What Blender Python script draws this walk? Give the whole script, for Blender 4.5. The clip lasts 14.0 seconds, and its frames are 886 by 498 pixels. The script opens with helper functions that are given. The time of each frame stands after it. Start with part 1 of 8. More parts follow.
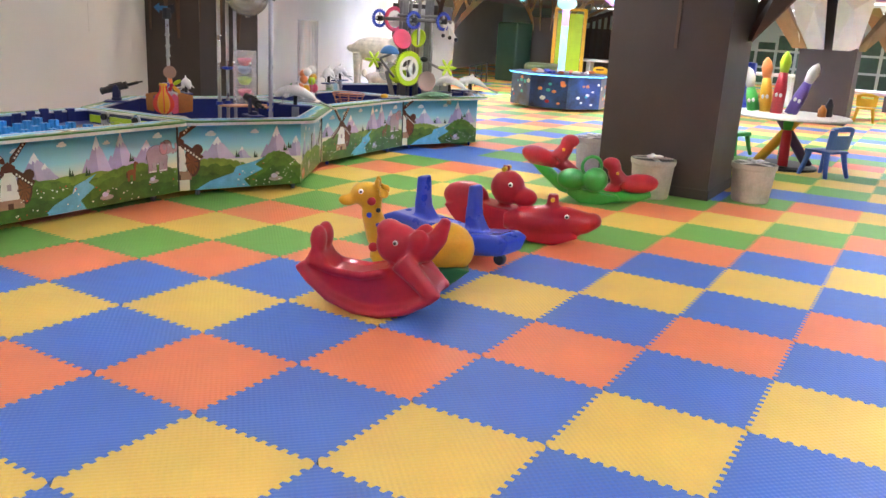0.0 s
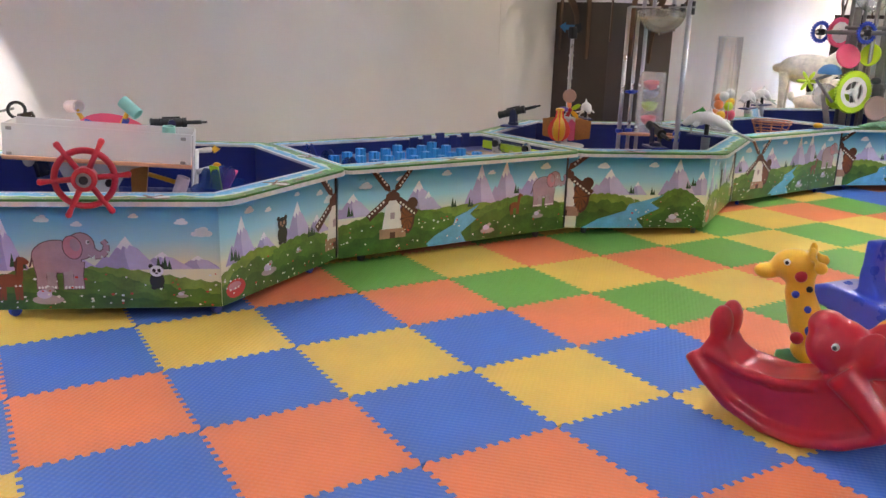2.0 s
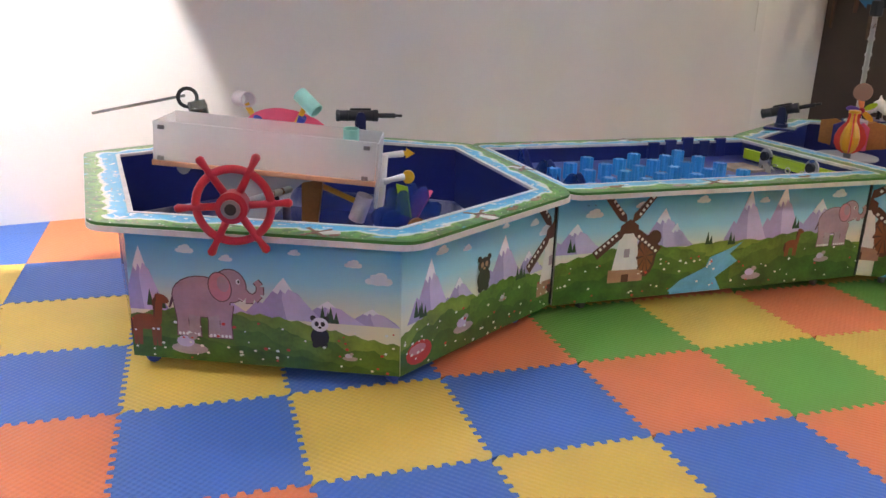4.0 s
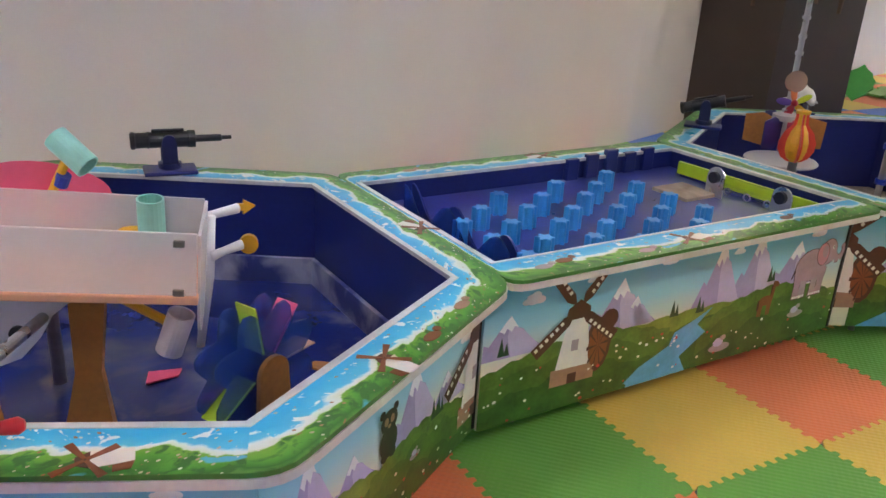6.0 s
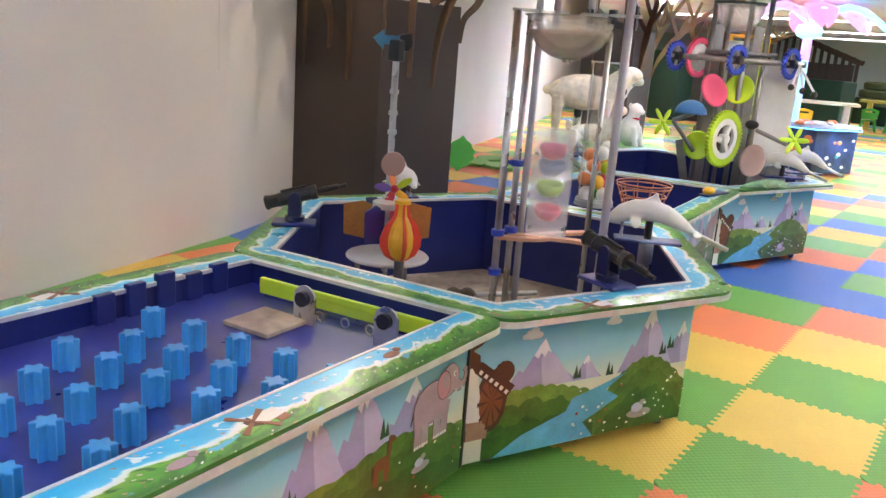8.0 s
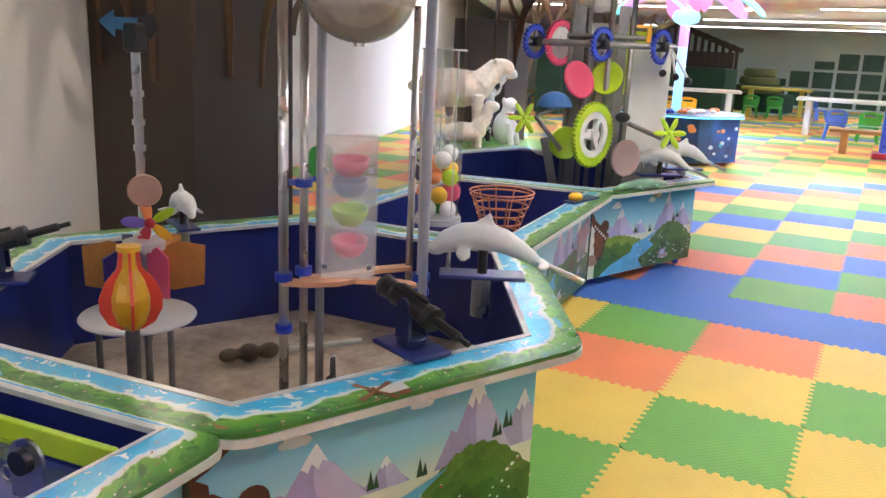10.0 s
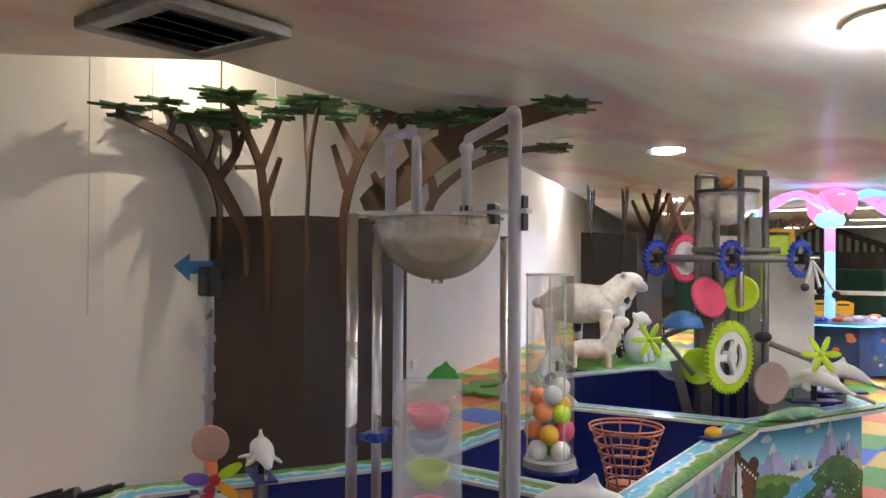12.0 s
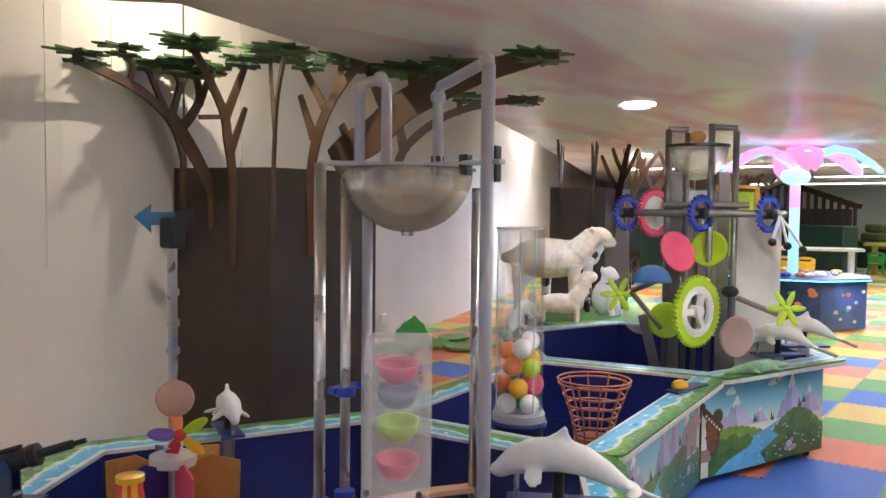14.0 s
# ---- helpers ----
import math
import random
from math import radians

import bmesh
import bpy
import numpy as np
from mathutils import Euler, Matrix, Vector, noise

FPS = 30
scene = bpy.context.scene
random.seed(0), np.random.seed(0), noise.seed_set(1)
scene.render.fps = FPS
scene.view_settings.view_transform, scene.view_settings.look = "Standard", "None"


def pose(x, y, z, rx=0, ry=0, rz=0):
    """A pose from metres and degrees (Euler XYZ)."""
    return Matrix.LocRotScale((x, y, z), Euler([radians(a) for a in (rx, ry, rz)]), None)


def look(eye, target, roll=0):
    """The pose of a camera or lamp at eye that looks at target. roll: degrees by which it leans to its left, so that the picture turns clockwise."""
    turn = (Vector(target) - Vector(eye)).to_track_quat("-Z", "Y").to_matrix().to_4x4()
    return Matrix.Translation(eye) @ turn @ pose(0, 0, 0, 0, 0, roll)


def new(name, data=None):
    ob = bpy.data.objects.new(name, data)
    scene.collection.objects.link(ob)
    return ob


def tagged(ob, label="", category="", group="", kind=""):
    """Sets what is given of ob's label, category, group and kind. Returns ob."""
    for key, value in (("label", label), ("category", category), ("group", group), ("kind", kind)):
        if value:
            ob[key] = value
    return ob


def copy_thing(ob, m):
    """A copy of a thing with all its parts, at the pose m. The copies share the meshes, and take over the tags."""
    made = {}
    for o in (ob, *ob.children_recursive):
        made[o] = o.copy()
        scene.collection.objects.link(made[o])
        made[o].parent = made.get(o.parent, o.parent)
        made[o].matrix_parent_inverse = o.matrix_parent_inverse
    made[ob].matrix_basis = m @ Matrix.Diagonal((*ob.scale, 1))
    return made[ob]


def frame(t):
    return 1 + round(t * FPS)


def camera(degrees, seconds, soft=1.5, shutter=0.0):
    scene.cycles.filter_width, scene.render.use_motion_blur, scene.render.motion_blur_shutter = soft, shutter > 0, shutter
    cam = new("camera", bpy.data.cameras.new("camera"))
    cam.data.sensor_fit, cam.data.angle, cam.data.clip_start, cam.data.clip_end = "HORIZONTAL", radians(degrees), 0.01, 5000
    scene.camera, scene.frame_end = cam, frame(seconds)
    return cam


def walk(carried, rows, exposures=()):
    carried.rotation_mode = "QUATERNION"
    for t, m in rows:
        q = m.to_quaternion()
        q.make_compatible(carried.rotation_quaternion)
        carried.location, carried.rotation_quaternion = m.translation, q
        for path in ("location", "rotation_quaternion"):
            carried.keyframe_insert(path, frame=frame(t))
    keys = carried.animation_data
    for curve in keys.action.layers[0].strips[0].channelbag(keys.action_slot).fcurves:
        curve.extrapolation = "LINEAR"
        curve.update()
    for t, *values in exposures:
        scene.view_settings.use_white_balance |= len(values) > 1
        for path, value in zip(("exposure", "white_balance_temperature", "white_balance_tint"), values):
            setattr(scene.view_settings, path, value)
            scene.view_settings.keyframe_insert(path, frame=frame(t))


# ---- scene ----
cam = camera(57.5, 14.0)
PATH = [
    (0, (-1.945, -2.202, 1.477), (-0.281, -1.227, 0.946), 3.3),
    (0.5, (-1.785, -2.092, 1.452), (-0.151, -1.058, 0.936), 4.1),
    (1, (-1.68, -1.926, 1.45), (-0.13, -0.785, 0.907), 3.0),
    (1.5, (-1.528, -1.74, 1.457), (-0.19, -0.358, 0.908), 2.0),
    (2, (-1.248, -1.558, 1.455), (-0.246, 0.091, 0.928), 1.7),
    (2.5, (-1.158, -1.289, 1.452), (-0.334, 0.451, 0.912), 3.1),
    (3, (-1.109, -0.994, 1.452), (-0.348, 0.778, 0.921), 3.1),
    (3.2, (-1.046, -0.87, 1.452), (-0.351, 0.924, 0.905), 2.4),
    (5.3, (-0.726, 0.551, 1.56), (-0.198, 2.345, 0.852), 2.1),
    (5.5, (-0.686, 0.723, 1.566), (-0.042, 2.478, 0.856), 2.7),
    (6, (-0.555, 1.0, 1.566), (0.377, 2.616, 0.845), 3.2),
    (6.5, (-0.332, 1.18, 1.561), (0.796, 2.674, 0.857), 2.6),
    (7, (-0.076, 1.322, 1.561), (1.223, 2.695, 0.908), 3.6),
    (7.5, (0.167, 1.454, 1.549), (1.623, 2.69, 0.954), 4.4),
    (8, (0.341, 1.577, 1.507), (1.936, 2.676, 1.01), 4.3),
    (8.2, (0.437, 1.602, 1.521), (2.058, 2.672, 1.043), 4.2),
    (10.3, (1.494, 1.719, 1.463), (3.222, 2.609, 0.993), 2.8),
    (10.5, (1.585, 1.73, 1.476), (3.321, 2.623, 1.042), 2.9),
    (11, (1.741, 1.732, 1.496), (3.47, 2.706, 1.246), 3.1),
    (11.5, (1.761, 1.735, 1.528), (3.425, 2.842, 1.468), 1.8),
    (12, (1.752, 1.751, 1.539), (3.322, 2.99, 1.555), 0.3),
    (12.5, (1.754, 1.766, 1.542), (3.278, 3.061, 1.54), -0.1),
    (13, (1.771, 1.772, 1.542), (3.315, 3.043, 1.511), 0.3),
    (13.5, (1.787, 1.782, 1.54), (3.357, 3.02, 1.487), 0.7),
    (14, (1.79, 1.788, 1.53), (3.406, 2.963, 1.435), 0.6),
]
walk(cam, [(t, look(eye, target, roll)) for t, eye, target, roll in PATH],
     [(0, 0.78), (1.5, 0.78), (2, 0.6), (2.5, 0.54), (3.2, 0.46), (5.5, 0.5), (6.0, 0.52), (6.4, 0.8), (7, 0.92), (8, 0.82), (10.5, 0.5), (11.5, 0.3), (12, 0.24), (12.6, 0.26), (13.2, 0.48), (14, 0.46)])

# ---- light ----
world = bpy.data.worlds.new("world")
scene.world = world
world.use_nodes = True
world.node_tree.nodes["Background"].inputs[0].default_value = (0.9, 0.95, 1.0, 1)
world.node_tree.nodes["Background"].inputs[1].default_value = 0.05
scene.view_settings.exposure = 0.4

CANOPY_Z = 2.5
# first two added out of view to brighten the wall; most others assumed
DOWNLIGHTS = [(0.4, 3.3), (2.3, 4.2), (-2.4, -1.2), (-2.6, 2.6), (1.0, -3.6), (1.4, 1.0), (4.6, 1.2), (4.6, -3.0), (8.5, 4.6), (8.6, 0.2), (9.0, -4.5), (13.0, 2.0),
              (13.2, -3.2), (14.5, 7.0), (19.0, 4.5), (19.0, -2.0), (25.0, 7.5), (25.5, 0.5)]


def lamp(name, kind, place, power, colour=(0.945, 0.985, 1.055), size=0.3, target=None, spot=60, blend=0.3):
    data = bpy.data.lights.new(name, kind)
    data.energy, data.color = power, colour
    if kind == "AREA":
        data.shape, data.size = "DISK", size
    if kind == "SPOT":
        data.spot_size, data.spot_blend, data.shadow_soft_size = radians(spot), blend, size
    if kind == "POINT":
        data.shadow_soft_size = size
    ob = new(name, data)
    ob.matrix_world = look(place, target or (place[0], place[1], place[2] - 1.001))
    return ob


# unseen southern lamps run stronger, so that their bounce brightens the cloth
for n, (lx, ly) in enumerate(DOWNLIGHTS):
    lamp("downlight_lamp", "AREA", (lx, ly, CANOPY_Z - 0.03), (110 if ly > 2.2 and 0 < lx < 5 else 190 if 0.5 < ly < 2 else 680 if ly < -2.5 else 520 if ly < -1 else 400) if lx < 10 else 1700, (0.93, 0.97, 1.17) if ly > 2.2 and 0 < lx < 9 else (0.84, 0.97, 1.26) if lx > 10 else (0.945, 0.985, 1.055), size=0.34)
lamp("cove_lamp", "POINT", (5.12, 5.72, 2.98), 44, (1, 0.87, 0.66), 0.012)
lamp("wall_wash_lamp", "SPOT", (-2.0, 3.4, 2.46), 270, (1, 0.98, 0.95), 0.03, (-2.3, 5.0, 1.1), 74, 0.15)
lamp("cove_lamp", "POINT", (16.2, 9.5, 2.95), 90, (1, 0.95, 0.88), 0.03)
lamp("round_lamp_bulb", "POINT", (5.4, 2.25, 2.38), 40, (1, 0.96, 0.96), 0.12)


# ---- materials ----
def mat(name, colour, rough=0.5, metal=0.0, grain=0.06, scale=6.0, bump=0.0, fine=60.0, coat=0.0, spec=0.5):
    """A painted, moulded or printed surface with uneven tone at two scales, and fine relief."""
    m = bpy.data.materials.new(name)
    m.use_nodes = True
    nt = m.node_tree
    p = nt.nodes["Principled BSDF"]
    tc = nt.nodes.new("ShaderNodeTexCoord")
    big, small = nt.nodes.new("ShaderNodeTexNoise"), nt.nodes.new("ShaderNodeTexNoise")
    big.inputs["Scale"].default_value, small.inputs["Scale"].default_value = scale, fine
    big.inputs["Detail"].default_value = 4
    add = nt.nodes.new("ShaderNodeMath")
    add.operation = "MULTIPLY_ADD"
    add.inputs[1].default_value = 0.35
    nt.links.new(tc.outputs["Object"], big.inputs["Vector"])
    nt.links.new(tc.outputs["Object"], small.inputs["Vector"])
    nt.links.new(small.outputs[0], add.inputs[0])
    nt.links.new(big.outputs[0], add.inputs[2])
    mapr = nt.nodes.new("ShaderNodeMapRange")
    mapr.inputs[1].default_value, mapr.inputs[2].default_value = 0.35, 1.0
    mapr.inputs[3].default_value, mapr.inputs[4].default_value = 1 - grain * 2.2, 1 + grain
    nt.links.new(add.outputs[0], mapr.inputs[0])
    mul = nt.nodes.new("ShaderNodeVectorMath")
    mul.operation = "SCALE"
    mul.inputs[0].default_value = colour
    nt.links.new(mapr.outputs[0], mul.inputs["Scale"])
    nt.links.new(mul.outputs[0], p.inputs["Base Color"])
    rr = nt.nodes.new("ShaderNodeMapRange")
    rr.inputs[3].default_value, rr.inputs[4].default_value = max(0.02, rough - 0.08), min(1, rough + 0.1)
    nt.links.new(big.outputs[0], rr.inputs[0])
    nt.links.new(rr.outputs[0], p.inputs["Roughness"])
    p.inputs["Metallic"].default_value = metal
    p.inputs["Coat Weight"].default_value = coat
    p.inputs["Coat Roughness"].default_value = 0.12
    p.inputs["Specular IOR Level"].default_value = spec
    if bump:
        b = nt.nodes.new("ShaderNodeBump")
        b.inputs["Strength"].default_value, b.inputs["Distance"].default_value = bump, 0.004
        nt.links.new(small.outputs[0], b.inputs["Height"])
        nt.links.new(b.outputs[0], p.inputs["Normal"])
    return m


def stained(name, colour, stain, scale, low, high, rough=0.4, coat=0.0):
    """A surface with irregular patches of a second colour."""
    m = mat(name, colour, rough, grain=0.1, coat=coat)
    nt = m.node_tree
    p = nt.nodes["Principled BSDF"]
    base = p.inputs["Base Color"].links[0].from_socket
    tc, nz = nt.nodes.new("ShaderNodeTexCoord"), nt.nodes.new("ShaderNodeTexNoise")
    nz.inputs["Scale"].default_value, nz.inputs["Detail"].default_value, nz.inputs["Distortion"].default_value = scale, 5, 0.4
    nt.links.new(tc.outputs["Object"], nz.inputs["Vector"])
    mr, mx = nt.nodes.new("ShaderNodeMapRange"), nt.nodes.new("ShaderNodeMix")
    mr.inputs[1].default_value, mr.inputs[2].default_value = low, high
    mx.data_type = "RGBA"
    nt.links.new(nz.outputs[0], mr.inputs[0])
    nt.links.new(mr.outputs[0], mx.inputs[0])
    nt.links.new(base, mx.inputs[6])
    mx.inputs[7].default_value = (*stain, 1)
    nt.links.new(mx.outputs[2], p.inputs["Base Color"])
    return m


def clear(name, colour, rough=0.08, trans=1.0, alpha=1.0):
    """Acrylic and plastic that light passes through."""
    m = mat(name, colour, rough, grain=0.03)
    p = m.node_tree.nodes["Principled BSDF"]
    p.inputs["Transmission Weight"].default_value = trans
    p.inputs["IOR"].default_value = 1.3
    p.inputs["Alpha"].default_value = alpha
    return m


def glow(name, colour, strength):
    m = bpy.data.materials.new(name)
    m.use_nodes = True
    p = m.node_tree.nodes["Principled BSDF"]
    p.inputs["Base Color"].default_value = (*colour, 1)
    p.inputs["Emission Color"].default_value = (*colour, 1)
    p.inputs["Emission Strength"].default_value = strength
    return m


def foam(name, colour):
    """EVA foam mat: matt, scuffed, with small pressed bars."""
    m = mat(name, colour, 0.5, grain=0.07, scale=2.2, fine=90, spec=0.4)
    nt = m.node_tree
    p = nt.nodes["Principled BSDF"]
    tc = nt.nodes.new("ShaderNodeTexCoord")
    sep = nt.nodes.new("ShaderNodeSeparateXYZ")
    nt.links.new(tc.outputs["Object"], sep.inputs[0])
    waves = []
    for axis in ("X", "Y"):
        k = nt.nodes.new("ShaderNodeMath")
        k.operation = "MULTIPLY"
        k.inputs[1].default_value = 2 * math.pi / 0.03
        w = nt.nodes.new("ShaderNodeMath")
        w.operation = "SINE"
        nt.links.new(sep.outputs[axis], k.inputs[0])
        nt.links.new(k.outputs[0], w.inputs[0])
        waves.append(w)
    x = nt.nodes.new("ShaderNodeMath")
    x.operation = "MULTIPLY"
    nt.links.new(waves[0].outputs[0], x.inputs[0])
    nt.links.new(waves[1].outputs[0], x.inputs[1])
    b = nt.nodes.new("ShaderNodeBump")
    b.inputs["Strength"].default_value, b.inputs["Distance"].default_value = 0.55, 0.002
    nt.links.new(x.outputs[0], b.inputs["Height"])
    nt.links.new(b.outputs[0], p.inputs["Normal"])
    return m


FOAM = {"B": foam("foam_blue", (0.075, 0.18, 0.58)), "Y": foam("foam_yellow", (0.80, 0.55, 0.11)), "O": foam("foam_orange", (0.84, 0.24, 0.10)),
        "G": foam("foam_green", (0.16, 0.40, 0.075))}
WALL = mat("wall_paint", (0.74, 0.70, 0.68), 0.75, grain=0.04, scale=1.2, bump=0.12, fine=120)
WALL_FAR = mat("far_wall_paint", (0.62, 0.74, 0.72), 0.7, grain=0.06, scale=0.4)
SUBFLOOR = mat("screed", (0.12, 0.12, 0.13), 0.9)
BARK = mat("bark_board", (0.058, 0.040, 0.034), 0.5, grain=0.12, scale=2.0, bump=0.08)
BARK_FIN = mat("branch_board", (0.10, 0.055, 0.032), 0.5, grain=0.15, scale=3.0)
BARK_PALE = mat("pale_branch_board", (0.35, 0.23, 0.12), 0.55, grain=0.12, scale=3.0)
LEAF = mat("leaf_board", (0.05, 0.13, 0.035), 0.55, grain=0.25, scale=5.0)
NAVY = mat("navy_liner", (0.012, 0.022, 0.16), 0.32, grain=0.15, scale=3.0, coat=0.2)
BED = mat("tray_blue", (0.03, 0.04, 0.26), 0.3, grain=0.2, scale=5.0, coat=0.25)
WORN_NAVY = stained("worn_navy", (0.012, 0.025, 0.17), (0.13, 0.13, 0.19), 3.5, 0.52, 0.7, 0.16, 0.5)
CHALKY = stained("chalky_navy", (0.03, 0.045, 0.2), (0.30, 0.31, 0.42), 6.0, 0.42, 0.62, 0.5)
PEG = mat("peg_blue", (0.05, 0.33, 0.74), 0.3, grain=0.05, coat=0.3)
STEEL = mat("steel", (0.62, 0.63, 0.64), 0.28, 1.0, grain=0.1, scale=9.0)
GREY_STEEL = mat("grey_steel", (0.30, 0.29, 0.28), 0.4, 0.9, grain=0.15, scale=9.0)
TRIM = mat("aluminium_trim", (0.72, 0.73, 0.74), 0.4, 0.35, grain=0.1, scale=14)
BLACK = mat("black_plastic", (0.015, 0.015, 0.017), 0.35, grain=0.1)
WHITE = mat("white_plastic", (0.82, 0.81, 0.79), 0.35, grain=0.05)
RED = mat("red_plastic", (0.48, 0.016, 0.036), 0.32, grain=0.12, scale=5.0, bump=0.05, fine=30, coat=0.25)
YELLOW = mat("yellow_plastic", (0.85, 0.47, 0.03), 0.3, grain=0.08, coat=0.3)
BLUE = mat("blue_plastic", (0.035, 0.075, 0.52), 0.28, grain=0.08, coat=0.3)
GREEN = mat("green_plastic", (0.05, 0.38, 0.06), 0.3, grain=0.1, coat=0.3)
ORANGE = mat("orange_plastic", (0.85, 0.28, 0.10), 0.35, grain=0.06)
LIME = mat("lime_plastic", (0.50, 0.72, 0.03), 0.35, grain=0.06)
PINK = mat("pink_plastic", (0.80, 0.10, 0.20), 0.35, grain=0.05)
PURPLE = mat("purple_plastic", (0.16, 0.09, 0.42), 0.35)
PALE_ORANGE = mat("pale_orange_board", (0.80, 0.42, 0.25), 0.45, grain=0.05)
SAND = mat("dusty_tray", (0.46, 0.37, 0.29), 0.8, grain=0.3, scale=5.0, bump=0.2, fine=25)
WOOD = mat("orange_wood", (0.50, 0.22, 0.05), 0.4, grain=0.2, scale=4.0)
POT_M = mat("pot_beige", (0.52, 0.47, 0.39), 0.6, grain=0.15, bump=0.3, fine=45)
FROST = clear("frosted_acrylic", (0.93, 0.93, 0.93), 0.4, 0.3, 0.55)
CLEAR = clear("clear_acrylic", (0.97, 0.975, 0.98), 0.03, 1.0, 0.16)
DUSTY = clear("dusty_clear", (0.90, 0.86, 0.80), 0.22, 0.92, 0.62)
BLUE_CLEAR = clear("blue_acrylic", (0.06, 0.16, 0.62), 0.15, 0.7, 0.75)
CEIL = mat("slab_paint", (0.70, 0.70, 0.70), 0.9)


def canopy_print():
    """Stretched ceiling cloth with a watercolour sky: cream, white and rose drifts."""
    m = mat("canopy_print", (0.8, 0.72, 0.72), 0.4, spec=0.5, bump=0.4, fine=1.3, coat=0.22)
    nt = m.node_tree
    p = nt.nodes["Principled BSDF"]
    tc, nz, n2 = nt.nodes.new("ShaderNodeTexCoord"), nt.nodes.new("ShaderNodeTexNoise"), nt.nodes.new("ShaderNodeTexNoise")
    mp = nt.nodes.new("ShaderNodeMapping")
    mp.inputs["Scale"].default_value = (0.30, 0.75, 1)
    mp.inputs["Rotation"].default_value = (0, 0, radians(35))
    nz.inputs["Scale"].default_value, nz.inputs["Detail"].default_value, nz.inputs["Distortion"].default_value = 1.1, 5, 0.8
    ramp = nt.nodes.new("ShaderNodeValToRGB")
    els = ramp.color_ramp.elements
    els[0].position, els[0].color = 0.30, (0.90, 0.84, 0.82, 1)
    els[1].position, els[1].color = 0.42, (0.94, 0.91, 0.92, 1)
    for pos, col in ((0.49, (0.95, 0.95, 0.96, 1)), (0.54, (0.92, 0.76, 0.83, 1)), (0.64, (0.86, 0.54, 0.67, 1)), (0.74, (0.92, 0.86, 0.87, 1))):
        e = els.new(pos)
        e.color = col
    nt.links.new(tc.outputs["Object"], mp.inputs["Vector"])
    nt.links.new(mp.outputs[0], nz.inputs["Vector"])
    nt.links.new(nz.outputs[0], ramp.inputs[0])
    sx = nt.nodes.new("ShaderNodeSeparateXYZ")
    nt.links.new(tc.outputs["Object"], sx.inputs[0])
    wob = nt.nodes.new("ShaderNodeMath")
    wob.operation = "MULTIPLY_ADD"
    wob.inputs[1].default_value = 2.5
    nt.links.new(nz.outputs[0], wob.inputs[0])
    nt.links.new(sx.outputs[0], wob.inputs[2])
    mr = nt.nodes.new("ShaderNodeMapRange")
    mr.inputs[1].default_value, mr.inputs[2].default_value = 4.6, 6.8
    nt.links.new(wob.outputs[0], mr.inputs[0])
    tint = nt.nodes.new("ShaderNodeMix")
    tint.data_type = "RGBA"
    nt.links.new(mr.outputs[0], tint.inputs[0])
    tint.inputs[6].default_value = (0.74, 0.62, 0.47, 1)
    tint.inputs[7].default_value = (1.0, 1.0, 1.0, 1)
    mul = nt.nodes.new("ShaderNodeMix")
    mul.data_type, mul.blend_type = "RGBA", "MULTIPLY"
    mul.inputs[0].default_value = 1.0
    nt.links.new(ramp.outputs[0], mul.inputs[6])
    nt.links.new(tint.outputs[2], mul.inputs[7])
    nt.links.new(mul.outputs[2], p.inputs["Base Color"])
    return m


CANOPY = canopy_print()


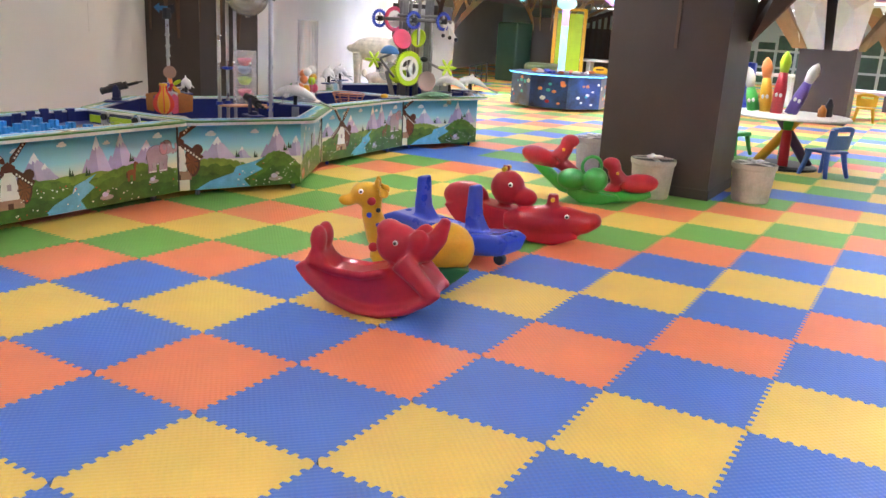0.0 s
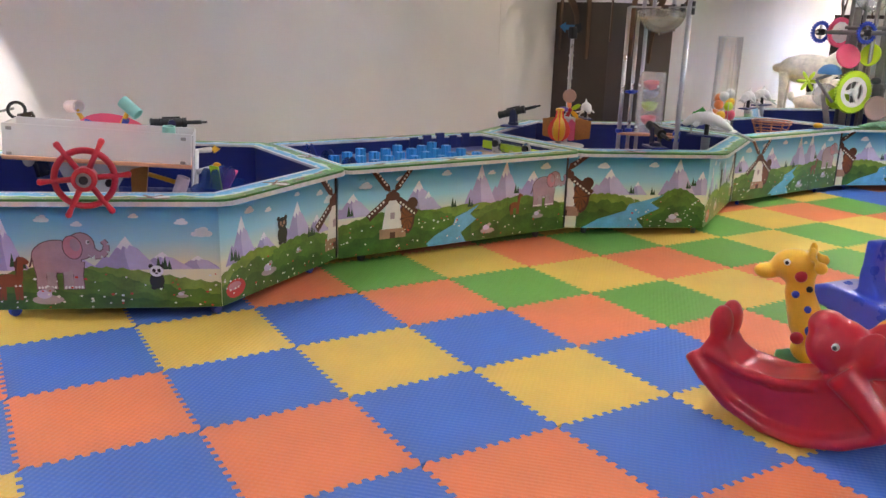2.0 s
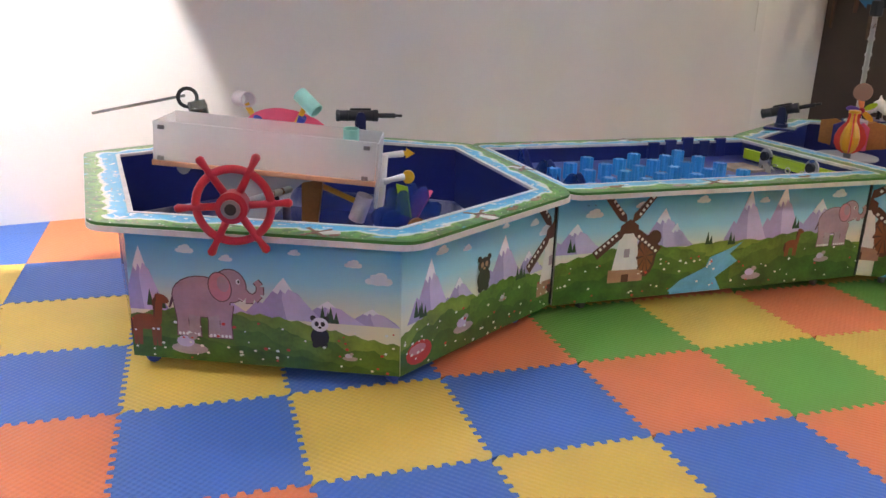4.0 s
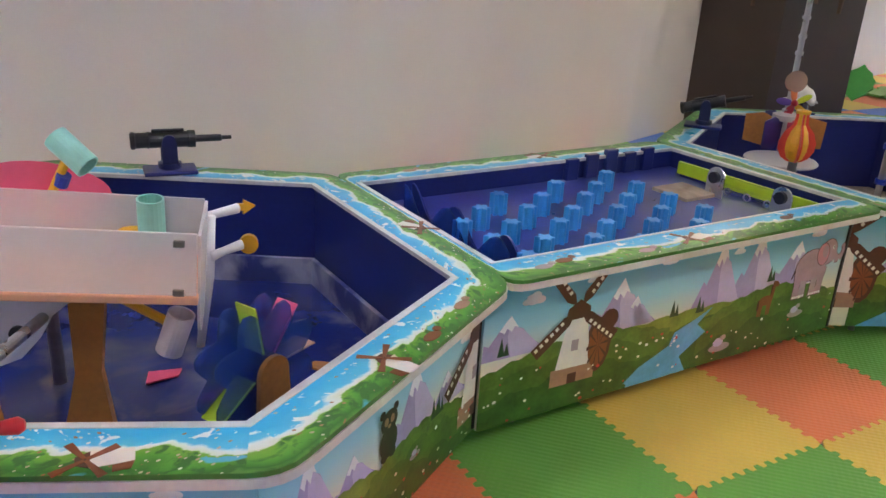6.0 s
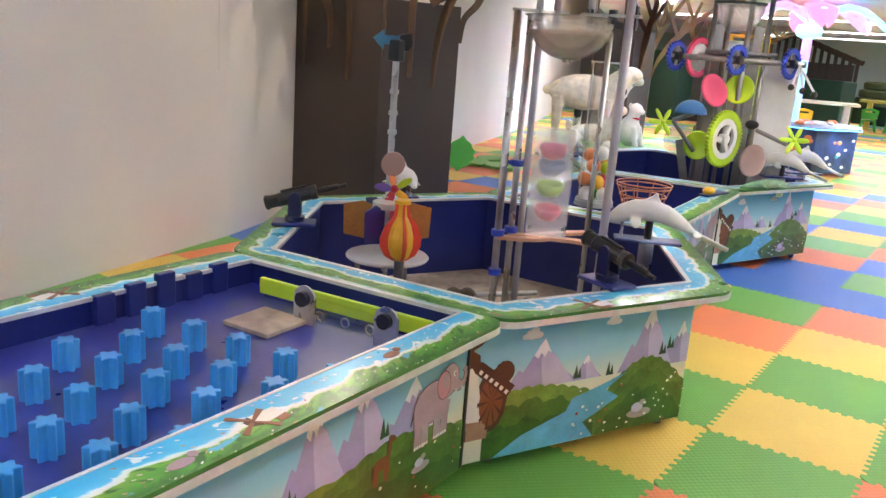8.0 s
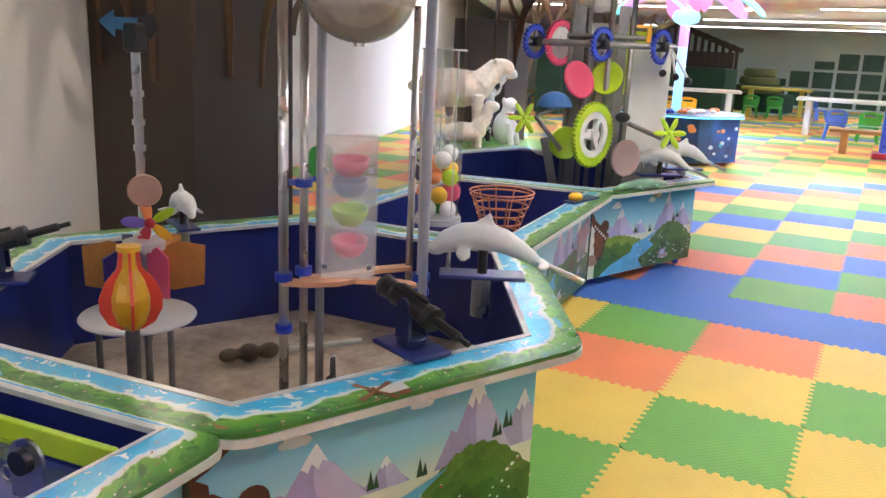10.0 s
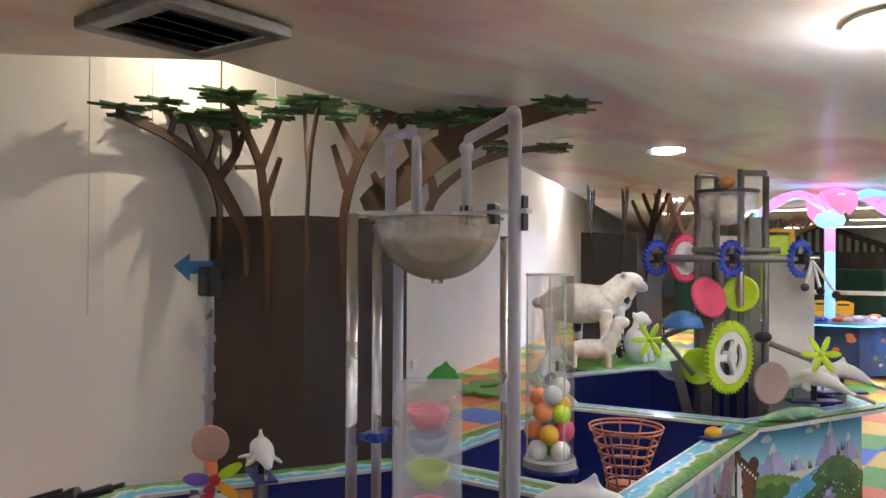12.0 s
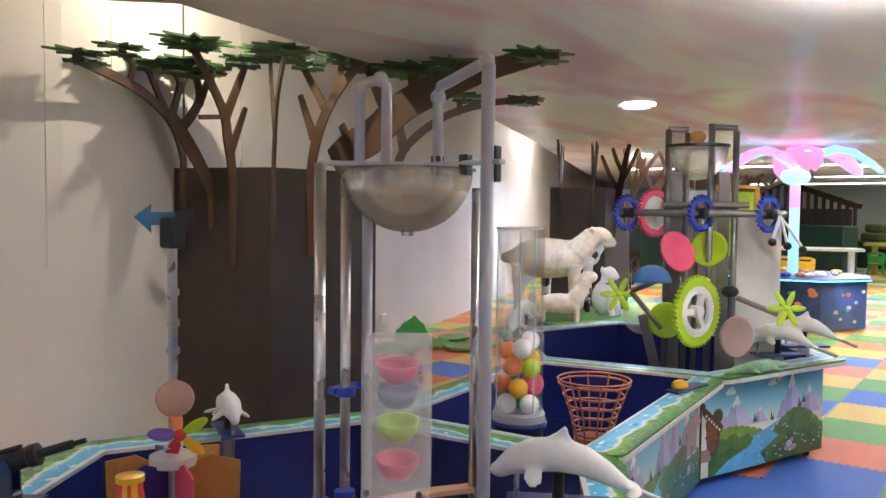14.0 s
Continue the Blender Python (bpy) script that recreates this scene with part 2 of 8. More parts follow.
def rim_print():
    """Printed rim: sky with clouds along the inner half, a flowering meadow along the outer half."""
    m = mat("rim_print", (0.1, 0.4, 0.1), 0.3, coat=0.4)
    nt = m.node_tree
    p = nt.nodes["Principled BSDF"]
    L = nt.links.new
    uv = nt.nodes.new("ShaderNodeUVMap")
    uv.uv_map = "UVMap"
    sep = nt.nodes.new("ShaderNodeSeparateXYZ")
    L(uv.outputs[0], sep.inputs[0])
    nz = nt.nodes.new("ShaderNodeTexNoise")
    nz.inputs["Scale"].default_value, nz.inputs["Detail"].default_value = 1.15, 7
    L(uv.outputs[0], nz.inputs["Vector"])
    off = nt.nodes.new("ShaderNodeMath")
    off.operation = "MULTIPLY_ADD"
    off.inputs[1].default_value = 0.85
    L(nz.outputs[0], off.inputs[0])
    L(sep.outputs[1], off.inputs[2])
    ramp = nt.nodes.new("ShaderNodeValToRGB")
    els = ramp.color_ramp.elements
    els[0].position, els[0].color = 0.40, (0.03, 0.46, 0.80, 1)
    els[1].position, els[1].color = 0.565, (0.10, 0.58, 0.86, 1)
    for pos, col in ((0.60, (0.80, 0.88, 0.90, 1)), (0.655, (0.76, 0.82, 0.74, 1)), (0.67, (0.20, 0.46, 0.05, 1)), (0.80, (0.10, 0.36, 0.04, 1)), (0.93, (0.03, 0.19, 0.025, 1)), (1.0, (0.10, 0.30, 0.05, 1))):
        e = els.new(pos)
        e.color = col
    shift = nt.nodes.new("ShaderNodeMath")
    shift.operation = "MULTIPLY"
    shift.inputs[1].default_value = 0.68
    L(off.outputs[0], shift.inputs[0])
    L(shift.outputs[0], ramp.inputs[0])
    def patch(scale, low, high, colour, sky, base):
        """Irregular printed patches of one colour, kept to the sky or to the meadow half."""
        n2 = nt.nodes.new("ShaderNodeTexNoise")
        n2.inputs["Scale"].default_value, n2.inputs["Detail"].default_value, n2.inputs["Distortion"].default_value = scale, 4, 0.6
        L(uv.outputs[0], n2.inputs["Vector"])
        mr = nt.nodes.new("ShaderNodeMapRange")
        mr.inputs[1].default_value, mr.inputs[2].default_value = low, high
        L(n2.outputs[0], mr.inputs[0])
        side = nt.nodes.new("ShaderNodeMath")
        side.operation = "LESS_THAN" if sky else "GREATER_THAN"
        side.inputs[1].default_value = 0.6 if sky else 0.68
        L(shift.outputs[0], side.inputs[0])
        both = nt.nodes.new("ShaderNodeMath")
        both.operation = "MULTIPLY"
        L(mr.outputs[0], both.inputs[0])
        L(side.outputs[0], both.inputs[1])
        mx = nt.nodes.new("ShaderNodeMix")
        mx.data_type = "RGBA"
        L(both.outputs[0], mx.inputs[0])
        L(base, mx.inputs[6])
        mx.inputs[7].default_value = (*colour, 1)
        return mx.outputs[2]

    ground = patch(3.2, 0.60, 0.63, (0.84, 0.88, 0.90), True, ramp.outputs[0])
    ground = patch(3.4, 0.5, 0.58, (0.035, 0.17, 0.03), False, ground)
    ground = patch(1.1, 0.63, 0.66, (0.10, 0.50, 0.72), False, ground)
    ground = patch(4.5, 0.66, 0.68, (0.34, 0.17, 0.08), False, ground)
    vor = nt.nodes.new("ShaderNodeTexVoronoi")
    vor.inputs["Scale"].default_value = 6.5
    L(uv.outputs[0], vor.inputs["Vector"])
    lt = nt.nodes.new("ShaderNodeMath")
    lt.operation = "LESS_THAN"
    lt.inputs[1].default_value = 0.17
    L(vor.outputs["Distance"], lt.inputs[0])
    mix = nt.nodes.new("ShaderNodeMix")
    mix.data_type = "RGBA"
    L(lt.outputs[0], mix.inputs[0])
    L(ground, mix.inputs[6])
    col = nt.nodes.new("ShaderNodeValToRGB")
    ce = col.color_ramp.elements
    ce[0].position, ce[0].color = 0.0, (0.85, 0.88, 0.86, 1)
    ce[1].position, ce[1].color = 1.0, (0.80, 0.84, 0.80, 1)
    e = ce.new(0.86)
    e.color = (0.42, 0.16, 0.06, 1)
    sc = nt.nodes.new("ShaderNodeSeparateColor")
    L(vor.outputs["Color"], sc.inputs[0])
    L(sc.outputs[0], col.inputs[0])
    L(col.outputs[0], mix.inputs[7])
    L(mix.outputs[2], p.inputs["Base Color"])
    return m


RIM = rim_print()


def sky_print(name, top=(0.05, 0.36, 0.66), low=(0.80, 0.78, 0.60)):
    """Printed sky on a board: deep blue above, fading to cream at the hills."""
    m = mat(name, top, 0.3, coat=0.3)
    nt = m.node_tree
    p = nt.nodes["Principled BSDF"]
    tc, sep, ramp = nt.nodes.new("ShaderNodeTexCoord"), nt.nodes.new("ShaderNodeSeparateXYZ"), nt.nodes.new("ShaderNodeValToRGB")
    els = ramp.color_ramp.elements
    els[0].position, els[0].color = 0.42, (*low, 1)
    els[1].position, els[1].color = 1.0, (*top, 1)
    e = els.new(0.66)
    e.color = (0.32, 0.66, 0.78, 1)
    nt.links.new(tc.outputs["Generated"], sep.inputs[0])
    nt.links.new(sep.outputs[2], ramp.inputs[0])
    nt.links.new(ramp.outputs[0], p.inputs["Base Color"])
    return m


SKY = sky_print("mural_sky")
INK = {k: mat("ink_" + k, c, 0.32, grain=g, scale=9.0, coat=0.3) for k, c, g in (
    ("purple", (0.42, 0.37, 0.63), 0.1), ("lilac", (0.60, 0.53, 0.76), 0.08), ("snow", (0.84, 0.86, 0.90), 0.04), ("hill", (0.13, 0.25, 0.035), 0.3), ("deep", (0.05, 0.14, 0.02), 0.3),
    ("meadow", (0.22, 0.34, 0.05), 0.25), ("river", (0.14, 0.46, 0.70), 0.15), ("tree", (0.02, 0.07, 0.025), 0.2), ("brown", (0.10, 0.03, 0.02), 0.15), ("tan", (0.42, 0.24, 0.16), 0.15),
    ("elephant", (0.46, 0.31, 0.37), 0.12), ("horse", (0.24, 0.07, 0.025), 0.15), ("black", (0.02, 0.018, 0.016), 0.1), ("white", (0.82, 0.80, 0.76), 0.06), ("stone", (0.45, 0.36, 0.40), 0.15),
    ("red", (0.6, 0.05, 0.04), 0.1), ("cloud", (0.78, 0.86, 0.90), 0.05), ("ear", (0.62, 0.26, 0.32), 0.1), ("line", (0.12, 0.06, 0.07), 0.1), ("moss", (0.085, 0.19, 0.025), 0.25))}


# ---- mesh helpers ----
def mesh_of(name, bm, mats, smooth=False):
    me = bpy.data.meshes.new(name)
    bm.normal_update()
    bm.to_mesh(me)
    bm.free()
    for m in mats if isinstance(mats, (list, tuple)) else [mats]:
        me.materials.append(m)
    if smooth:
        me.shade_smooth()
    return me


def part(name, bm, material, parent=None, label="", smooth=False):
    ob = new(name, mesh_of(name, bm, material, smooth))
    if parent is not None:
        ob.parent = parent
    if label:
        tagged(ob, label)
    return ob


def thing(name, place, label, category, group="", rz=0.0):
    ob = new(name)
    ob.empty_display_size = 0.1
    ob.matrix_world = pose(*place, 0, 0, rz)
    return tagged(ob, label, category, group)


def box(bm, c, s, m=Matrix(), bevel=0.0):
    r = bmesh.ops.create_cube(bm, size=1, matrix=m @ Matrix.Translation(c) @ Matrix.Diagonal((*s, 1)))
    if bevel:
        edges = list({e for v in r["verts"] for e in v.link_edges})
        bmesh.ops.bevel(bm, geom=edges, offset=bevel, segments=2, affect="EDGES", profile=0.5)
    return bm


def prism(bm, pts, z0, z1, m=Matrix()):
    lo = [bm.verts.new(m @ Vector((x, y, z0))) for x, y in pts]
    hi = [bm.verts.new(m @ Vector((x, y, z1))) for x, y in pts]
    bm.faces.new(lo[::-1])
    bm.faces.new(hi)
    for i in range(len(pts)):
        j = (i + 1) % len(pts)
        bm.faces.new((lo[i], lo[j], hi[j], hi[i]))
    return bm


def lathe(bm, profile, n=24, m=Matrix(), arc=1.0):
    rings = []
    full = arc >= 1
    for r, z in profile:
        rings.append([bm.verts.new(m @ Vector((r * math.cos(2 * math.pi * arc * k / n), r * math.sin(2 * math.pi * arc * k / n), z))) for k in range(n if full else n + 1)])
    for a, b in zip(rings, rings[1:]):
        for k in range(n):
            j = (k + 1) % n if full else k + 1
            bm.faces.new((a[k], a[j], b[j], b[k]))
    if full and profile[0] != profile[-1]:
        bm.faces.new(rings[0][::-1])
        bm.faces.new(rings[-1])
    return bm


def tube(bm, pts, radii, n=10, m=Matrix(), cap=True):
    pts = [Vector(p) for p in pts]
    radii = radii if isinstance(radii, (list, tuple)) else [radii] * len(pts)
    rings, side = [], None
    for i, p in enumerate(pts):
        d = (pts[min(i + 1, len(pts) - 1)] - pts[max(i - 1, 0)]).normalized()
        if side is None:
            side = d.orthogonal().normalized()
        side = (side - d * side.dot(d)).normalized()
        other = d.cross(side)
        rings.append([bm.verts.new(m @ (p + radii[i] * (math.cos(2 * math.pi * k / n) * side + math.sin(2 * math.pi * k / n) * other))) for k in range(n)])
    for a, b in zip(rings, rings[1:]):
        for k in range(n):
            bm.faces.new((a[k], a[(k + 1) % n], b[(k + 1) % n], b[k]))
    if cap:
        bm.faces.new(rings[0][::-1])
        bm.faces.new(rings[-1])
    return bm


def ball(bm, c, r, m=Matrix(), rot=(0, 0, 0), n=16):
    r = r if isinstance(r, (list, tuple)) else (r, r, r)
    bmesh.ops.create_uvsphere(bm, u_segments=n, v_segments=max(6, n // 2), radius=1, matrix=m @ pose(*c, *rot) @ Matrix.Diagonal((*r, 1)))
    return bm


def blob(name, bm, material, parent, label="", voxel=0.012, rounds=4):
    """Overlapping lumps fused into one moulded skin."""
    ob = part(name, bm, material, parent, label)
    mod = ob.modifiers.new("fuse", "REMESH")
    mod.mode, mod.voxel_size, mod.use_smooth_shade = "VOXEL", voxel, True
    sm = ob.modifiers.new("soften", "SMOOTH")
    sm.factor, sm.iterations = 0.5, rounds
    return ob


def arc_pts(c, r, a0, a1, n):
    return [(c[0] + r * math.cos(radians(a0 + (a1 - a0) * k / n)), c[1] + r * math.sin(radians(a0 + (a1 - a0) * k / n))) for k in range(n + 1)]


def lerp(a, b, f):
    return a + (b - a) * f


# ---- structure: walls, canopy, floor ----
WALL_LINE = [(-9.0, 3.7), (-4.6, 4.5), (-1.6, 5.08), (1.4, 5.58), (4.2, 6.17), (5.16, 6.5), (9.1, 7.85), (12.1, 8.75), (15.0, 9.7), (19.0, 11.3), (24.0, 13.2), (32.0, 15.2)]
ROOM_TOP = 3.3


def wall_run(name, line, thick, top, material, label):
    """A wall along a line in plan; its thickness lies to the left of the line."""
    bm = bmesh.new()
    fine = []
    for a, b in zip(line, line[1:]):
        n = max(1, int(math.dist(a, b) / 1.5))
        fine += [(lerp(a[0], b[0], k / n), lerp(a[1], b[1], k / n)) for k in range(n)]
    fine.append(line[-1])
    outer = []
    for i, p in enumerate(fine):
        a, b = fine[max(i - 1, 0)], fine[min(i + 1, len(fine) - 1)]
        d = Vector((b[0] - a[0], b[1] - a[1])).normalized()
        outer.append((p[0] - d.y * thick, p[1] + d.x * thick))
    prism(bm, fine + outer[::-1], 0, top)
    return tagged(part(name, bm, material), label, "wall", kind="structure")


wall_n = wall_run("wall_north", WALL_LINE, 0.2, ROOM_TOP, WALL, "long curved wall in matt off-white paint, faintly stained")
SEAM_M = mat("joint_shadow", (0.10, 0.09, 0.085), 0.8)
SEAM_PALE = mat("filled_joint", (0.66, 0.62, 0.59), 0.8)
for x, y, ang, z0, z1, w, mt in ((5.262, 6.53, 18.9, 1.78, 3.25, 0.014, SEAM_M), (4.581, 6.300, 19, 2.3, 3.25, 0.005, SEAM_PALE), (4.09, 6.147, 12, 1.2, 3.25, 0.005, SEAM_PALE), (5.96, 6.77, 18.9, 1.78, 3.25, 0.02, SEAM_PALE)):
    bm = bmesh.new()
    box(bm, (0, 0, (z0 + z1) / 2), (w, 0.006, z1 - z0), pose(x, y, 0, 0, 0, ang))
    part("joint", bm, mt, wall_n)
wall_run("wall_east", [(32.0, 15.2), (32.0, -16.0)], -0.2, ROOM_TOP, WALL_FAR, "far end wall painted pale grey green")
wall_run("wall_south", [(32.0, -16.0), (-9.0, -16.0)], -0.2, ROOM_TOP, WALL, "plain off-white wall closing the hall")
wall_run("wall_west", [(-9.0, -16.0), (-9.0, 3.7)], -0.2, ROOM_TOP, WALL, "plain off-white wall closing the hall")

bm = bmesh.new()
prism(bm, [(-9.2, -16.2), (32.2, -16.2), (32.2, 16), (-9.2, 16)], ROOM_TOP, ROOM_TOP + 0.2)
tagged(part("ceiling_slab", bm, CEIL), "plain pale ceiling slab above the cloth canopy", "ceiling", kind="structure")

# cloth canopy with sagging panels, open along the wall by the tree
CANOPY_EDGE = [(-9.0, 3.6), (-1.6, 5.0), (1.4, 5.5), (3.30, 5.95), (4.17, 5.06), (5.07, 5.23), (6.26, 5.37), (8.5, 6.2), (11.7, 7.4), (15.0, 8.7), (19.0, 10.3), (24.0, 12.2), (32.0, 14.4)]


def edge_y(x):
    for a, b in zip(CANOPY_EDGE, CANOPY_EDGE[1:]):
        if a[0] <= x <= b[0]:
            return lerp(a[1], b[1], (x - a[0]) / (b[0] - a[0]))
    return CANOPY_EDGE[-1][1]


bm = bmesh.new()
xs = sorted({-9 + 0.6 * k for k in range(69)} | {p[0] for p in CANOPY_EDGE})
cols = []
for x in xs:
    y1, col = edge_y(x), []
    for k in range(41):
        y = lerp(-16.0, y1, k / 40)
        sag = 0.05 * math.sin((x + 0.5 * y) * 1.05) * math.sin((y - 0.5 * x) * 0.9)
        fade = min(1, (y1 - y) / 1.2)
        col.append(bm.verts.new((x, y, CANOPY_Z + sag * fade)))
    cols.append(col)
for a, b in zip(cols, cols[1:]):
    for k in range(40):
        bm.faces.new((a[k], a[k + 1], b[k + 1], b[k]))
canopy = tagged(part("ceiling", bm, CANOPY, smooth=True), "sagging printed cloth ceiling with rose, cream and white sky", "ceiling", kind="structure")
sol = canopy.modifiers.new("thick", "SOLIDIFY")
sol.thickness, sol.offset = 0.012, 1.0

def canopy_z(x, y):
    sag = 0.05 * math.sin((x + 0.5 * y) * 1.05) * math.sin((y - 0.5 * x) * 0.9)
    return CANOPY_Z + sag * max(0, min(1, (edge_y(x) - y) / 1.2))


for a, b in (((4.2, 5.0), (5.9, 0.8)), ((5.3, 4.55), (7.17, 4.15)), ((7.17, 4.15), (9.6, 1.4)), ((7.17, 4.15), (7.4, 5.7)), ((4.57, 4.28), (5.85, 4.43)), ((2.2, 5.6), (3.6, 2.2)), ((9.6, 1.4), (9.4, 6.4))):
    bm = bmesh.new()
    line = []
    for k in range(25):
        x, y = lerp(a[0], b[0], k / 24), lerp(a[1], b[1], k / 24)
        line.append((x, y, canopy_z(x, y) - 0.003))
    tube(bm, line, 0.007, 6)
    part("seam", bm, BARK_FIN, canopy, "dark seam between cloth panels")

# added glowing bars: wavy reflections on the far cloth put in as straight strips
STRIP = glow("sheen_strip_glow", (0.95, 1.0, 1.0), 9)
for x, y0, y1 in ((12.6, -3.5, 2.6), (17.5, -3.0, 3.0), (17.5, 4.5, 8.5), (22.5, -4.0, 6.0), (27.0, -4.0, 9.0)):
    ll = thing("sheen_strip", (x, (y0 + y1) / 2, CANOPY_Z - 0.075), "long white glowing bar added for the bright ripples on the ceiling cloth", "ceiling light", "strip lights")
    bm = bmesh.new()
    box(bm, (0, 0, 0.01), (0.16, y1 - y0, 0.03), bevel=0.006)
    part("housing", bm, WHITE, ll)
    bm = bmesh.new()
    box(bm, (0, 0, -0.012), (0.12, y1 - y0 - 0.06, 0.016))
    part("diffuser", bm, STRIP, ll, "glowing face of the added bar")

# foam tiles
T = 0.6
NEAR = {s: c for s, c in zip(range(-4, 17), "OBYBOBYBOGYOGYGYOGYOG")}
FAR = {s: c for s, c in zip(range(9, 29), "GYGYOGBOGYBGYOBYOGYO")}


def tile_colour(i, j):
    if j == 8 and i < 0:
        return tile_colour(i, 7)
    s = i + j
    if i == 10 and j > -2 or i == 11 and j <= -2:
        return "B"
    if i >= 11:
        return FAR.get(s) or "YOGYBGYO"[s % 8]
    return NEAR.get(s) or ("B" if s % 2 else "OY"[(s // 2) % 2])


def tile_outline():
    side = [(0, 0)]
    p, a = (T - 0.05) / 11, 0.0105
    for k in range(11):
        for f, h in ((0.06, a), (0.44, a), (0.56, -a), (0.94, -a)):
            side.append((0.025 + (k + f) * p, h))
    g = 0.0005
    bottom = [(x, y + g) for x, y in side]
    right = [(T + y - g, x) for x, y in side]
    top = [(x, T + y - g) for x, y in side] + [(T, T)]
    left = [(y + g, x) for x, y in side]
    out = bottom + right + top[1:][::-1] + left[1:][::-1]
    return [(x - T / 2, y - T / 2) for x, y in out]


TILE_MESH = {}
for key, m in FOAM.items():
    bm = bmesh.new()
    pts = tile_outline()
    hi = [bm.verts.new((x, y, 0)) for x, y in pts]
    lo = [bm.verts.new((x, y, -0.011)) for x, y in pts]
    bm.faces.new(hi)
    for k in range(len(pts)):
        bm.faces.new((lo[k], lo[(k + 1) % len(pts)], hi[(k + 1) % len(pts)], hi[k]))
    TILE_MESH[key] = mesh_of("foam_tile", bm, m)

bm = bmesh.new()
prism(bm, [(-9.2, -16.2), (32.2, -16.2), (32.2, 16), (-9.2, 16)], -0.25, -0.012)
floor = tagged(part("floor", bm, SUBFLOOR), "play floor of interlocking coloured foam mats", "floor", kind="structure")
bm = bmesh.new()
order = "BYOG"
for i in range(-15, 53):
    for j in range(-26, 26):
        cx, cy = (i + 0.5) * T, (j + 0.5) * T
        if cy > 15.3 or cy < -15.9 or cx > 31.9:
            continue
        if -4 <= i <= 15 and -5 <= j <= 8 and i - j > -9 and i + 2 * j > -9 and not (i > 11 and j > 5):
            ob = new("foam_tile", TILE_MESH[tile_colour(i, j)])
            ob.parent, ob.location = floor, (cx, cy, 0)
            continue
        h = T / 2 - 0.0008
        f = bm.faces.new([bm.verts.new((cx + dx * h, cy + dy * h, -0.0005)) for dx, dy in ((-1, -1), (1, -1), (1, 1), (-1, 1))])
        f.material_index = order.index(tile_colour(i, j))
far_tiles = part("far_foam_tiles", bm, [FOAM[k] for k in order], floor)
tagged(far_tiles, "far field of coloured foam mats", kind="stuff")

# downlight fittings, one at every lamp, the added ones too
LIT = glow("lamp_glass", (1.0, 0.97, 0.92), 14)
first = None
for lx, ly in DOWNLIGHTS:
    if first is None:
        first = thing("ceiling_light", (lx, ly, CANOPY_Z), "round white recessed ceiling downlight, one of a mostly assumed grid, switched on", "ceiling light", "downlights in the canopy")
        part("bezel", lathe(bmesh.new(), [(0.13, 0.02), (0.16, -0.0), (0.16, -0.055), (0.13, -0.06), (0.12, -0.05)], 28), WHITE, first)
        part("diffuser", lathe(bmesh.new(), [(0.119, -0.04), (0.1, -0.056), (0.02, -0.058)], 28), LIT, first, "glowing lamp glass")
    else:
        copy_thing(first, pose(lx, ly, CANOPY_Z))

round_lamp = thing("ceiling_lamp", (5.4, 2.25, CANOPY_Z), "bright round ceiling lamp in a white ring, switched on", "ceiling light")
part("ring", lathe(bmesh.new(), [(0.2, 0.02), (0.27, 0.0), (0.27, -0.03), (0.2, -0.04)], 32), WHITE, round_lamp)
part("globe", lathe(bmesh.new(), [(0.198, -0.02), (0.18, -0.05), (0.12, -0.07), (0.02, -0.075)], 32), LIT, round_lamp, "glowing lamp glass", True)

# ---- water tables ----
RIM_Z, RIM_W, BASE_Z = 0.64, 0.15, 0.06


def hexagon(c, r, rot):
    return [(c[0] + r * math.cos(radians(rot + 94 + 60 * k - 4)), c[1] + r * math.sin(radians(rot + 94 + 60 * k - 4))) for k in range(6)]


HEX1, HEX3, HEX5 = hexagon((-0.327, 3.37), 1.172, 2.5), hexagon((3.47, 3.5), 1.18, 3), hexagon((7.1, 3.83), 1.18, 9)
HEX1[1], HEX1[2] = (-1.43, 3.99), (-1.28, 2.67)          # the free end is a little longer
HEX1[3], HEX1[4], HEX1[5] = (-0.175, 2.19), (0.70, 2.76), (0.63, 3.985)
HEX3[2], HEX3[3] = (2.53, 2.81), (3.51, 2.36)
# corners of a hexagon: 0 back, 1 left back, 2 left front, 3 front, 4 right front, 5 right back
Q2 = [HEX3[1], HEX1[5], HEX1[4], HEX3[2]]
Q4 = [HEX5[1], HEX3[5], HEX3[4], HEX5[2]]


def inset(poly, d):
    """The polygon moved inwards by d; corners run counter-clockwise."""
    out = []
    n = len(poly)
    d = d if isinstance(d, (list, tuple)) else [d] * n
    for i in range(n):
        a, b, c = Vector(poly[i - 1]), Vector(poly[i]), Vector(poly[(i + 1) % n])
        e, f = (b - a).normalized(), (c - b).normalized()
        n1, n2 = Vector((-e.y, e.x)), Vector((-f.y, f.x))
        d1, d2, cr = d[i - 1], d[i], e.cross(f)
        k = (e * d2 - f * d1) / cr * -1
        out.append((b.x + k.x, b.y + k.y))
    return out


def rounded(poly, r):
    out = []
    n = len(poly)
    for i in range(n):
        a, b, c = Vector(poly[i - 1]), Vector(poly[i]), Vector(poly[(i + 1) % n])
        p, q = b + (a - b).normalized() * r, b + (c - b).normalized() * r
        out.append([tuple((p * (1 - f) + b * f) * (1 - f) + (b * (1 - f) + q * f) * f) for f in (0, 0.25, 0.5, 0.75, 1)])
    return out


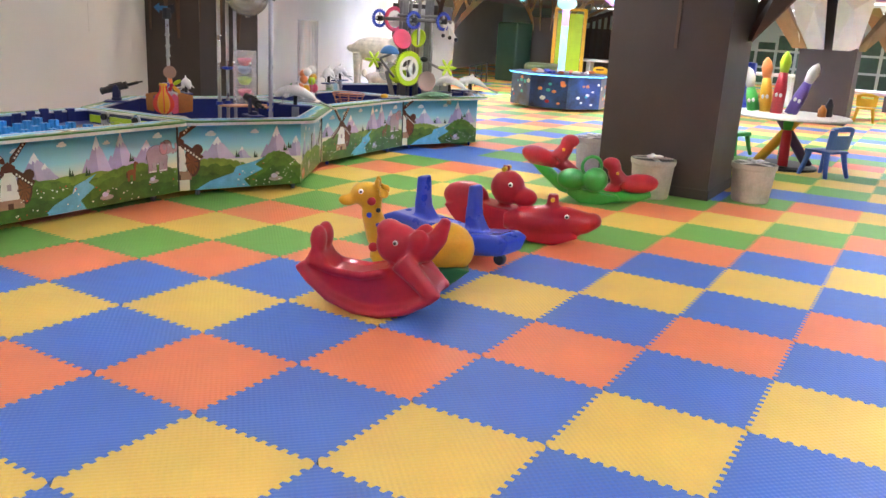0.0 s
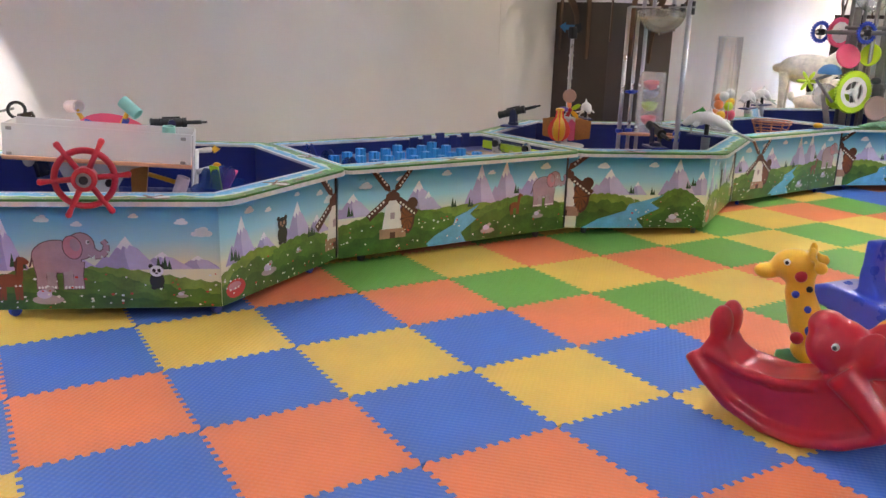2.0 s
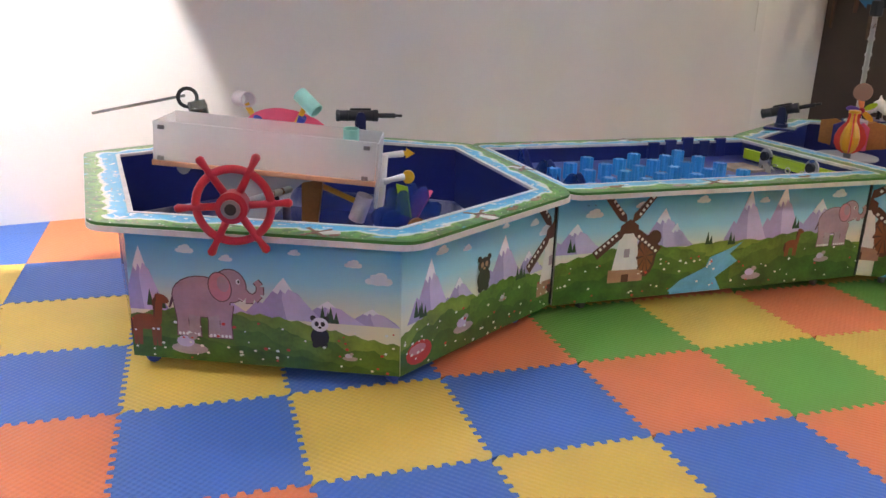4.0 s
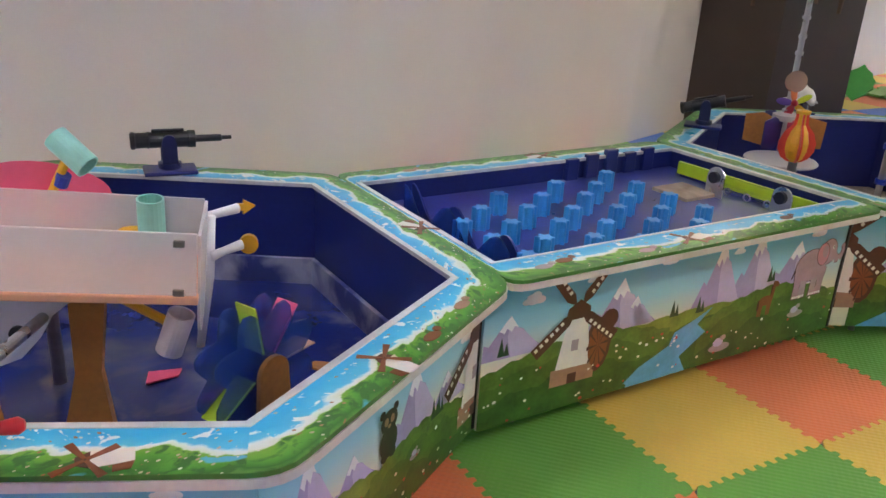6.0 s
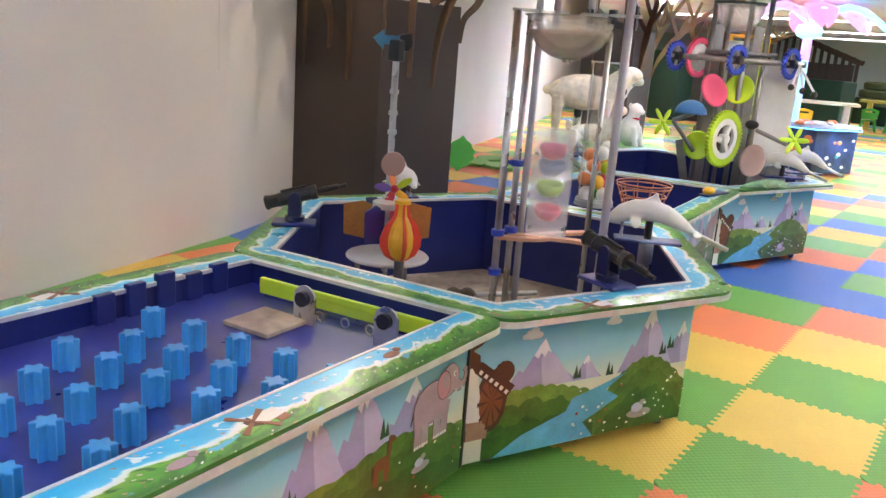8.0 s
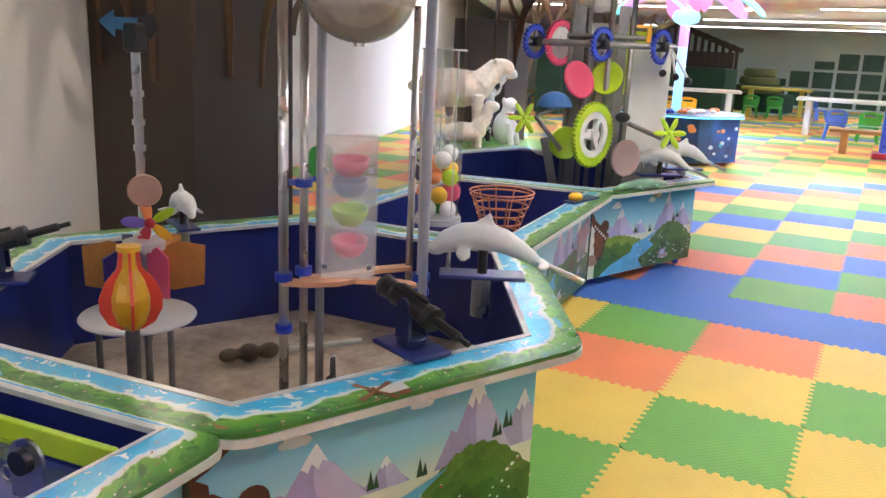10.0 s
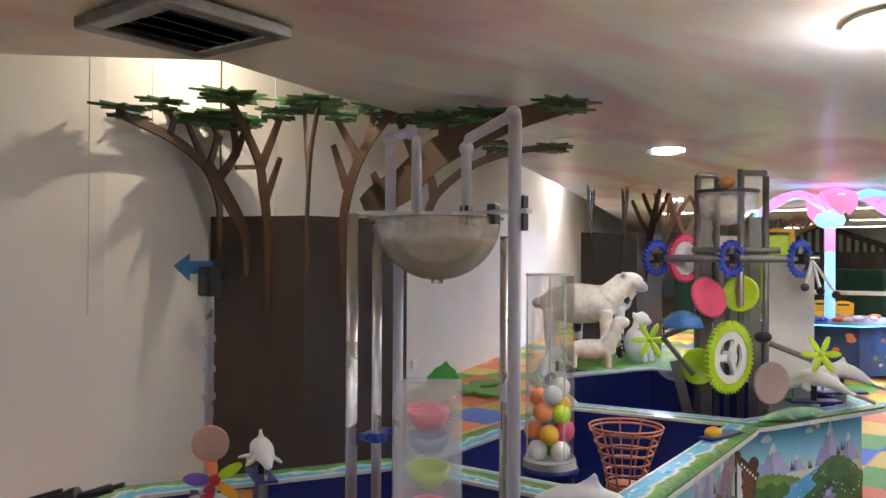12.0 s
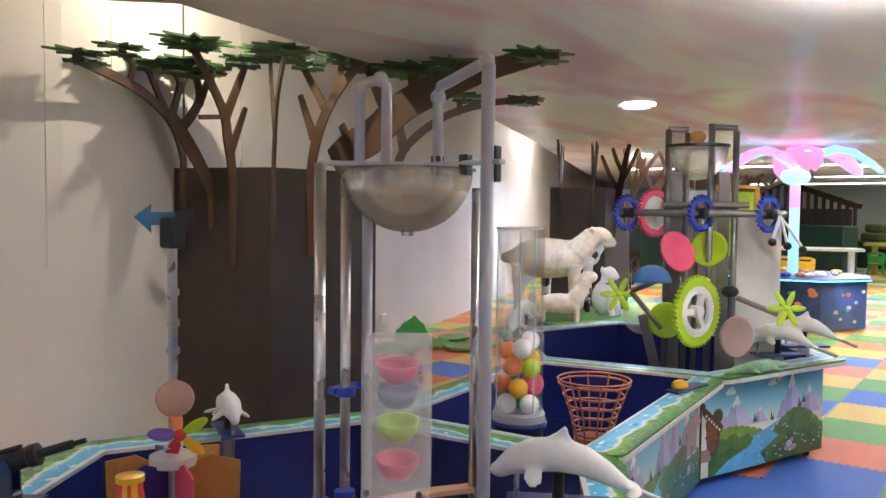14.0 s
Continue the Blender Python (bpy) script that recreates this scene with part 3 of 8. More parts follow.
def printed_rim(poly, widths):
    """The flat printed rim of a table, with rounded outer corners."""
    bm = bmesh.new()
    uvl = bm.loops.layers.uv.new("UVMap")
    inner, corners = inset(poly, widths), rounded(poly, 0.07)
    width = RIM_W
    n = len(poly)

    def face(pts, uvs, z=RIM_Z):
        f = bm.faces.new([bm.verts.new((x, y, z)) for x, y in pts])
        for loop, uv in zip(f.loops, uvs):
            loop[uvl].uv = uv
    run = 0.0
    for i in range(n):
        j = (i + 1) % n
        length = math.dist(poly[i], poly[j])
        face([corners[i][-1], corners[j][0], inner[j], inner[i]], [(run / width, 1), ((run + length) / width, 1), ((run + length) / width - 0.6, 0), (run / width + 0.6, 0)])
        run += length
        for k in range(4):
            face([corners[j][k], corners[j][k + 1], inner[j]], [(run / width + 0.1 * k, 1), (run / width + 0.1 * k + 0.1, 1), (run / width + 0.2, 0)])
    # underside and lips
    flat = [p for c in corners for p in c]
    m = len(flat)
    for k in range(m):
        a, b = flat[k], flat[(k + 1) % m]
        f = bm.faces.new([bm.verts.new((*p, z)) for p, z in ((b, RIM_Z), (a, RIM_Z), (a, RIM_Z - 0.012), (b, RIM_Z - 0.012))])
        for loop in f.loops:
            loop[uvl].uv = (0.3, 0.98)
    return bm, inner, flat


def trim_strip(flat, z0, z1, proud):
    bm = bmesh.new()
    ring = []
    n = len(flat)
    cx, cy = sum(p[0] for p in flat) / n, sum(p[1] for p in flat) / n
    for p in flat:
        d = Vector((p[0] - cx, p[1] - cy)).normalized()
        ring.append([bm.verts.new((p[0] + d.x * o, p[1] + d.y * o, z)) for o, z in ((proud, z1), (proud, z0), (-0.02, z0), (-0.02, z1))])
    for k in range(n):
        a, b = ring[k], ring[(k + 1) % n]
        for q in range(4):
            bm.faces.new((a[q], b[q], b[(q + 1) % 4], a[(q + 1) % 4]))
    return bm


def basin(inner, floor_z):
    bm = bmesh.new()
    n = len(inner)
    out = inset(inner, -0.02)
    for k in range(n):
        j = (k + 1) % n
        bm.faces.new([bm.verts.new(v) for v in ((*inner[j], RIM_Z - 0.004), (*inner[k], RIM_Z - 0.004), (*inner[k], floor_z), (*inner[j], floor_z))])
        bm.faces.new([bm.verts.new(v) for v in ((*out[k], RIM_Z - 0.004), (*out[j], RIM_Z - 0.004), (*out[j], floor_z - 0.02), (*out[k], floor_z - 0.02))])
    return bm


# mural drawn as flat printed shapes, in metres along the board and up it
INKS = list(INK)


class Mural:
    def __init__(self, length, height):
        self.bm, self.length, self.height = bmesh.new(), length, height

    def poly(self, ink, pts, layer):
        pts = [(min(max(x, 0), self.length), min(max(z, 0), self.height)) for x, z in pts]
        clean = [p for k, p in enumerate(pts) if math.dist(p, pts[k - 1]) > 1e-5]
        if len(clean) < 3 or max(p[0] for p in clean) - min(p[0] for p in clean) < 1e-4:
            return
        f = self.bm.faces.new([self.bm.verts.new((x, -0.0005 - 0.0006 * layer, z)) for x, z in clean])
        f.material_index = INKS.index(ink)

    def oval(self, ink, x, z, rx, rz, layer, turn=0.0, n=14):
        c, s = math.cos(radians(turn)), math.sin(radians(turn))
        self.poly(ink, [(x + rx * math.cos(2 * math.pi * k / n) * c - rz * math.sin(2 * math.pi * k / n) * s, z + rx * math.cos(2 * math.pi * k / n) * s + rz * math.sin(2 * math.pi * k / n) * c) for k in range(n)], layer)

    def hill(self, ink, x0, x1, z, bump, phase, layer):
        n = 28
        top = [(lerp(x0, x1, k / n), z + bump * math.sin(phase + 3.1 * k / n) + 0.006 * math.sin(k * 2.1 + phase)) for k in range(n + 1)]
        self.poly(ink, [(x0, 0)] + [(x1, 0)] + top[::-1], layer)
        # darker washes towards the foot of the hill
        for q, (wash, drop) in enumerate((("moss", 0.055), ("deep", 0.13))):
            low = [(x, max(0.0, h - drop - 0.012 * math.sin(0.9 * k + 2 * phase + q))) for k, (x, h) in enumerate(top)]
            if ink != "deep" and max(p[1] for p in low) > 0.02:
                self.poly(wash, [(x0, 0)] + [(x1, 0)] + low[::-1], layer + 0.25 + 0.25 * q)

    def mountain(self, x, z, w, h):
        self.poly("purple", [(x - w, z), (x - w * 0.62, z + h * 0.42), (x - w * 0.5, z + h * 0.36), (x - w * 0.12, z + h * 0.86), (x, z + h), (x + w * 0.18, z + h * 0.7), (x + w * 0.32, z + h * 0.64), (x + w * 0.6, z + h * 0.3), (x + w, z)], 1)
        self.poly("lilac", [(x + w * 0.05, z), (x - w * 0.05, z + h * 0.5), (x, z + h * 0.97), (x + w * 0.18, z + h * 0.7), (x + w * 0.32, z + h * 0.62), (x + w * 0.9, z)], 2)
        self.poly("snow", [(x - w * 0.26, z + h * 0.68), (x - w * 0.12, z + h * 0.87), (x, z + h), (x + w * 0.2, z + h * 0.7), (x + w * 0.1, z + h * 0.74), (x + w * 0.03, z + h * 0.62), (x - w * 0.08, z + h * 0.72), (x - w * 0.14, z + h * 0.6)], 3)

    def cloud(self, x, z, s):
        for dx, dz, r in ((0, 0, 1), (-0.9, -0.15, 0.6), (0.85, -0.1, 0.75), (0.3, 0.5, 0.7), (-0.4, 0.35, 0.55)):
            self.oval("cloud", x + dx * s, z + dz * s, r * s, r * s * 0.62, 1 + (dx > 0), n=12)

    def fir(self, x, z, h):
        self.poly("tree", [(x - h * 0.2, z), (x, z + h), (x + h * 0.2, z)], 5)
        self.poly("tree", [(x + h * 0.12, z), (x + h * 0.3, z + h * 0.7), (x + h * 0.46, z)], 5)

    def river(self, x, z, w):
        self.poly("river", [(x, z), (x + w * 0.08, z + 0.012), (x - w * 0.12, z - 0.05), (x + w * 0.02, z - 0.09), (x - w * 0.32, z - 0.17), (x - w * 0.2, 0), (x - w * 1.15, 0), (x - w * 0.9, z - 0.17), (x - w * 0.5, z - 0.11), (x - w * 0.45, z - 0.06), (x - w * 0.2, z - 0.03)], 6)

    def windmill(self, x, z, s):
        self.poly("tan", [(x - 0.30 * s, z), (x + 0.34 * s, z), (x + 0.34 * s, z + 0.2 * s), (x - 0.30 * s, z + 0.22 * s)], 8)
        self.poly("brown", [(x - 0.05 * s, z), (x + 0.08 * s, z), (x + 0.08 * s, z + 0.13 * s), (x - 0.05 * s, z + 0.13 * s)], 9)
        self.poly("white", [(x - 0.24 * s, z + 0.21 * s), (x + 0.27 * s, z + 0.2 * s), (x + 0.15 * s, z + 0.86 * s), (x - 0.12 * s, z + 0.86 * s)], 8)
        self.poly("stone", [(x - 0.04 * s, z + 0.42 * s), (x + 0.06 * s, z + 0.42 * s), (x + 0.06 * s, z + 0.56 * s), (x - 0.04 * s, z + 0.56 * s)], 9)
        self.poly("brown", [(x - 0.16 * s, z + 0.82 * s), (x + 0.19 * s, z + 0.82 * s), (x + 0.18 * s, z + 0.95 * s), (x + 0.02 * s, z + 1.06 * s), (x - 0.14 * s, z + 0.96 * s)], 9)
        hub = (x + 0.01 * s, z + 0.94 * s)
        for a in (52, 128, 218, 322):
            d, e = (math.cos(radians(a)), math.sin(radians(a))), (-math.sin(radians(a)), math.cos(radians(a)))
            def at(u, v):
                return (hub[0] + (d[0] * u + e[0] * v) * s, hub[1] + (d[1] * u + e[1] * v) * s)
            self.poly("brown", [at(0.1, -0.02), at(0.1, 0.02), at(0.2, 0.075), at(0.74, 0.085), at(0.74, -0.075), at(0.2, -0.065)], 10)
            for q in range(6):
                self.poly("white", [at(0.24 + 0.085 * q, -0.045), at(0.24 + 0.085 * q, 0.0), at(0.285 + 0.085 * q, 0.0), at(0.285 + 0.085 * q, -0.045)], 11)
        self.oval("brown", x + 0.36 * s, z + 0.42 * s, 0.2 * s, 0.36 * s, 7)
        self.oval("horse", x + 0.36 * s, z + 0.42 * s, 0.15 * s, 0.29 * s, 9)
        for a in range(0, 360, 36):
            self.poly("brown", [(x + 0.36 * s, z + 0.42 * s), (x + 0.36 * s + 0.17 * s * math.cos(radians(a)), z + 0.42 * s + 0.33 * s * math.sin(radians(a))), (x + 0.36 * s + 0.17 * s * math.cos(radians(a + 9)), z + 0.42 * s + 0.33 * s * math.sin(radians(a + 9)))], 10)
        self.oval("brown", x + 0.5 * s, z + 0.72 * s, 0.13 * s, 0.13 * s, 7)

    def elephant(self, x, z, s):
        """An outlined elephant walking to the right with its trunk raised."""
        def leg(dx, ink, layer, grow=0.0):
            g = grow
            self.poly(ink, [(x + (dx - 0.075 - g) * s, z - g * s), (x + (dx + 0.075 + g) * s, z - g * s), (x + (dx + 0.065 + g) * s, z + 0.2 * s), (x + (dx + 0.1 + g) * s, z + 0.42 * s), (x + (dx - 0.1 - g) * s, z + 0.42 * s), (x + (dx - 0.065 - g) * s, z + 0.2 * s)], layer)

        trunk = [(0.36, 0.62, 0.085), (0.46, 0.53, 0.065), (0.55, 0.52, 0.05), (0.62, 0.58, 0.042), (0.63, 0.68, 0.036), (0.58, 0.74, 0.034)]
        for ink, lay, g in (("line", 7, 0.012), ("elephant", 8, 0.0)):
            for dx in (-0.18, 0.06):
                leg(dx, "line" if g else "stone", lay, g)
            for dx in (-0.32, 0.2):
                leg(dx, ink, lay + 0.5, g)
            self.oval(ink, x - 0.08 * s, z + 0.5 * s, (0.35 + g) * s, (0.25 + g) * s, lay + 0.6, n=22)
            self.oval(ink, x + 0.27 * s, z + 0.66 * s, (0.19 + g) * s, (0.2 + g) * s, lay + 0.6, n=20)
            for (ax, az, ar), (bx, bz, br) in zip(trunk, trunk[1:]):
                n = Vector((-(bz - az), bx - ax)).normalized()
                self.poly(ink, [(x + (ax + n.x * (ar + g)) * s, z + (az + n.y * (ar + g)) * s), (x + (ax - n.x * (ar + g)) * s, z + (az - n.y * (ar + g)) * s), (x + (bx - n.x * (br + g)) * s, z + (bz - n.y * (br + g)) * s), (x + (bx + n.x * (br + g)) * s, z + (bz + n.y * (br + g)) * s)], lay + 0.7)
        for dx in (-0.32, -0.18, 0.06, 0.2):
            for q in (-1, 0, 1):
                self.oval("snow", x + (dx + 0.045 * q) * s, z + 0.025 * s, 0.018 * s, 0.022 * s, 9.2, n=8)
        self.oval("line", x + 0.15 * s, z + 0.64 * s, 0.142 * s, 0.187 * s, 9.4, 12, n=20)
        self.oval("ear", x + 0.15 * s, z + 0.64 * s, 0.13 * s, 0.175 * s, 9.6, 12, n=20)
        self.oval("elephant", x + 0.19 * s, z + 0.68 * s, 0.07 * s, 0.1 * s, 9.8, 12)
        self.oval("snow", x + 0.37 * s, z + 0.72 * s, 0.026 * s, 0.034 * s, 10, n=10)
        self.oval("black", x + 0.378 * s, z + 0.72 * s, 0.014 * s, 0.022 * s, 10.4, n=8)
        self.poly("snow", [(x + 0.36 * s, z + 0.53 * s), (x + 0.47 * s, z + 0.46 * s), (x + 0.39 * s, z + 0.5 * s)], 10)
        self.poly("line", [(x - 0.42 * s, z + 0.55 * s), (x - 0.49 * s, z + 0.34 * s), (x - 0.46 * s, z + 0.34 * s), (x - 0.4 * s, z + 0.5 * s)], 7.6)

    def horse(self, x, z, s):
        for dx in (-0.2, -0.12, 0.12, 0.2):
            self.poly("horse", [(x + (dx - 0.03) * s, z), (x + (dx + 0.03) * s, z), (x + (dx + 0.05) * s, z + 0.35 * s), (x + (dx - 0.05) * s, z + 0.35 * s)], 7)
        self.oval("horse", x, z + 0.42 * s, 0.26 * s, 0.14 * s, 8)
        self.poly("horse", [(x + 0.1 * s, z + 0.45 * s), (x + 0.26 * s, z + 0.42 * s), (x + 0.3 * s, z + 0.8 * s), (x + 0.2 * s, z + 0.85 * s)], 8)
        self.oval("horse", x + 0.29 * s, z + 0.84 * s, 0.13 * s, 0.07 * s, 9, -25)
        self.poly("brown", [(x + 0.14 * s, z + 0.5 * s), (x + 0.2 * s, z + 0.9 * s), (x + 0.12 * s, z + 0.8 * s)], 10)
        self.oval("brown", x - 0.27 * s, z + 0.32 * s, 0.04 * s, 0.16 * s, 9)

    def bear(self, x, z, s, face):
        self.oval("black", x, z + 0.3 * s, 0.26 * s, 0.3 * s, 8)
        self.oval("black", x - 0.12 * s, z + 0.06 * s, 0.1 * s, 0.1 * s, 8)
        self.oval("black", x + 0.12 * s, z + 0.06 * s, 0.1 * s, 0.1 * s, 8)
        self.oval(face, x, z + 0.66 * s, 0.24 * s, 0.21 * s, 9)
        for dx in (-0.19, 0.19):
            self.oval("black", x + dx * s, z + 0.84 * s, 0.08 * s, 0.08 * s, 8)
            self.oval("black" if face == "snow" else "tan", x + dx * 0.45 * s, z + 0.68 * s, 0.06 * s, 0.075 * s, 10)
        self.oval("black" if face == "snow" else "tan", x, z + 0.58 * s, 0.05 * s, 0.035 * s, 10)

    def rocks(self, x, z, s):
        self.oval("stone", x, z, 0.5 * s, 0.16 * s, 8)
        self.oval("lilac", x - 0.1 * s, z + 0.2 * s, 0.24 * s, 0.16 * s, 9)
        self.oval("stone", x + 0.1 * s, z + 0.35 * s, 0.13 * s, 0.1 * s, 10)

    def flowers(self, n, seed, x0, x1, z1):
        rnd = random.Random(seed)
        for _ in range(n):
            r = rnd.uniform(0.003, 0.007)
            self.oval(rnd.choice(("white", "white", "white", "cloud", "red")), rnd.uniform(x0, x1), rnd.uniform(0.01, z1), r * 1.3, r, 11, n=6)


def mural_mill(length, height, seed):
    """Windmill, river and far peaks, with a horse and an elephant at the end of long boards."""
    d = Mural(length, height)
    k = length / 1.75
    for x, w, h in ((0.10, 0.16, 0.15), (0.55, 0.17, 0.2), (0.62, 0.11, 0.12), (1.02, 0.14, 0.27), (1.22, 0.15, 0.28), (1.45, 0.2, 0.2)):
        d.mountain(x * k, 0.25, w, h)
    for x, z, s in ((0.18, 0.44, 0.03), (0.42, 0.47, 0.022), (0.75, 0.48, 0.025), (1.1, 0.46, 0.02), (1.55, 0.47, 0.03)):
        d.cloud(x * k, z, s)
    d.hill("meadow", 0.45 * k, length, 0.21, 0.05, 0.4, 3)
    d.hill("hill", 0, 0.8 * k, 0.2, 0.07, 0.0, 4)
    d.hill("hill", 0.95 * k, length, 0.18, 0.1, 0.1, 5)
    d.river(0.98 * k, 0.24, 0.36)
    d.hill("deep", 0, 0.62 * k, 0.04, 0.03, 1.0, 7)
    for x, z in ((0.07, 0.26), (0.8, 0.25), (0.93, 0.24), (1.3, 0.3)):
        d.fir(x * k, z, 0.07)
    d.windmill(0.36 * k, 0.09, 0.30)
    d.horse(1.3 * k, 0.15, 0.16)
    d.elephant(1.56 * k, 0.19, 0.28)
    d.rocks(1.08 * k, 0.06, 0.12)
    d.rocks(1.5 * k, 0.12, 0.1)
    d.flowers(70, seed, 0, length, 0.2)
    return d


def mural_wheel(length, height, seed):
    """A mill wheel at the near end, then the river between hills and two peaks."""
    d = Mural(length, height)
    for x, w, h in ((0.34, 0.17, 0.19), (0.55, 0.08, 0.1), (0.86, 0.15, 0.27), (1.04, 0.12, 0.18)):
        d.mountain(x, 0.25, w, h)
    d.cloud(0.28, 0.46, 0.03)
    d.cloud(0.66, 0.47, 0.025)
    d.hill("meadow", 0.1, 0.62, 0.21, 0.05, 0.4, 3)
    d.hill("hill", 0.62, length, 0.15, 0.15, -0.05, 4)
    d.river(0.72, 0.24, 0.5)
    for x, z in ((0.5, 0.26), (0.66, 0.25), (0.93, 0.3), (0.97, 0.32)):
        d.fir(x, z, 0.06)
    d.windmill(0.0, 0.09, 0.34)
    d.rocks(0.85, 0.06, 0.13)
    d.flowers(40, seed, 0.5, length, 0.22)
    return d


def mural_meadow(length, height, seed, mill):
    """Low meadow with an elephant and a panda, or a bear and a mill at the far end."""
    d = Mural(length, height)
    if mill:
        peaks = ((0.16, 0.13, 0.24), (0.33, 0.12, 0.12), (0.62, 0.16, 0.23), (0.8, 0.14, 0.12))
    else:
        peaks = ((0.05, 0.11, 0.26), (0.33, 0.16, 0.1), (0.58, 0.17, 0.17), (0.74, 0.16, 0.09), (0.9, 0.14, 0.07))
    for f, w, h in peaks:
        d.mountain(f * length, 0.2, w, h)
    if mill:
        d.hill("meadow", 0, 0.62 * length, 0.14, 0.1, 0.2, 3.4)
        d.hill("hill", 0.4 * length, length, 0.17, 0.06, 0.4, 4)
    else:
        d.hill("meadow", 0.35 * length, length, 0.17, 0.045, 1.2, 3.4)
        d.hill("hill", 0, 0.75 * length, 0.13, 0.09, 0.5, 4)
    d.hill("deep", 0, length, 0.05, 0.04, 1.2, 5)
    for f, z, s in ((0.22, 0.455, 0.024), (0.37, 0.43, 0.018), (0.62, 0.47, 0.016), (0.83, 0.44, 0.022), (0.92, 0.385, 0.034)):
        d.cloud(f * length, z, s)
    for f, z in ((0.08, 0.22), (0.11, 0.21), (0.72, 0.2), (0.75, 0.2)):
        d.fir(f * length, z, 0.07)
    if mill:
        d.bear(0.48 * length, 0.22, 0.17, "black")
        d.windmill(0.97 * length, 0.07, 0.33)
        d.rocks(0.36 * length, 0.09, 0.13)
        d.rocks(0.62 * length, 0.14, 0.06)
        d.oval("red", 0.1 * length, 0.07, 0.075, 0.05, 7)
        d.oval("ear", 0.09 * length, 0.085, 0.05, 0.022, 8)
    else:
        d.elephant(0.30 * length, 0.105, 0.33)
        d.horse(0.06 * length, 0.05, 0.24)
        d.bear(0.71 * length, 0.1, 0.14, "snow")
        d.rocks(0.22 * length, 0.05, 0.15)
        d.rocks(0.82 * length, 0.06, 0.06)
    d.flowers(60, seed, 0, length, 0.18)
    return d


def board(parent, a, b, mural=None, name="side_panel"):
    """A side board of a table from corner a to corner b, seen from outside with a on the left."""
    A, B = Vector((*a, BASE_Z)), Vector((*b, BASE_Z))
    length, height = (B - A).length, RIM_Z - 0.045 - BASE_Z
    ang = math.degrees(math.atan2(B.y - A.y, B.x - A.x))
    bm = bmesh.new()
    box(bm, (length / 2, 0.009, height / 2), (length - 0.004, 0.018, height))
    panel = part(name, bm, SKY if mural else NAVY, parent)
    panel.matrix_world = pose(A.x, A.y, A.z, 0, 0, ang)
    panel.matrix_parent_inverse = Matrix()
    if mural:
        d = mural(length, height)
        pic = part("mural", d.bm, [INK[k] for k in INKS], panel, "printed landscape picture")
    return panel


def caster(parent, x, y, material):
    bm = bmesh.new()
    lathe(bm, [(0.006, -0.014), (0.028, -0.014), (0.03, -0.008), (0.03, 0.008), (0.028, 0.014), (0.006, 0.014)], 16, pose(x, y, 0.031, 90, 0, 30))
    box(bm, (x, y, 0.058), (0.05, 0.05, 0.012))
    tube(bm, [(x, y, 0.05), (x, y, 0.09)], 0.01, 8)
    part("caster", bm, material, parent)


RIMS = []


def table_unit(poly, floor_z, floor_mat, label, murals, plain=(), clear_sides=(), joined=(), lip=0.125):
    """murals: {side index: function}; side k runs from corner k to corner k + 1."""
    t = thing("water_table", (0, 0, 0), label, "play table", "joined water tables along the wall")
    bm, inner, flat = printed_rim(poly, [lip if k in joined else RIM_W for k in range(len(poly))])
    rim = part("rim", bm, RIM, t, "printed meadow rim")
    RIMS.append(((sum(p[0] for p in poly) / len(poly), sum(p[1] for p in poly) / len(poly)), rim))
    part("edge_trim", trim_strip(flat, RIM_Z - 0.034, RIM_Z - 0.0125, 0.004), TRIM, t, "scuffed aluminium edge")
    part("inner_trim", trim_strip(inner, RIM_Z - 0.012, RIM_Z + 0.002, 0.003), TRIM, t)
    part("basin_wall", basin(inner, floor_z), NAVY, t, "glossy navy liner")
    bm = bmesh.new()
    prism(bm, inset(inner, -0.018), floor_z - 0.02, floor_z)
    part("basin_floor", bm, WORN_NAVY if floor_mat is NAVY else floor_mat, t)
    if poly is HEX1:
        part("scum_line", trim_strip(inset(inner, 0.006), floor_z, floor_z + 0.11, 0.0), CHALKY, t, "chalky line round the basin foot")
    body = inset(poly, [0.0 if k in joined else 0.125 for k in range(len(poly))])
    for k in range(len(poly)):
        j = (k + 1) % len(poly)
        if k in murals:
            board(t, body[k], body[j], murals[k])
            if j in joined:          # dark gap strip where two tables meet
                bm = bmesh.new()
                d = (Vector(body[k]) - Vector(body[j])).normalized() * 0.008
                box(bm, (body[j][0] + d.x, body[j][1] + d.y, lerp(BASE_Z, RIM_Z, 0.47)), (0.014, 0.016, 0.53), bevel=0.002)
                part("joint_strip", bm, BLACK, t, "black joint strip")
        elif k in plain:
            board(t, body[k], body[j])
        elif k in clear_sides:
            p = board(t, body[k], body[j])
            p.data.materials[0] = CLEAR
            p.visible_shadow = False
    feet = inset(poly, 0.2)
    for x, y in feet:
        caster(t, x, y, BLUE if floor_mat is NAVY else GREY_STEEL)
    return t


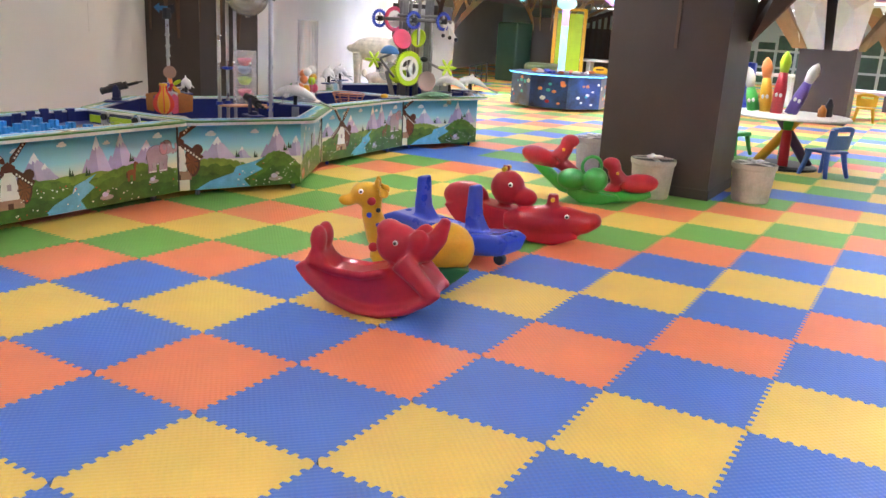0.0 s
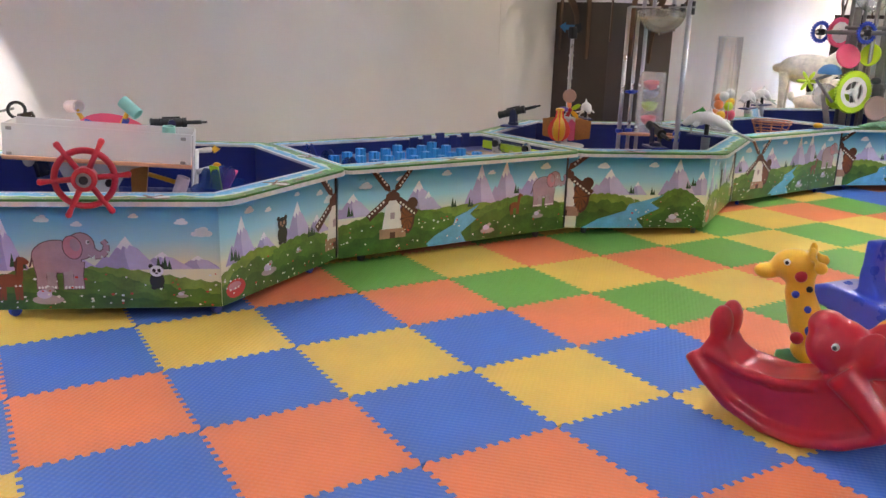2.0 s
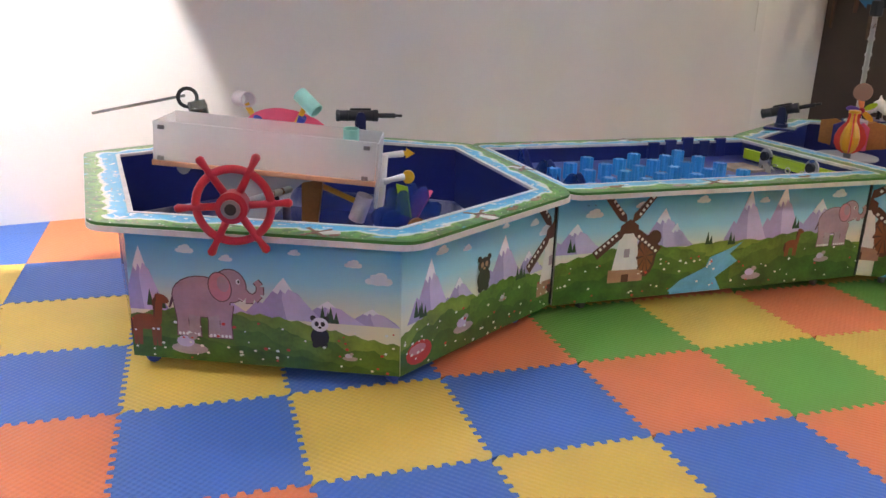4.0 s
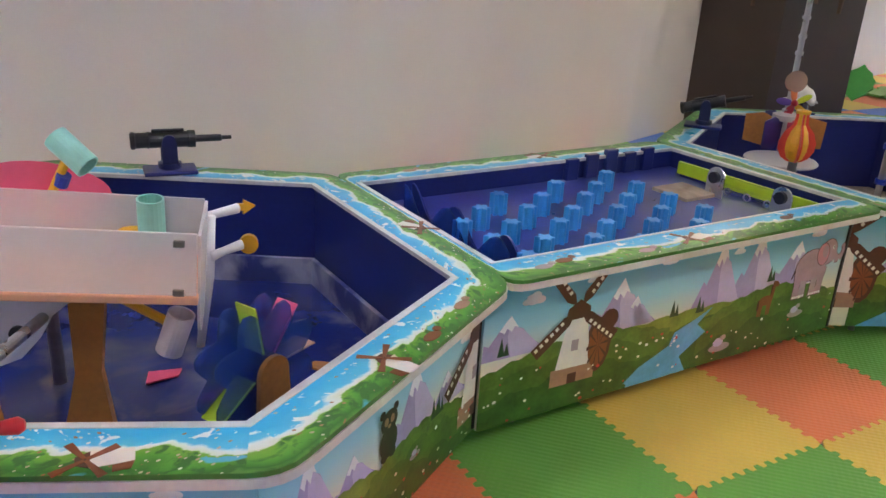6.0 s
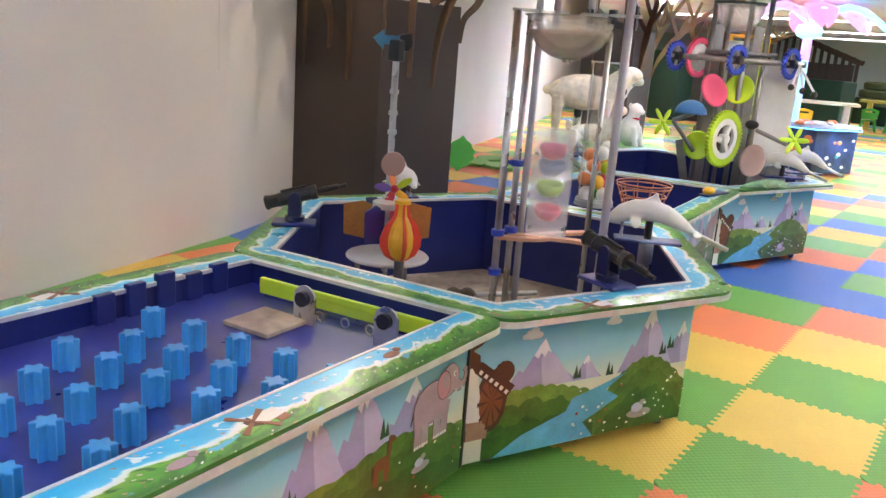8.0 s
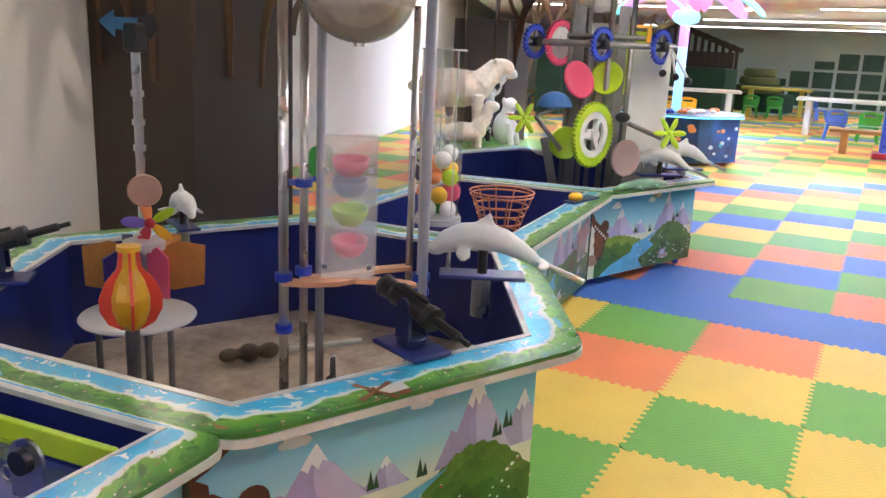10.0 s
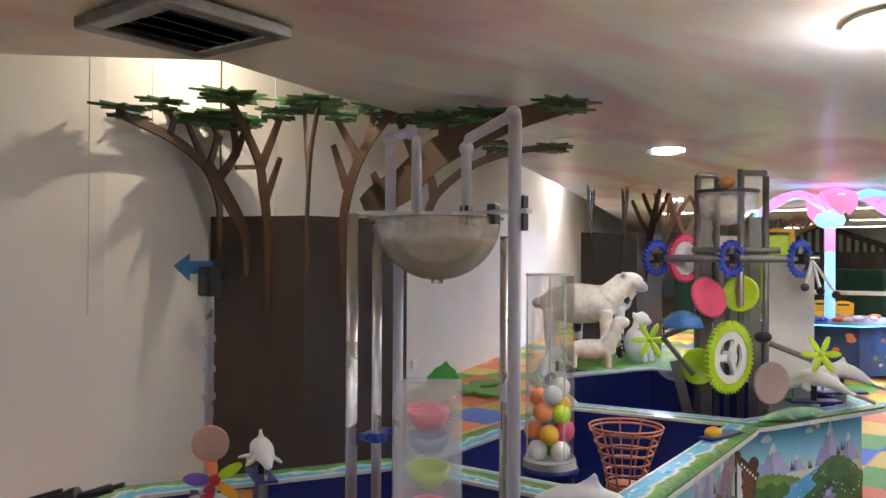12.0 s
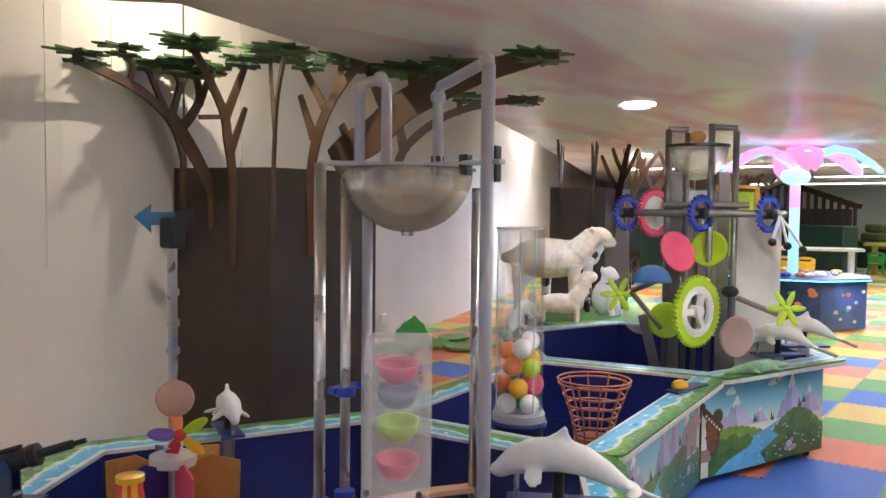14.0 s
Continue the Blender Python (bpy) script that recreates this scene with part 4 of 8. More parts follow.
table_unit(HEX1, 0.22, NAVY, "six-sided water table with printed meadow sides and navy basin", {2: lambda l, h: mural_meadow(l, h, 1, False), 3: lambda l, h: mural_meadow(l, h, 2, True)}, (0,), (1,), (4,))
table_unit(Q2, 0.545, BED, "long shallow water tray with printed windmill side, full of pegs", {2: lambda l, h: mural_mill(l, h, 3)}, (0,), (), (1, 3), 0.03)
table_unit(HEX3, 0.2, SAND, "six-sided water table with printed river side and dusty dry basin", {2: lambda l, h: mural_wheel(l, h, 4), 3: lambda l, h: mural_meadow(l, h, 5, True)}, (0, 5), (), (1, 4))
table_unit(Q4, 0.3, NAVY, "long navy water trough with printed windmill side", {2: lambda l, h: mural_mill(l, h, 6)}, (0,), (), (1, 3), 0.03)
table_unit(HEX5, 0.22, NAVY, "six-sided water table with printed river side and navy basin", {2: lambda l, h: mural_wheel(l, h, 7), 3: lambda l, h: mural_meadow(l, h, 8, False)}, (0, 4, 5), (), (1,))

# little mills and animals printed on the rims
def rim_picture(x, y, ang, shapes, label):
    """One printed picture: flat shapes (ink, outline, layer) laid on the nearest rim."""
    rim = min(RIMS, key=lambda r: math.dist(r[0], (x, y)))[1]
    inks = sorted({ink for ink, pts, layer in shapes})
    bm, m = bmesh.new(), pose(x, y, RIM_Z + 0.0008, 0, 0, ang)
    for ink, pts, layer in shapes:
        n = len(bm.faces)
        prism(bm, pts, 0.0004 * layer, 0.0004 * layer + 0.0008, m)
        for f in list(bm.faces)[n:]:
            f.material_index = inks.index(ink)
    part("rim_picture", bm, [INK[k] for k in inks], rim, label)


def blade(a, s):
    d, e = Vector((math.cos(radians(a)), math.sin(radians(a)))) * s, Vector((-math.sin(radians(a)), math.cos(radians(a)))) * s
    return [tuple(Vector((0.16 * s, 0)) + d * u + e * v) for u, v in ((0.02, -0.03), (0.5, -0.07), (0.5, 0.07), (0.02, 0.03))]


for x, y, ang in ((0.653, 3.291, -60), (0.18, 2.485, 120), (1.508, 2.855, 185), (1.64, 3.955, 5), (-0.47, 2.37, 170), (2.92, 2.68, 152)):
    k = 0.13
    shapes = [("white", [(-0.5 * k, -0.16 * k), (0.1 * k, -0.2 * k), (0.1 * k, 0.2 * k), (-0.5 * k, 0.16 * k)], 0), ("brown", [(0.1 * k, -0.2 * k), (0.3 * k, -0.1 * k), (0.3 * k, 0.1 * k), (0.1 * k, 0.2 * k)], 1),
              ("horse", [(-0.5 * k, 0.16 * k), (-0.2 * k, 0.2 * k), (-0.2 * k, 0.36 * k), (-0.45 * k, 0.34 * k)], 1)]
    rim_picture(x, y, ang, shapes + [("horse", blade(a, k), 3 + q) for q, a in enumerate((30, 120, 210, 300))], "small printed windmill")
for x, y, ang, ink in ((0.328, 2.559, 30, "horse"), (0.488, 2.689, 30, "tan"), (0.86, 2.83, 3, "stone"), (0.952, 2.85, 3, "horse"), (2.03, 2.89, 3, "horse"), (1.268, 2.82, 3, "elephant"), (0.95, 3.93, 3, "tan")):
    rim_picture(x, y, ang, [(ink, [(0.034 * math.cos(0.42 * k), 0.017 * math.sin(0.42 * k)) for k in range(15)], 0), (ink, [(0.04 + 0.014 * math.cos(0.63 * k), 0.012 + 0.012 * math.sin(0.63 * k)) for k in range(10)], 3)], "small printed animal")

# ---- great tree against the wall ----
def trunk_boards(line, top, label):
    t = thing("tree_column", (0, 0, 0), label, "decor tree", "board trees")
    for a, b in zip(line, line[1:]):
        A, B = Vector(a), Vector(b)
        d = (B - A).normalized()
        n = Vector((-d.y, d.x)) * 0.018
        bm = bmesh.new()
        prism(bm, [tuple(A), tuple(B), tuple(B + n), tuple(A + n)], 0, top)
        part("trunk_board", bm, BARK, t)
    return t


TREE = trunk_boards([(5.16, 6.5), (5.39, 5.79), (6.30, 5.68), (6.75, 6.95)], 1.8, "dark brown boarded tree trunk with cut-out branches, against the wall")

# ---- pillar ----
pillar = thing("pillar", (6.42, 0.0, 0), "square dark brown pillar dressed as a tree", "pillar")
bm = bmesh.new()
lo = [bm.verts.new((x, y, 0)) for x, y in ((-0.5, -0.49), (0.5, -0.49), (0.5, 0.62), (-0.5, 0.62))]
hi = [bm.verts.new((x, y, 2.5)) for x, y in ((-0.53, -0.5), (0.53, -0.5), (0.53, 0.64), (-0.53, 0.64))]
bm.faces.new(lo[::-1]), bm.faces.new(hi)
for k in range(4):
    bm.faces.new((lo[k], lo[(k + 1) % 4], hi[(k + 1) % 4], hi[k]))
part("shaft", bm, BARK, pillar)
bm = bmesh.new()
box(bm, (0, 0.065, 0.05), (1.03, 1.14, 0.1), bevel=0.006)
part("plinth", bm, BARK, pillar)


# ---- branches of the great tree: flat cut boards fanned round the trunk ----
def fin(t, foot, out, lean, top_z, material=BARK_FIN, foot_z=0.95, width=0.11, seed=0, leaf=True, thick=0.016, forks=3):
    """A cut-out branch: a tapering board that springs from the trunk, forks, and carries flat leaf plates. out: direction in plan."""
    rnd = random.Random(seed)
    d = Vector((math.cos(radians(out)), math.sin(radians(out)), 0))
    side = Vector((-d.y, d.x, 0)) * thick / 2
    F = Vector((*foot, 0))
    bm = bmesh.new()
    tips = []

    def strip(line, w0, w1):
        ring = []
        for k, (u, z) in enumerate(line):
            a, b = line[max(k - 1, 0)], line[min(k + 1, len(line) - 1)]
            n = Vector((-(b[1] - a[1]), b[0] - a[0])).normalized() * lerp(w0, w1, k / (len(line) - 1)) / 2
            P, Q = F + d * (u + n.x) + Vector((0, 0, z + n.y)), F + d * (u - n.x) + Vector((0, 0, z - n.y))
            ring.append([bm.verts.new(v) for v in (P + side, P - side, Q - side, Q + side)])
        for a, b in zip(ring, ring[1:]):
            for q in range(4):
                bm.faces.new((a[q], a[(q + 1) % 4], b[(q + 1) % 4], b[q]))
        bm.faces.new(ring[0][::-1]), bm.faces.new(ring[-1])
    h = top_z - foot_z
    main = [(lean * (k / 10) ** 1.7, foot_z + h * (k / 10) ** 0.95) for k in range(11)]
    n = len(main)
    body = [(u, z) for u, z in main]
    strip(body[:5], 0.012, width)
    strip(body[4:], width, 0.055)
    tips.append(body[-1])
    for q in range(forks):
        k = (5, 4, 7, 6)[q % 4]
        u, z = main[k]
        sgn = 1 if q % 2 else -1
        reach = rnd.uniform(0.14, 0.3)
        tip = (u + sgn * reach, min(top_z - 0.02 * q, z + rnd.uniform(0.42, 0.7)))
        strip([(u, z - 0.03), (u + sgn * reach * 0.55, lerp(z, tip[1], 0.42)), tip], width * 0.62, 0.045)
        tips.append(tip)
    part("branch", bm, material, t)
    if leaf:
        for u, z in [p for p in tips if p[1] > top_z - 0.12]:
            lm = bmesh.new()
            c = F + d * u
            m = 16
            r = rnd.uniform(0.10, 0.2) * (1.5 if width > 0.15 else 1)
            pts = []
            for k in range(m):
                a = 2 * math.pi * k / m
                rr = r * (1.0 if k % 2 else rnd.uniform(0.5, 0.75))
                pts.append((c.x + rr * 1.2 * math.cos(a), c.y + rr * math.sin(a)))
            zz = z + rnd.uniform(-0.01, 0.015)
            prism(lm, pts, zz, zz + 0.012)
            part("leaf_plate", lm, LEAF, t, "green cut-out leaf cluster")


def cutout(t, root, out, limbs, leaves, seed, thick=0.018):
    """A flat cut-out bough standing off the trunk in one upright plane. limbs: lines of (reach, height) with widths at both ends; leaves: (reach, height, size)."""
    rnd = random.Random(seed)
    d = Vector((math.cos(radians(out)), math.sin(radians(out)), 0))
    side, F = Vector((-d.y, d.x, 0)) * thick / 2, Vector((*root, 0))
    for line, w0, w1 in limbs:
        bm = bmesh.new()
        dense = []
        if len(line) > 3:
            line = [(max(u, 0.03), z) if z < 1.8 else (u, z) for u, z in line]
        for k in range(len(line) - 1):
            p0, p1, p2, p3 = (Vector(line[min(max(k + q, 0), len(line) - 1)]) for q in (-1, 0, 1, 2))
            for f in (0, 0.25, 0.5, 0.75):
                dense.append(0.5 * (2 * p1 + (p2 - p0) * f + (2 * p0 - 5 * p1 + 4 * p2 - p3) * f ** 2 + (3 * p1 - p0 - 3 * p2 + p3) * f ** 3))
        dense.append(Vector(line[-1]))
        ring = []
        for k, p in enumerate(dense):
            a, b = dense[max(k - 1, 0)], dense[min(k + 1, len(dense) - 1)]
            f = k / (len(dense) - 1)
            w = lerp(w0, w1, f) + (0.55 * max(w0, w1) * math.sin(math.pi * f) if len(line) > 4 else 0)
            n = Vector((-(b.y - a.y), b.x - a.x)).normalized() * w / 2
            P, Q = F + d * (p.x + n.x) + Vector((0, 0, p.y + n.y)), F + d * (p.x - n.x) + Vector((0, 0, p.y - n.y))
            ring.append([bm.verts.new(v) for v in (P + side, P - side, Q - side, Q + side)])
        for a, b in zip(ring, ring[1:]):
            for q in range(4):
                bm.faces.new((a[q], a[(q + 1) % 4], b[(q + 1) % 4], b[q]))
        bm.faces.new(ring[0][::-1]), bm.faces.new(ring[-1])
        part("branch", bm, BARK_FIN, t)
    for u, z, size in leaves:
        for q in range(2):
            lm = bmesh.new()
            c = F + d * (u + q * rnd.uniform(-0.06, 0.06))
            lobes = rnd.randint(8, 10)
            pts = []
            for k in range(lobes * 2):
                a = math.pi * k / lobes + 0.2 * rnd.random()
                r = size * (rnd.uniform(0.85, 1.15) if k % 2 else rnd.uniform(0.45, 0.62)) * (1 - 0.25 * q)
                pts.append((c.x + r * math.cos(a) * 1.25, c.y + r * math.sin(a) * 0.9))
            zz = z + 0.012 - 0.045 * q
            prism(lm, pts, zz, zz + 0.014)
            part("leaf_plate", lm, LEAF, t, "green cut-out leaf cluster")


cutout(TREE, (5.19, 6.42), 205, [([(-0.14, 1.24), (-0.08, 1.48), (-0.02, 1.71), (0.04, 1.9), (0.21, 2.11), (0.59, 2.25), (1.17, 2.32)], 0.03, 0.05), ([(0.66, 2.26), (0.61, 2.38), (0.75, 2.44)], 0.05, 0.035),
    ([(0.2, 2.1), (0.45, 2.38)], 0.06, 0.04), ([(0.2, 2.08), (0.07, 2.35), (0.2, 2.44)], 0.07, 0.035), ([(0.07, 2.3), (-0.08, 2.49)], 0.05, 0.035)],
    [(1.12, 2.34, 0.14), (0.72, 2.45, 0.13), (0.3, 2.42, 0.2), (0.0, 2.5, 0.2)], 1)
cutout(TREE, (5.26, 6.2), 178, [([(-0.05, 1.39), (0.01, 1.64), (0.12, 1.82), (0.25, 2.01), (0.34, 2.13)], 0.03, 0.07), ([(0.27, 2.02), (0.12, 2.22), (0.15, 2.41)], 0.07, 0.04), ([(0.12, 2.2), (0.03, 2.42)], 0.05, 0.035)],
    [(0.15, 2.41, 0.16), (0.02, 2.44, 0.14)], 2)
cutout(TREE, (5.31, 6.04), 182, [([(-0.06, 1.15), (-0.01, 1.49), (0.04, 1.79), (0.07, 1.97), (0.12, 2.18), (0.35, 2.53)], 0.03, 0.05), ([(0.05, 1.9), (-0.08, 2.2)], 0.06, 0.03), ([(0.1, 2.1), (-0.08, 2.48)], 0.07, 0.04), ([(0.11, 2.12), (0.3, 2.1)], 0.03, 0.03)],
    [(0.33, 2.55, 0.22), (-0.08, 2.5, 0.16)], 3)
cutout(TREE, (5.40, 5.79), 238, [([(-0.05, 1.36), (0.0, 1.6), (0.03, 1.79), (0.15, 2.21), (0.42, 2.47)], 0.03, 0.05), ([(0.09, 1.95), (-0.1, 2.53)], 0.06, 0.04)], [(0.4, 2.48, 0.17), (-0.1, 2.55, 0.2)], 4)
cutout(TREE, (5.68, 5.755), 282, [([(-0.03, 1.2), (-0.01, 1.49), (0.03, 1.8), (0.1, 2.08), (0.24, 2.32), (0.48, 2.56)], 0.03, 0.05), ([(0.05, 2.0), (-0.06, 2.3)], 0.06, 0.035), ([(0.15, 2.18), (-0.04, 2.49)], 0.06, 0.04), ([(0.2, 2.25), (0.27, 2.5)], 0.05, 0.04)],
    [(0.47, 2.54, 0.13), (-0.04, 2.5, 0.15), (0.27, 2.52, 0.15)], 5)
cutout(TREE, (5.95, 5.72), 268, [([(0.04, 1.12), (0.06, 1.42), (0.12, 1.69), (0.26, 2.0)], 0.03, 0.1), ([(-0.06, 1.86), (0.1, 1.95), (0.32, 2.03), (0.62, 2.22), (1.2, 2.37), (1.75, 2.42)], 0.2, 0.05), ([(0.47, 2.14), (0.26, 2.5)], 0.1, 0.05), ([(0.69, 2.24), (0.66, 2.46)], 0.09, 0.06), ([(0.16, 1.9), (0.02, 2.12)], 0.09, 0.05)],
    [(0.26, 2.5, 0.16), (0.66, 2.43, 0.26), (1.05, 2.42, 0.22), (1.6, 2.42, 0.2)], 6)
cutout(TREE, (6.28, 5.70), 322, [([(0.0, 1.5), (0.06, 1.7), (0.17, 1.83), (0.27, 2.02), (0.56, 2.24), (0.96, 2.36), (1.29, 2.37)], 0.04, 0.04), ([(0.24, 1.96), (0.17, 2.29)], 0.08, 0.04), ([(0.65, 2.25), (0.67, 2.37)], 0.04, 0.04)],
    [(0.17, 2.3, 0.15), (0.67, 2.38, 0.17), (1.2, 2.38, 0.16)], 7)

# more trees further down the hall
t2 = trunk_boards([(11.2, 6.9), (11.5, 6.25), (12.4, 6.3), (12.8, 7.2)], 1.85, "brown boarded tree trunk with bare branches, further along the wall")
for k, (foot, out, lean) in enumerate([((11.25, 6.75), 200, 0.5), ((11.4, 6.4), 215, 0.3), ((11.8, 6.25), 260, 0.2), ((12.3, 6.25), 330, 1.3), ((12.4, 6.4), 345, 0.8)]):
    fin(t2, foot, out, lean, 2.42, BARK_PALE if k > 2 else BARK_FIN, seed=20 + k, leaf=False, foot_z=1.2, forks=4)
t3 = trunk_boards([(20.9, 8.6), (20.95, 8.35), (21.1, 7.6), (22.0, 7.4)], 1.9, "brown boarded tree trunk at the far end of the hall")
for k, (foot, out, lean) in enumerate([((20.92, 8.5), 150, 0.6), ((20.96, 8.3), 190, 0.4), ((21.03, 8.0), 230, 0.3), ((21.1, 7.7), 280, 0.9), ((21.5, 7.5), 290, 1.4)]):
    fin(t3, foot, out, lean, 2.45, BARK_PALE, seed=30 + k, leaf=False, foot_z=1.5, forks=4)

# boards flaring from the pillars
def flare(t, x, y, ang, reach, z0, z1, material, w=0.3):
    bm = bmesh.new()
    m = pose(x, y, 0, 0, 0, ang)
    a = [bm.verts.new(m @ Vector(v)) for v in ((0, -w / 2, z0), (0, w / 2, z0), (reach, w / 2 + 0.1, z1), (reach, -w / 2 - 0.1, z1), (reach * 0.4, 0, lerp(z0, z1, 0.75)))]
    for f in ((0, 1, 4), (1, 2, 4), (2, 3, 4), (3, 0, 4)):
        bm.faces.new([a[q] for q in f])
    ob = part("bough", bm, material, t)
    ob.modifiers.new("thick", "SOLIDIFY").thickness = 0.016


BOUGH = mat("brown_bough", (0.17, 0.095, 0.062), 0.5, grain=0.12, scale=3.0)
for x, y, ang, reach in ((0.53, 0.1, 0, 0.9), (0.3, -0.5, -60, 0.8), (0.53, -0.4, -30, 1.1)):
    flare(pillar, x, y, ang, reach, 1.5, 2.46, BOUGH, 0.25)
bm = bmesh.new()
prism(bm, [(-0.535, -0.03), (-0.52, -0.03), (-0.52, 0.0), (-0.535, 0.0)], 1.4, 2.4)
part("fin", bm, BARK_FIN, pillar)
pillar_b = thing("pillar", (16.6, -0.2, 0), "brown pillar dressed as a tree with folded boughs", "pillar")
bm = bmesh.new()
box(bm, (0, 0, 1.25), (1.05, 1.05, 2.5), bevel=0.006)
part("shaft", bm, BARK, pillar_b)
for x, y, ang, reach, m in ((-0.54, 0.3, 170, 0.7, WHITE), (-0.54, -0.3, 190, 0.7, WHITE), (-0.2, 0.54, 110, 0.9, BARK_PALE), (-0.2, -0.54, 250, 0.9, BARK_PALE), (-0.5, 0.54, 135, 0.9, BARK_PALE)):
    flare(pillar_b, x, y, ang, reach, 1.45, 2.46, m, 0.45)
pillar_c = copy_thing(pillar_b, pose(22.0, -1.6, 0))


# ---- ceiling vent ----
vent = thing("ceiling_vent", (3.64, 4.56, CANOPY_Z - 0.055), "dark square ceiling vent with a grey frame", "air vent", rz=2)
bm = bmesh.new()
for x, y, sx, sy in ((0, 0.26, 0.6, 0.08), (0, -0.26, 0.6, 0.08), (0.26, 0, 0.08, 0.44), (-0.26, 0, 0.08, 0.44)):
    box(bm, (x, y, 0), (sx, sy, 0.05), bevel=0.008)
part("frame", bm, GREY_STEEL, vent)
bm = bmesh.new()
box(bm, (0, 0, 0.022), (0.46, 0.46, 0.012))
part("backing", bm, BLACK, vent)
for k in range(4):
    bm = bmesh.new()
    box(bm, (0, 0, 0), (0.44, 0.07, 0.006), pose(0, -0.165 + 0.11 * k, 0.0, 35))
    part("slat", bm, BLACK, vent)

# ---- loose parts on the tables ----
DARK_NAVY = mat("dark_navy_plastic", (0.012, 0.016, 0.075), 0.3, grain=0.1, coat=0.3)


def water_gun(place, rz, pitch=0, ang_label="black water gun on a navy swivel base"):
    g = thing("water_gun", place, ang_label, "water gun", "water guns on the rims", rz)
    bm = bmesh.new()
    box(bm, (0, 0, 0.008), (0.2, 0.13, 0.016), bevel=0.006)
    part("base_plate", bm, NAVY, g)
    bm = bmesh.new()
    lathe(bm, [(0.04, 0.016), (0.045, 0.02), (0.045, 0.04), (0.03, 0.045)], 20)
    for y in (-0.03, 0.03):
        prism(bm, [(-0.03, 0.03), (0.03, 0.03), (0.028, 0.12)] + arc_pts((0, 0.13), 0.025, 0, 180, 6) + [(-0.028, 0.12)], -0.006, 0.006, pose(0, y, 0, 90))
    part("swivel", bm, DARK_NAVY, g)
    m = pose(0, 0, 0.13, 0, -pitch, 0)
    bm = bmesh.new()
    tube(bm, [(-0.14, 0, 0), (-0.135, 0, 0), (-0.125, 0, 0), (-0.12, 0, 0), (-0.08, 0, 0), (-0.075, 0, 0), (-0.07, 0, 0), (0.07, 0, 0), (0.075, 0, 0), (0.1, 0, 0), (0.102, 0, 0)], [0.028, 0.034, 0.034, 0.03, 0.03, 0.034, 0.031, 0.031, 0.034, 0.034, 0.02], 16, m)
    part("body", bm, BLACK, g)
    bm = bmesh.new()
    tube(bm, [(0.1, 0, 0), (0.2, 0, 0), (0.205, 0, 0), (0.24, 0, 0)], [0.014, 0.014, 0.008, 0.008], 12, m)
    part("nozzle", bm, BLACK, g)
    bm = bmesh.new()
    box(bm, (0.0, 0, 0.036), (0.12, 0.016, 0.012), m, 0.004)
    part("sight", bm, BLACK, g)
    return g


def dolphin(place, rz, label="white moulded dolphin water jet on a navy plate"):
    """Head towards -x, tail and rod towards +x."""
    g = thing("dolphin_jet", place, label, "water toy", "dolphin jets on the rims", rz)
    bm = bmesh.new()
    box(bm, (0, 0, 0.01), (0.3, 0.11, 0.014), bevel=0.006)
    part("base_plate", bm, NAVY, g)
    bm = bmesh.new()
    tube(bm, [(0.0, 0, 0.0), (0.0, 0, -0.14)], 0.034, 16)
    part("pipe", bm, STEEL, g)
    bm = bmesh.new()
    tube(bm, [(0, 0, 0.012), (0, 0, 0.1)], 0.018, 12)
    part("stem", bm, BLACK, g)
    bm = bmesh.new()
    tube(bm, [(-0.12, 0, 0.012), (-0.12, 0, 0.09)], 0.008, 8)
    part("pin", bm, STEEL, g)
    bm = bmesh.new()
    spine = [(-0.17, 0.105), (-0.13, 0.125), (-0.07, 0.145), (0.0, 0.15), (0.07, 0.135), (0.13, 0.105), (0.18, 0.075), (0.2, 0.06)]
    tube(bm, [(x, 0, z) for x, z in spine], [0.022, 0.042, 0.05, 0.05, 0.044, 0.034, 0.022, 0.018], 14)
    ball(bm, (-0.165, 0, 0.098), (0.035, 0.024, 0.024))
    prism(bm, [(-0.05, 0), (0.04, 0), (0.02, 0.05)], -0.008, 0.008, pose(0, 0, 0.185, 90, 0, 0))
    for sgn in (-1, 1):
        ball(bm, (0.21, sgn * 0.04, 0.06), (0.02, 0.05, 0.01), rot=(0, 15, sgn * 25))
        ball(bm, (-0.07, sgn * 0.06, 0.1), (0.03, 0.04, 0.01), rot=(sgn * -35, 0, 0))
    blob("dolphin_body", bm, WHITE, g, voxel=0.008)
    bm = bmesh.new()
    tube(bm, [(0.19, 0, 0.068), (0.36, 0, 0.0)], 0.011, 12)
    part("handle", bm, STEEL, g)
    return g


def gear(bm, r_in, r_out, teeth, depth, thick, m):
    n = teeth * 4
    rings = []
    for z in (-thick / 2, thick / 2):
        for kind in (0, 1):
            ring = []
            for k in range(n):
                a = 2 * math.pi * k / n
                r = r_in if kind == 0 else r_out + (depth if k % 4 in (1, 2) else 0)
                ring.append(bm.verts.new(m @ Vector((r * math.cos(a), r * math.sin(a), z))))
            rings.append(ring)
    il, ol, iu, ou = rings
    for k in range(n):
        j = (k + 1) % n
        bm.faces.new((iu[k], iu[j], ou[j], ou[k])), bm.faces.new((il[j], il[k], ol[k], ol[j]))
        bm.faces.new((ol[k], ol[j], ou[j], ou[k])), bm.faces.new((il[j], il[k], iu[k], iu[j]))
    return bm


def spokes(bm, n, r0, r1, w, thick, m, start=0.0):
    for k in range(n):
        box(bm, ((r0 + r1) / 2, 0, 0), (r1 - r0, w, thick), m @ pose(0, 0, 0, 0, 0, start + 360 * k / n))
    return bm


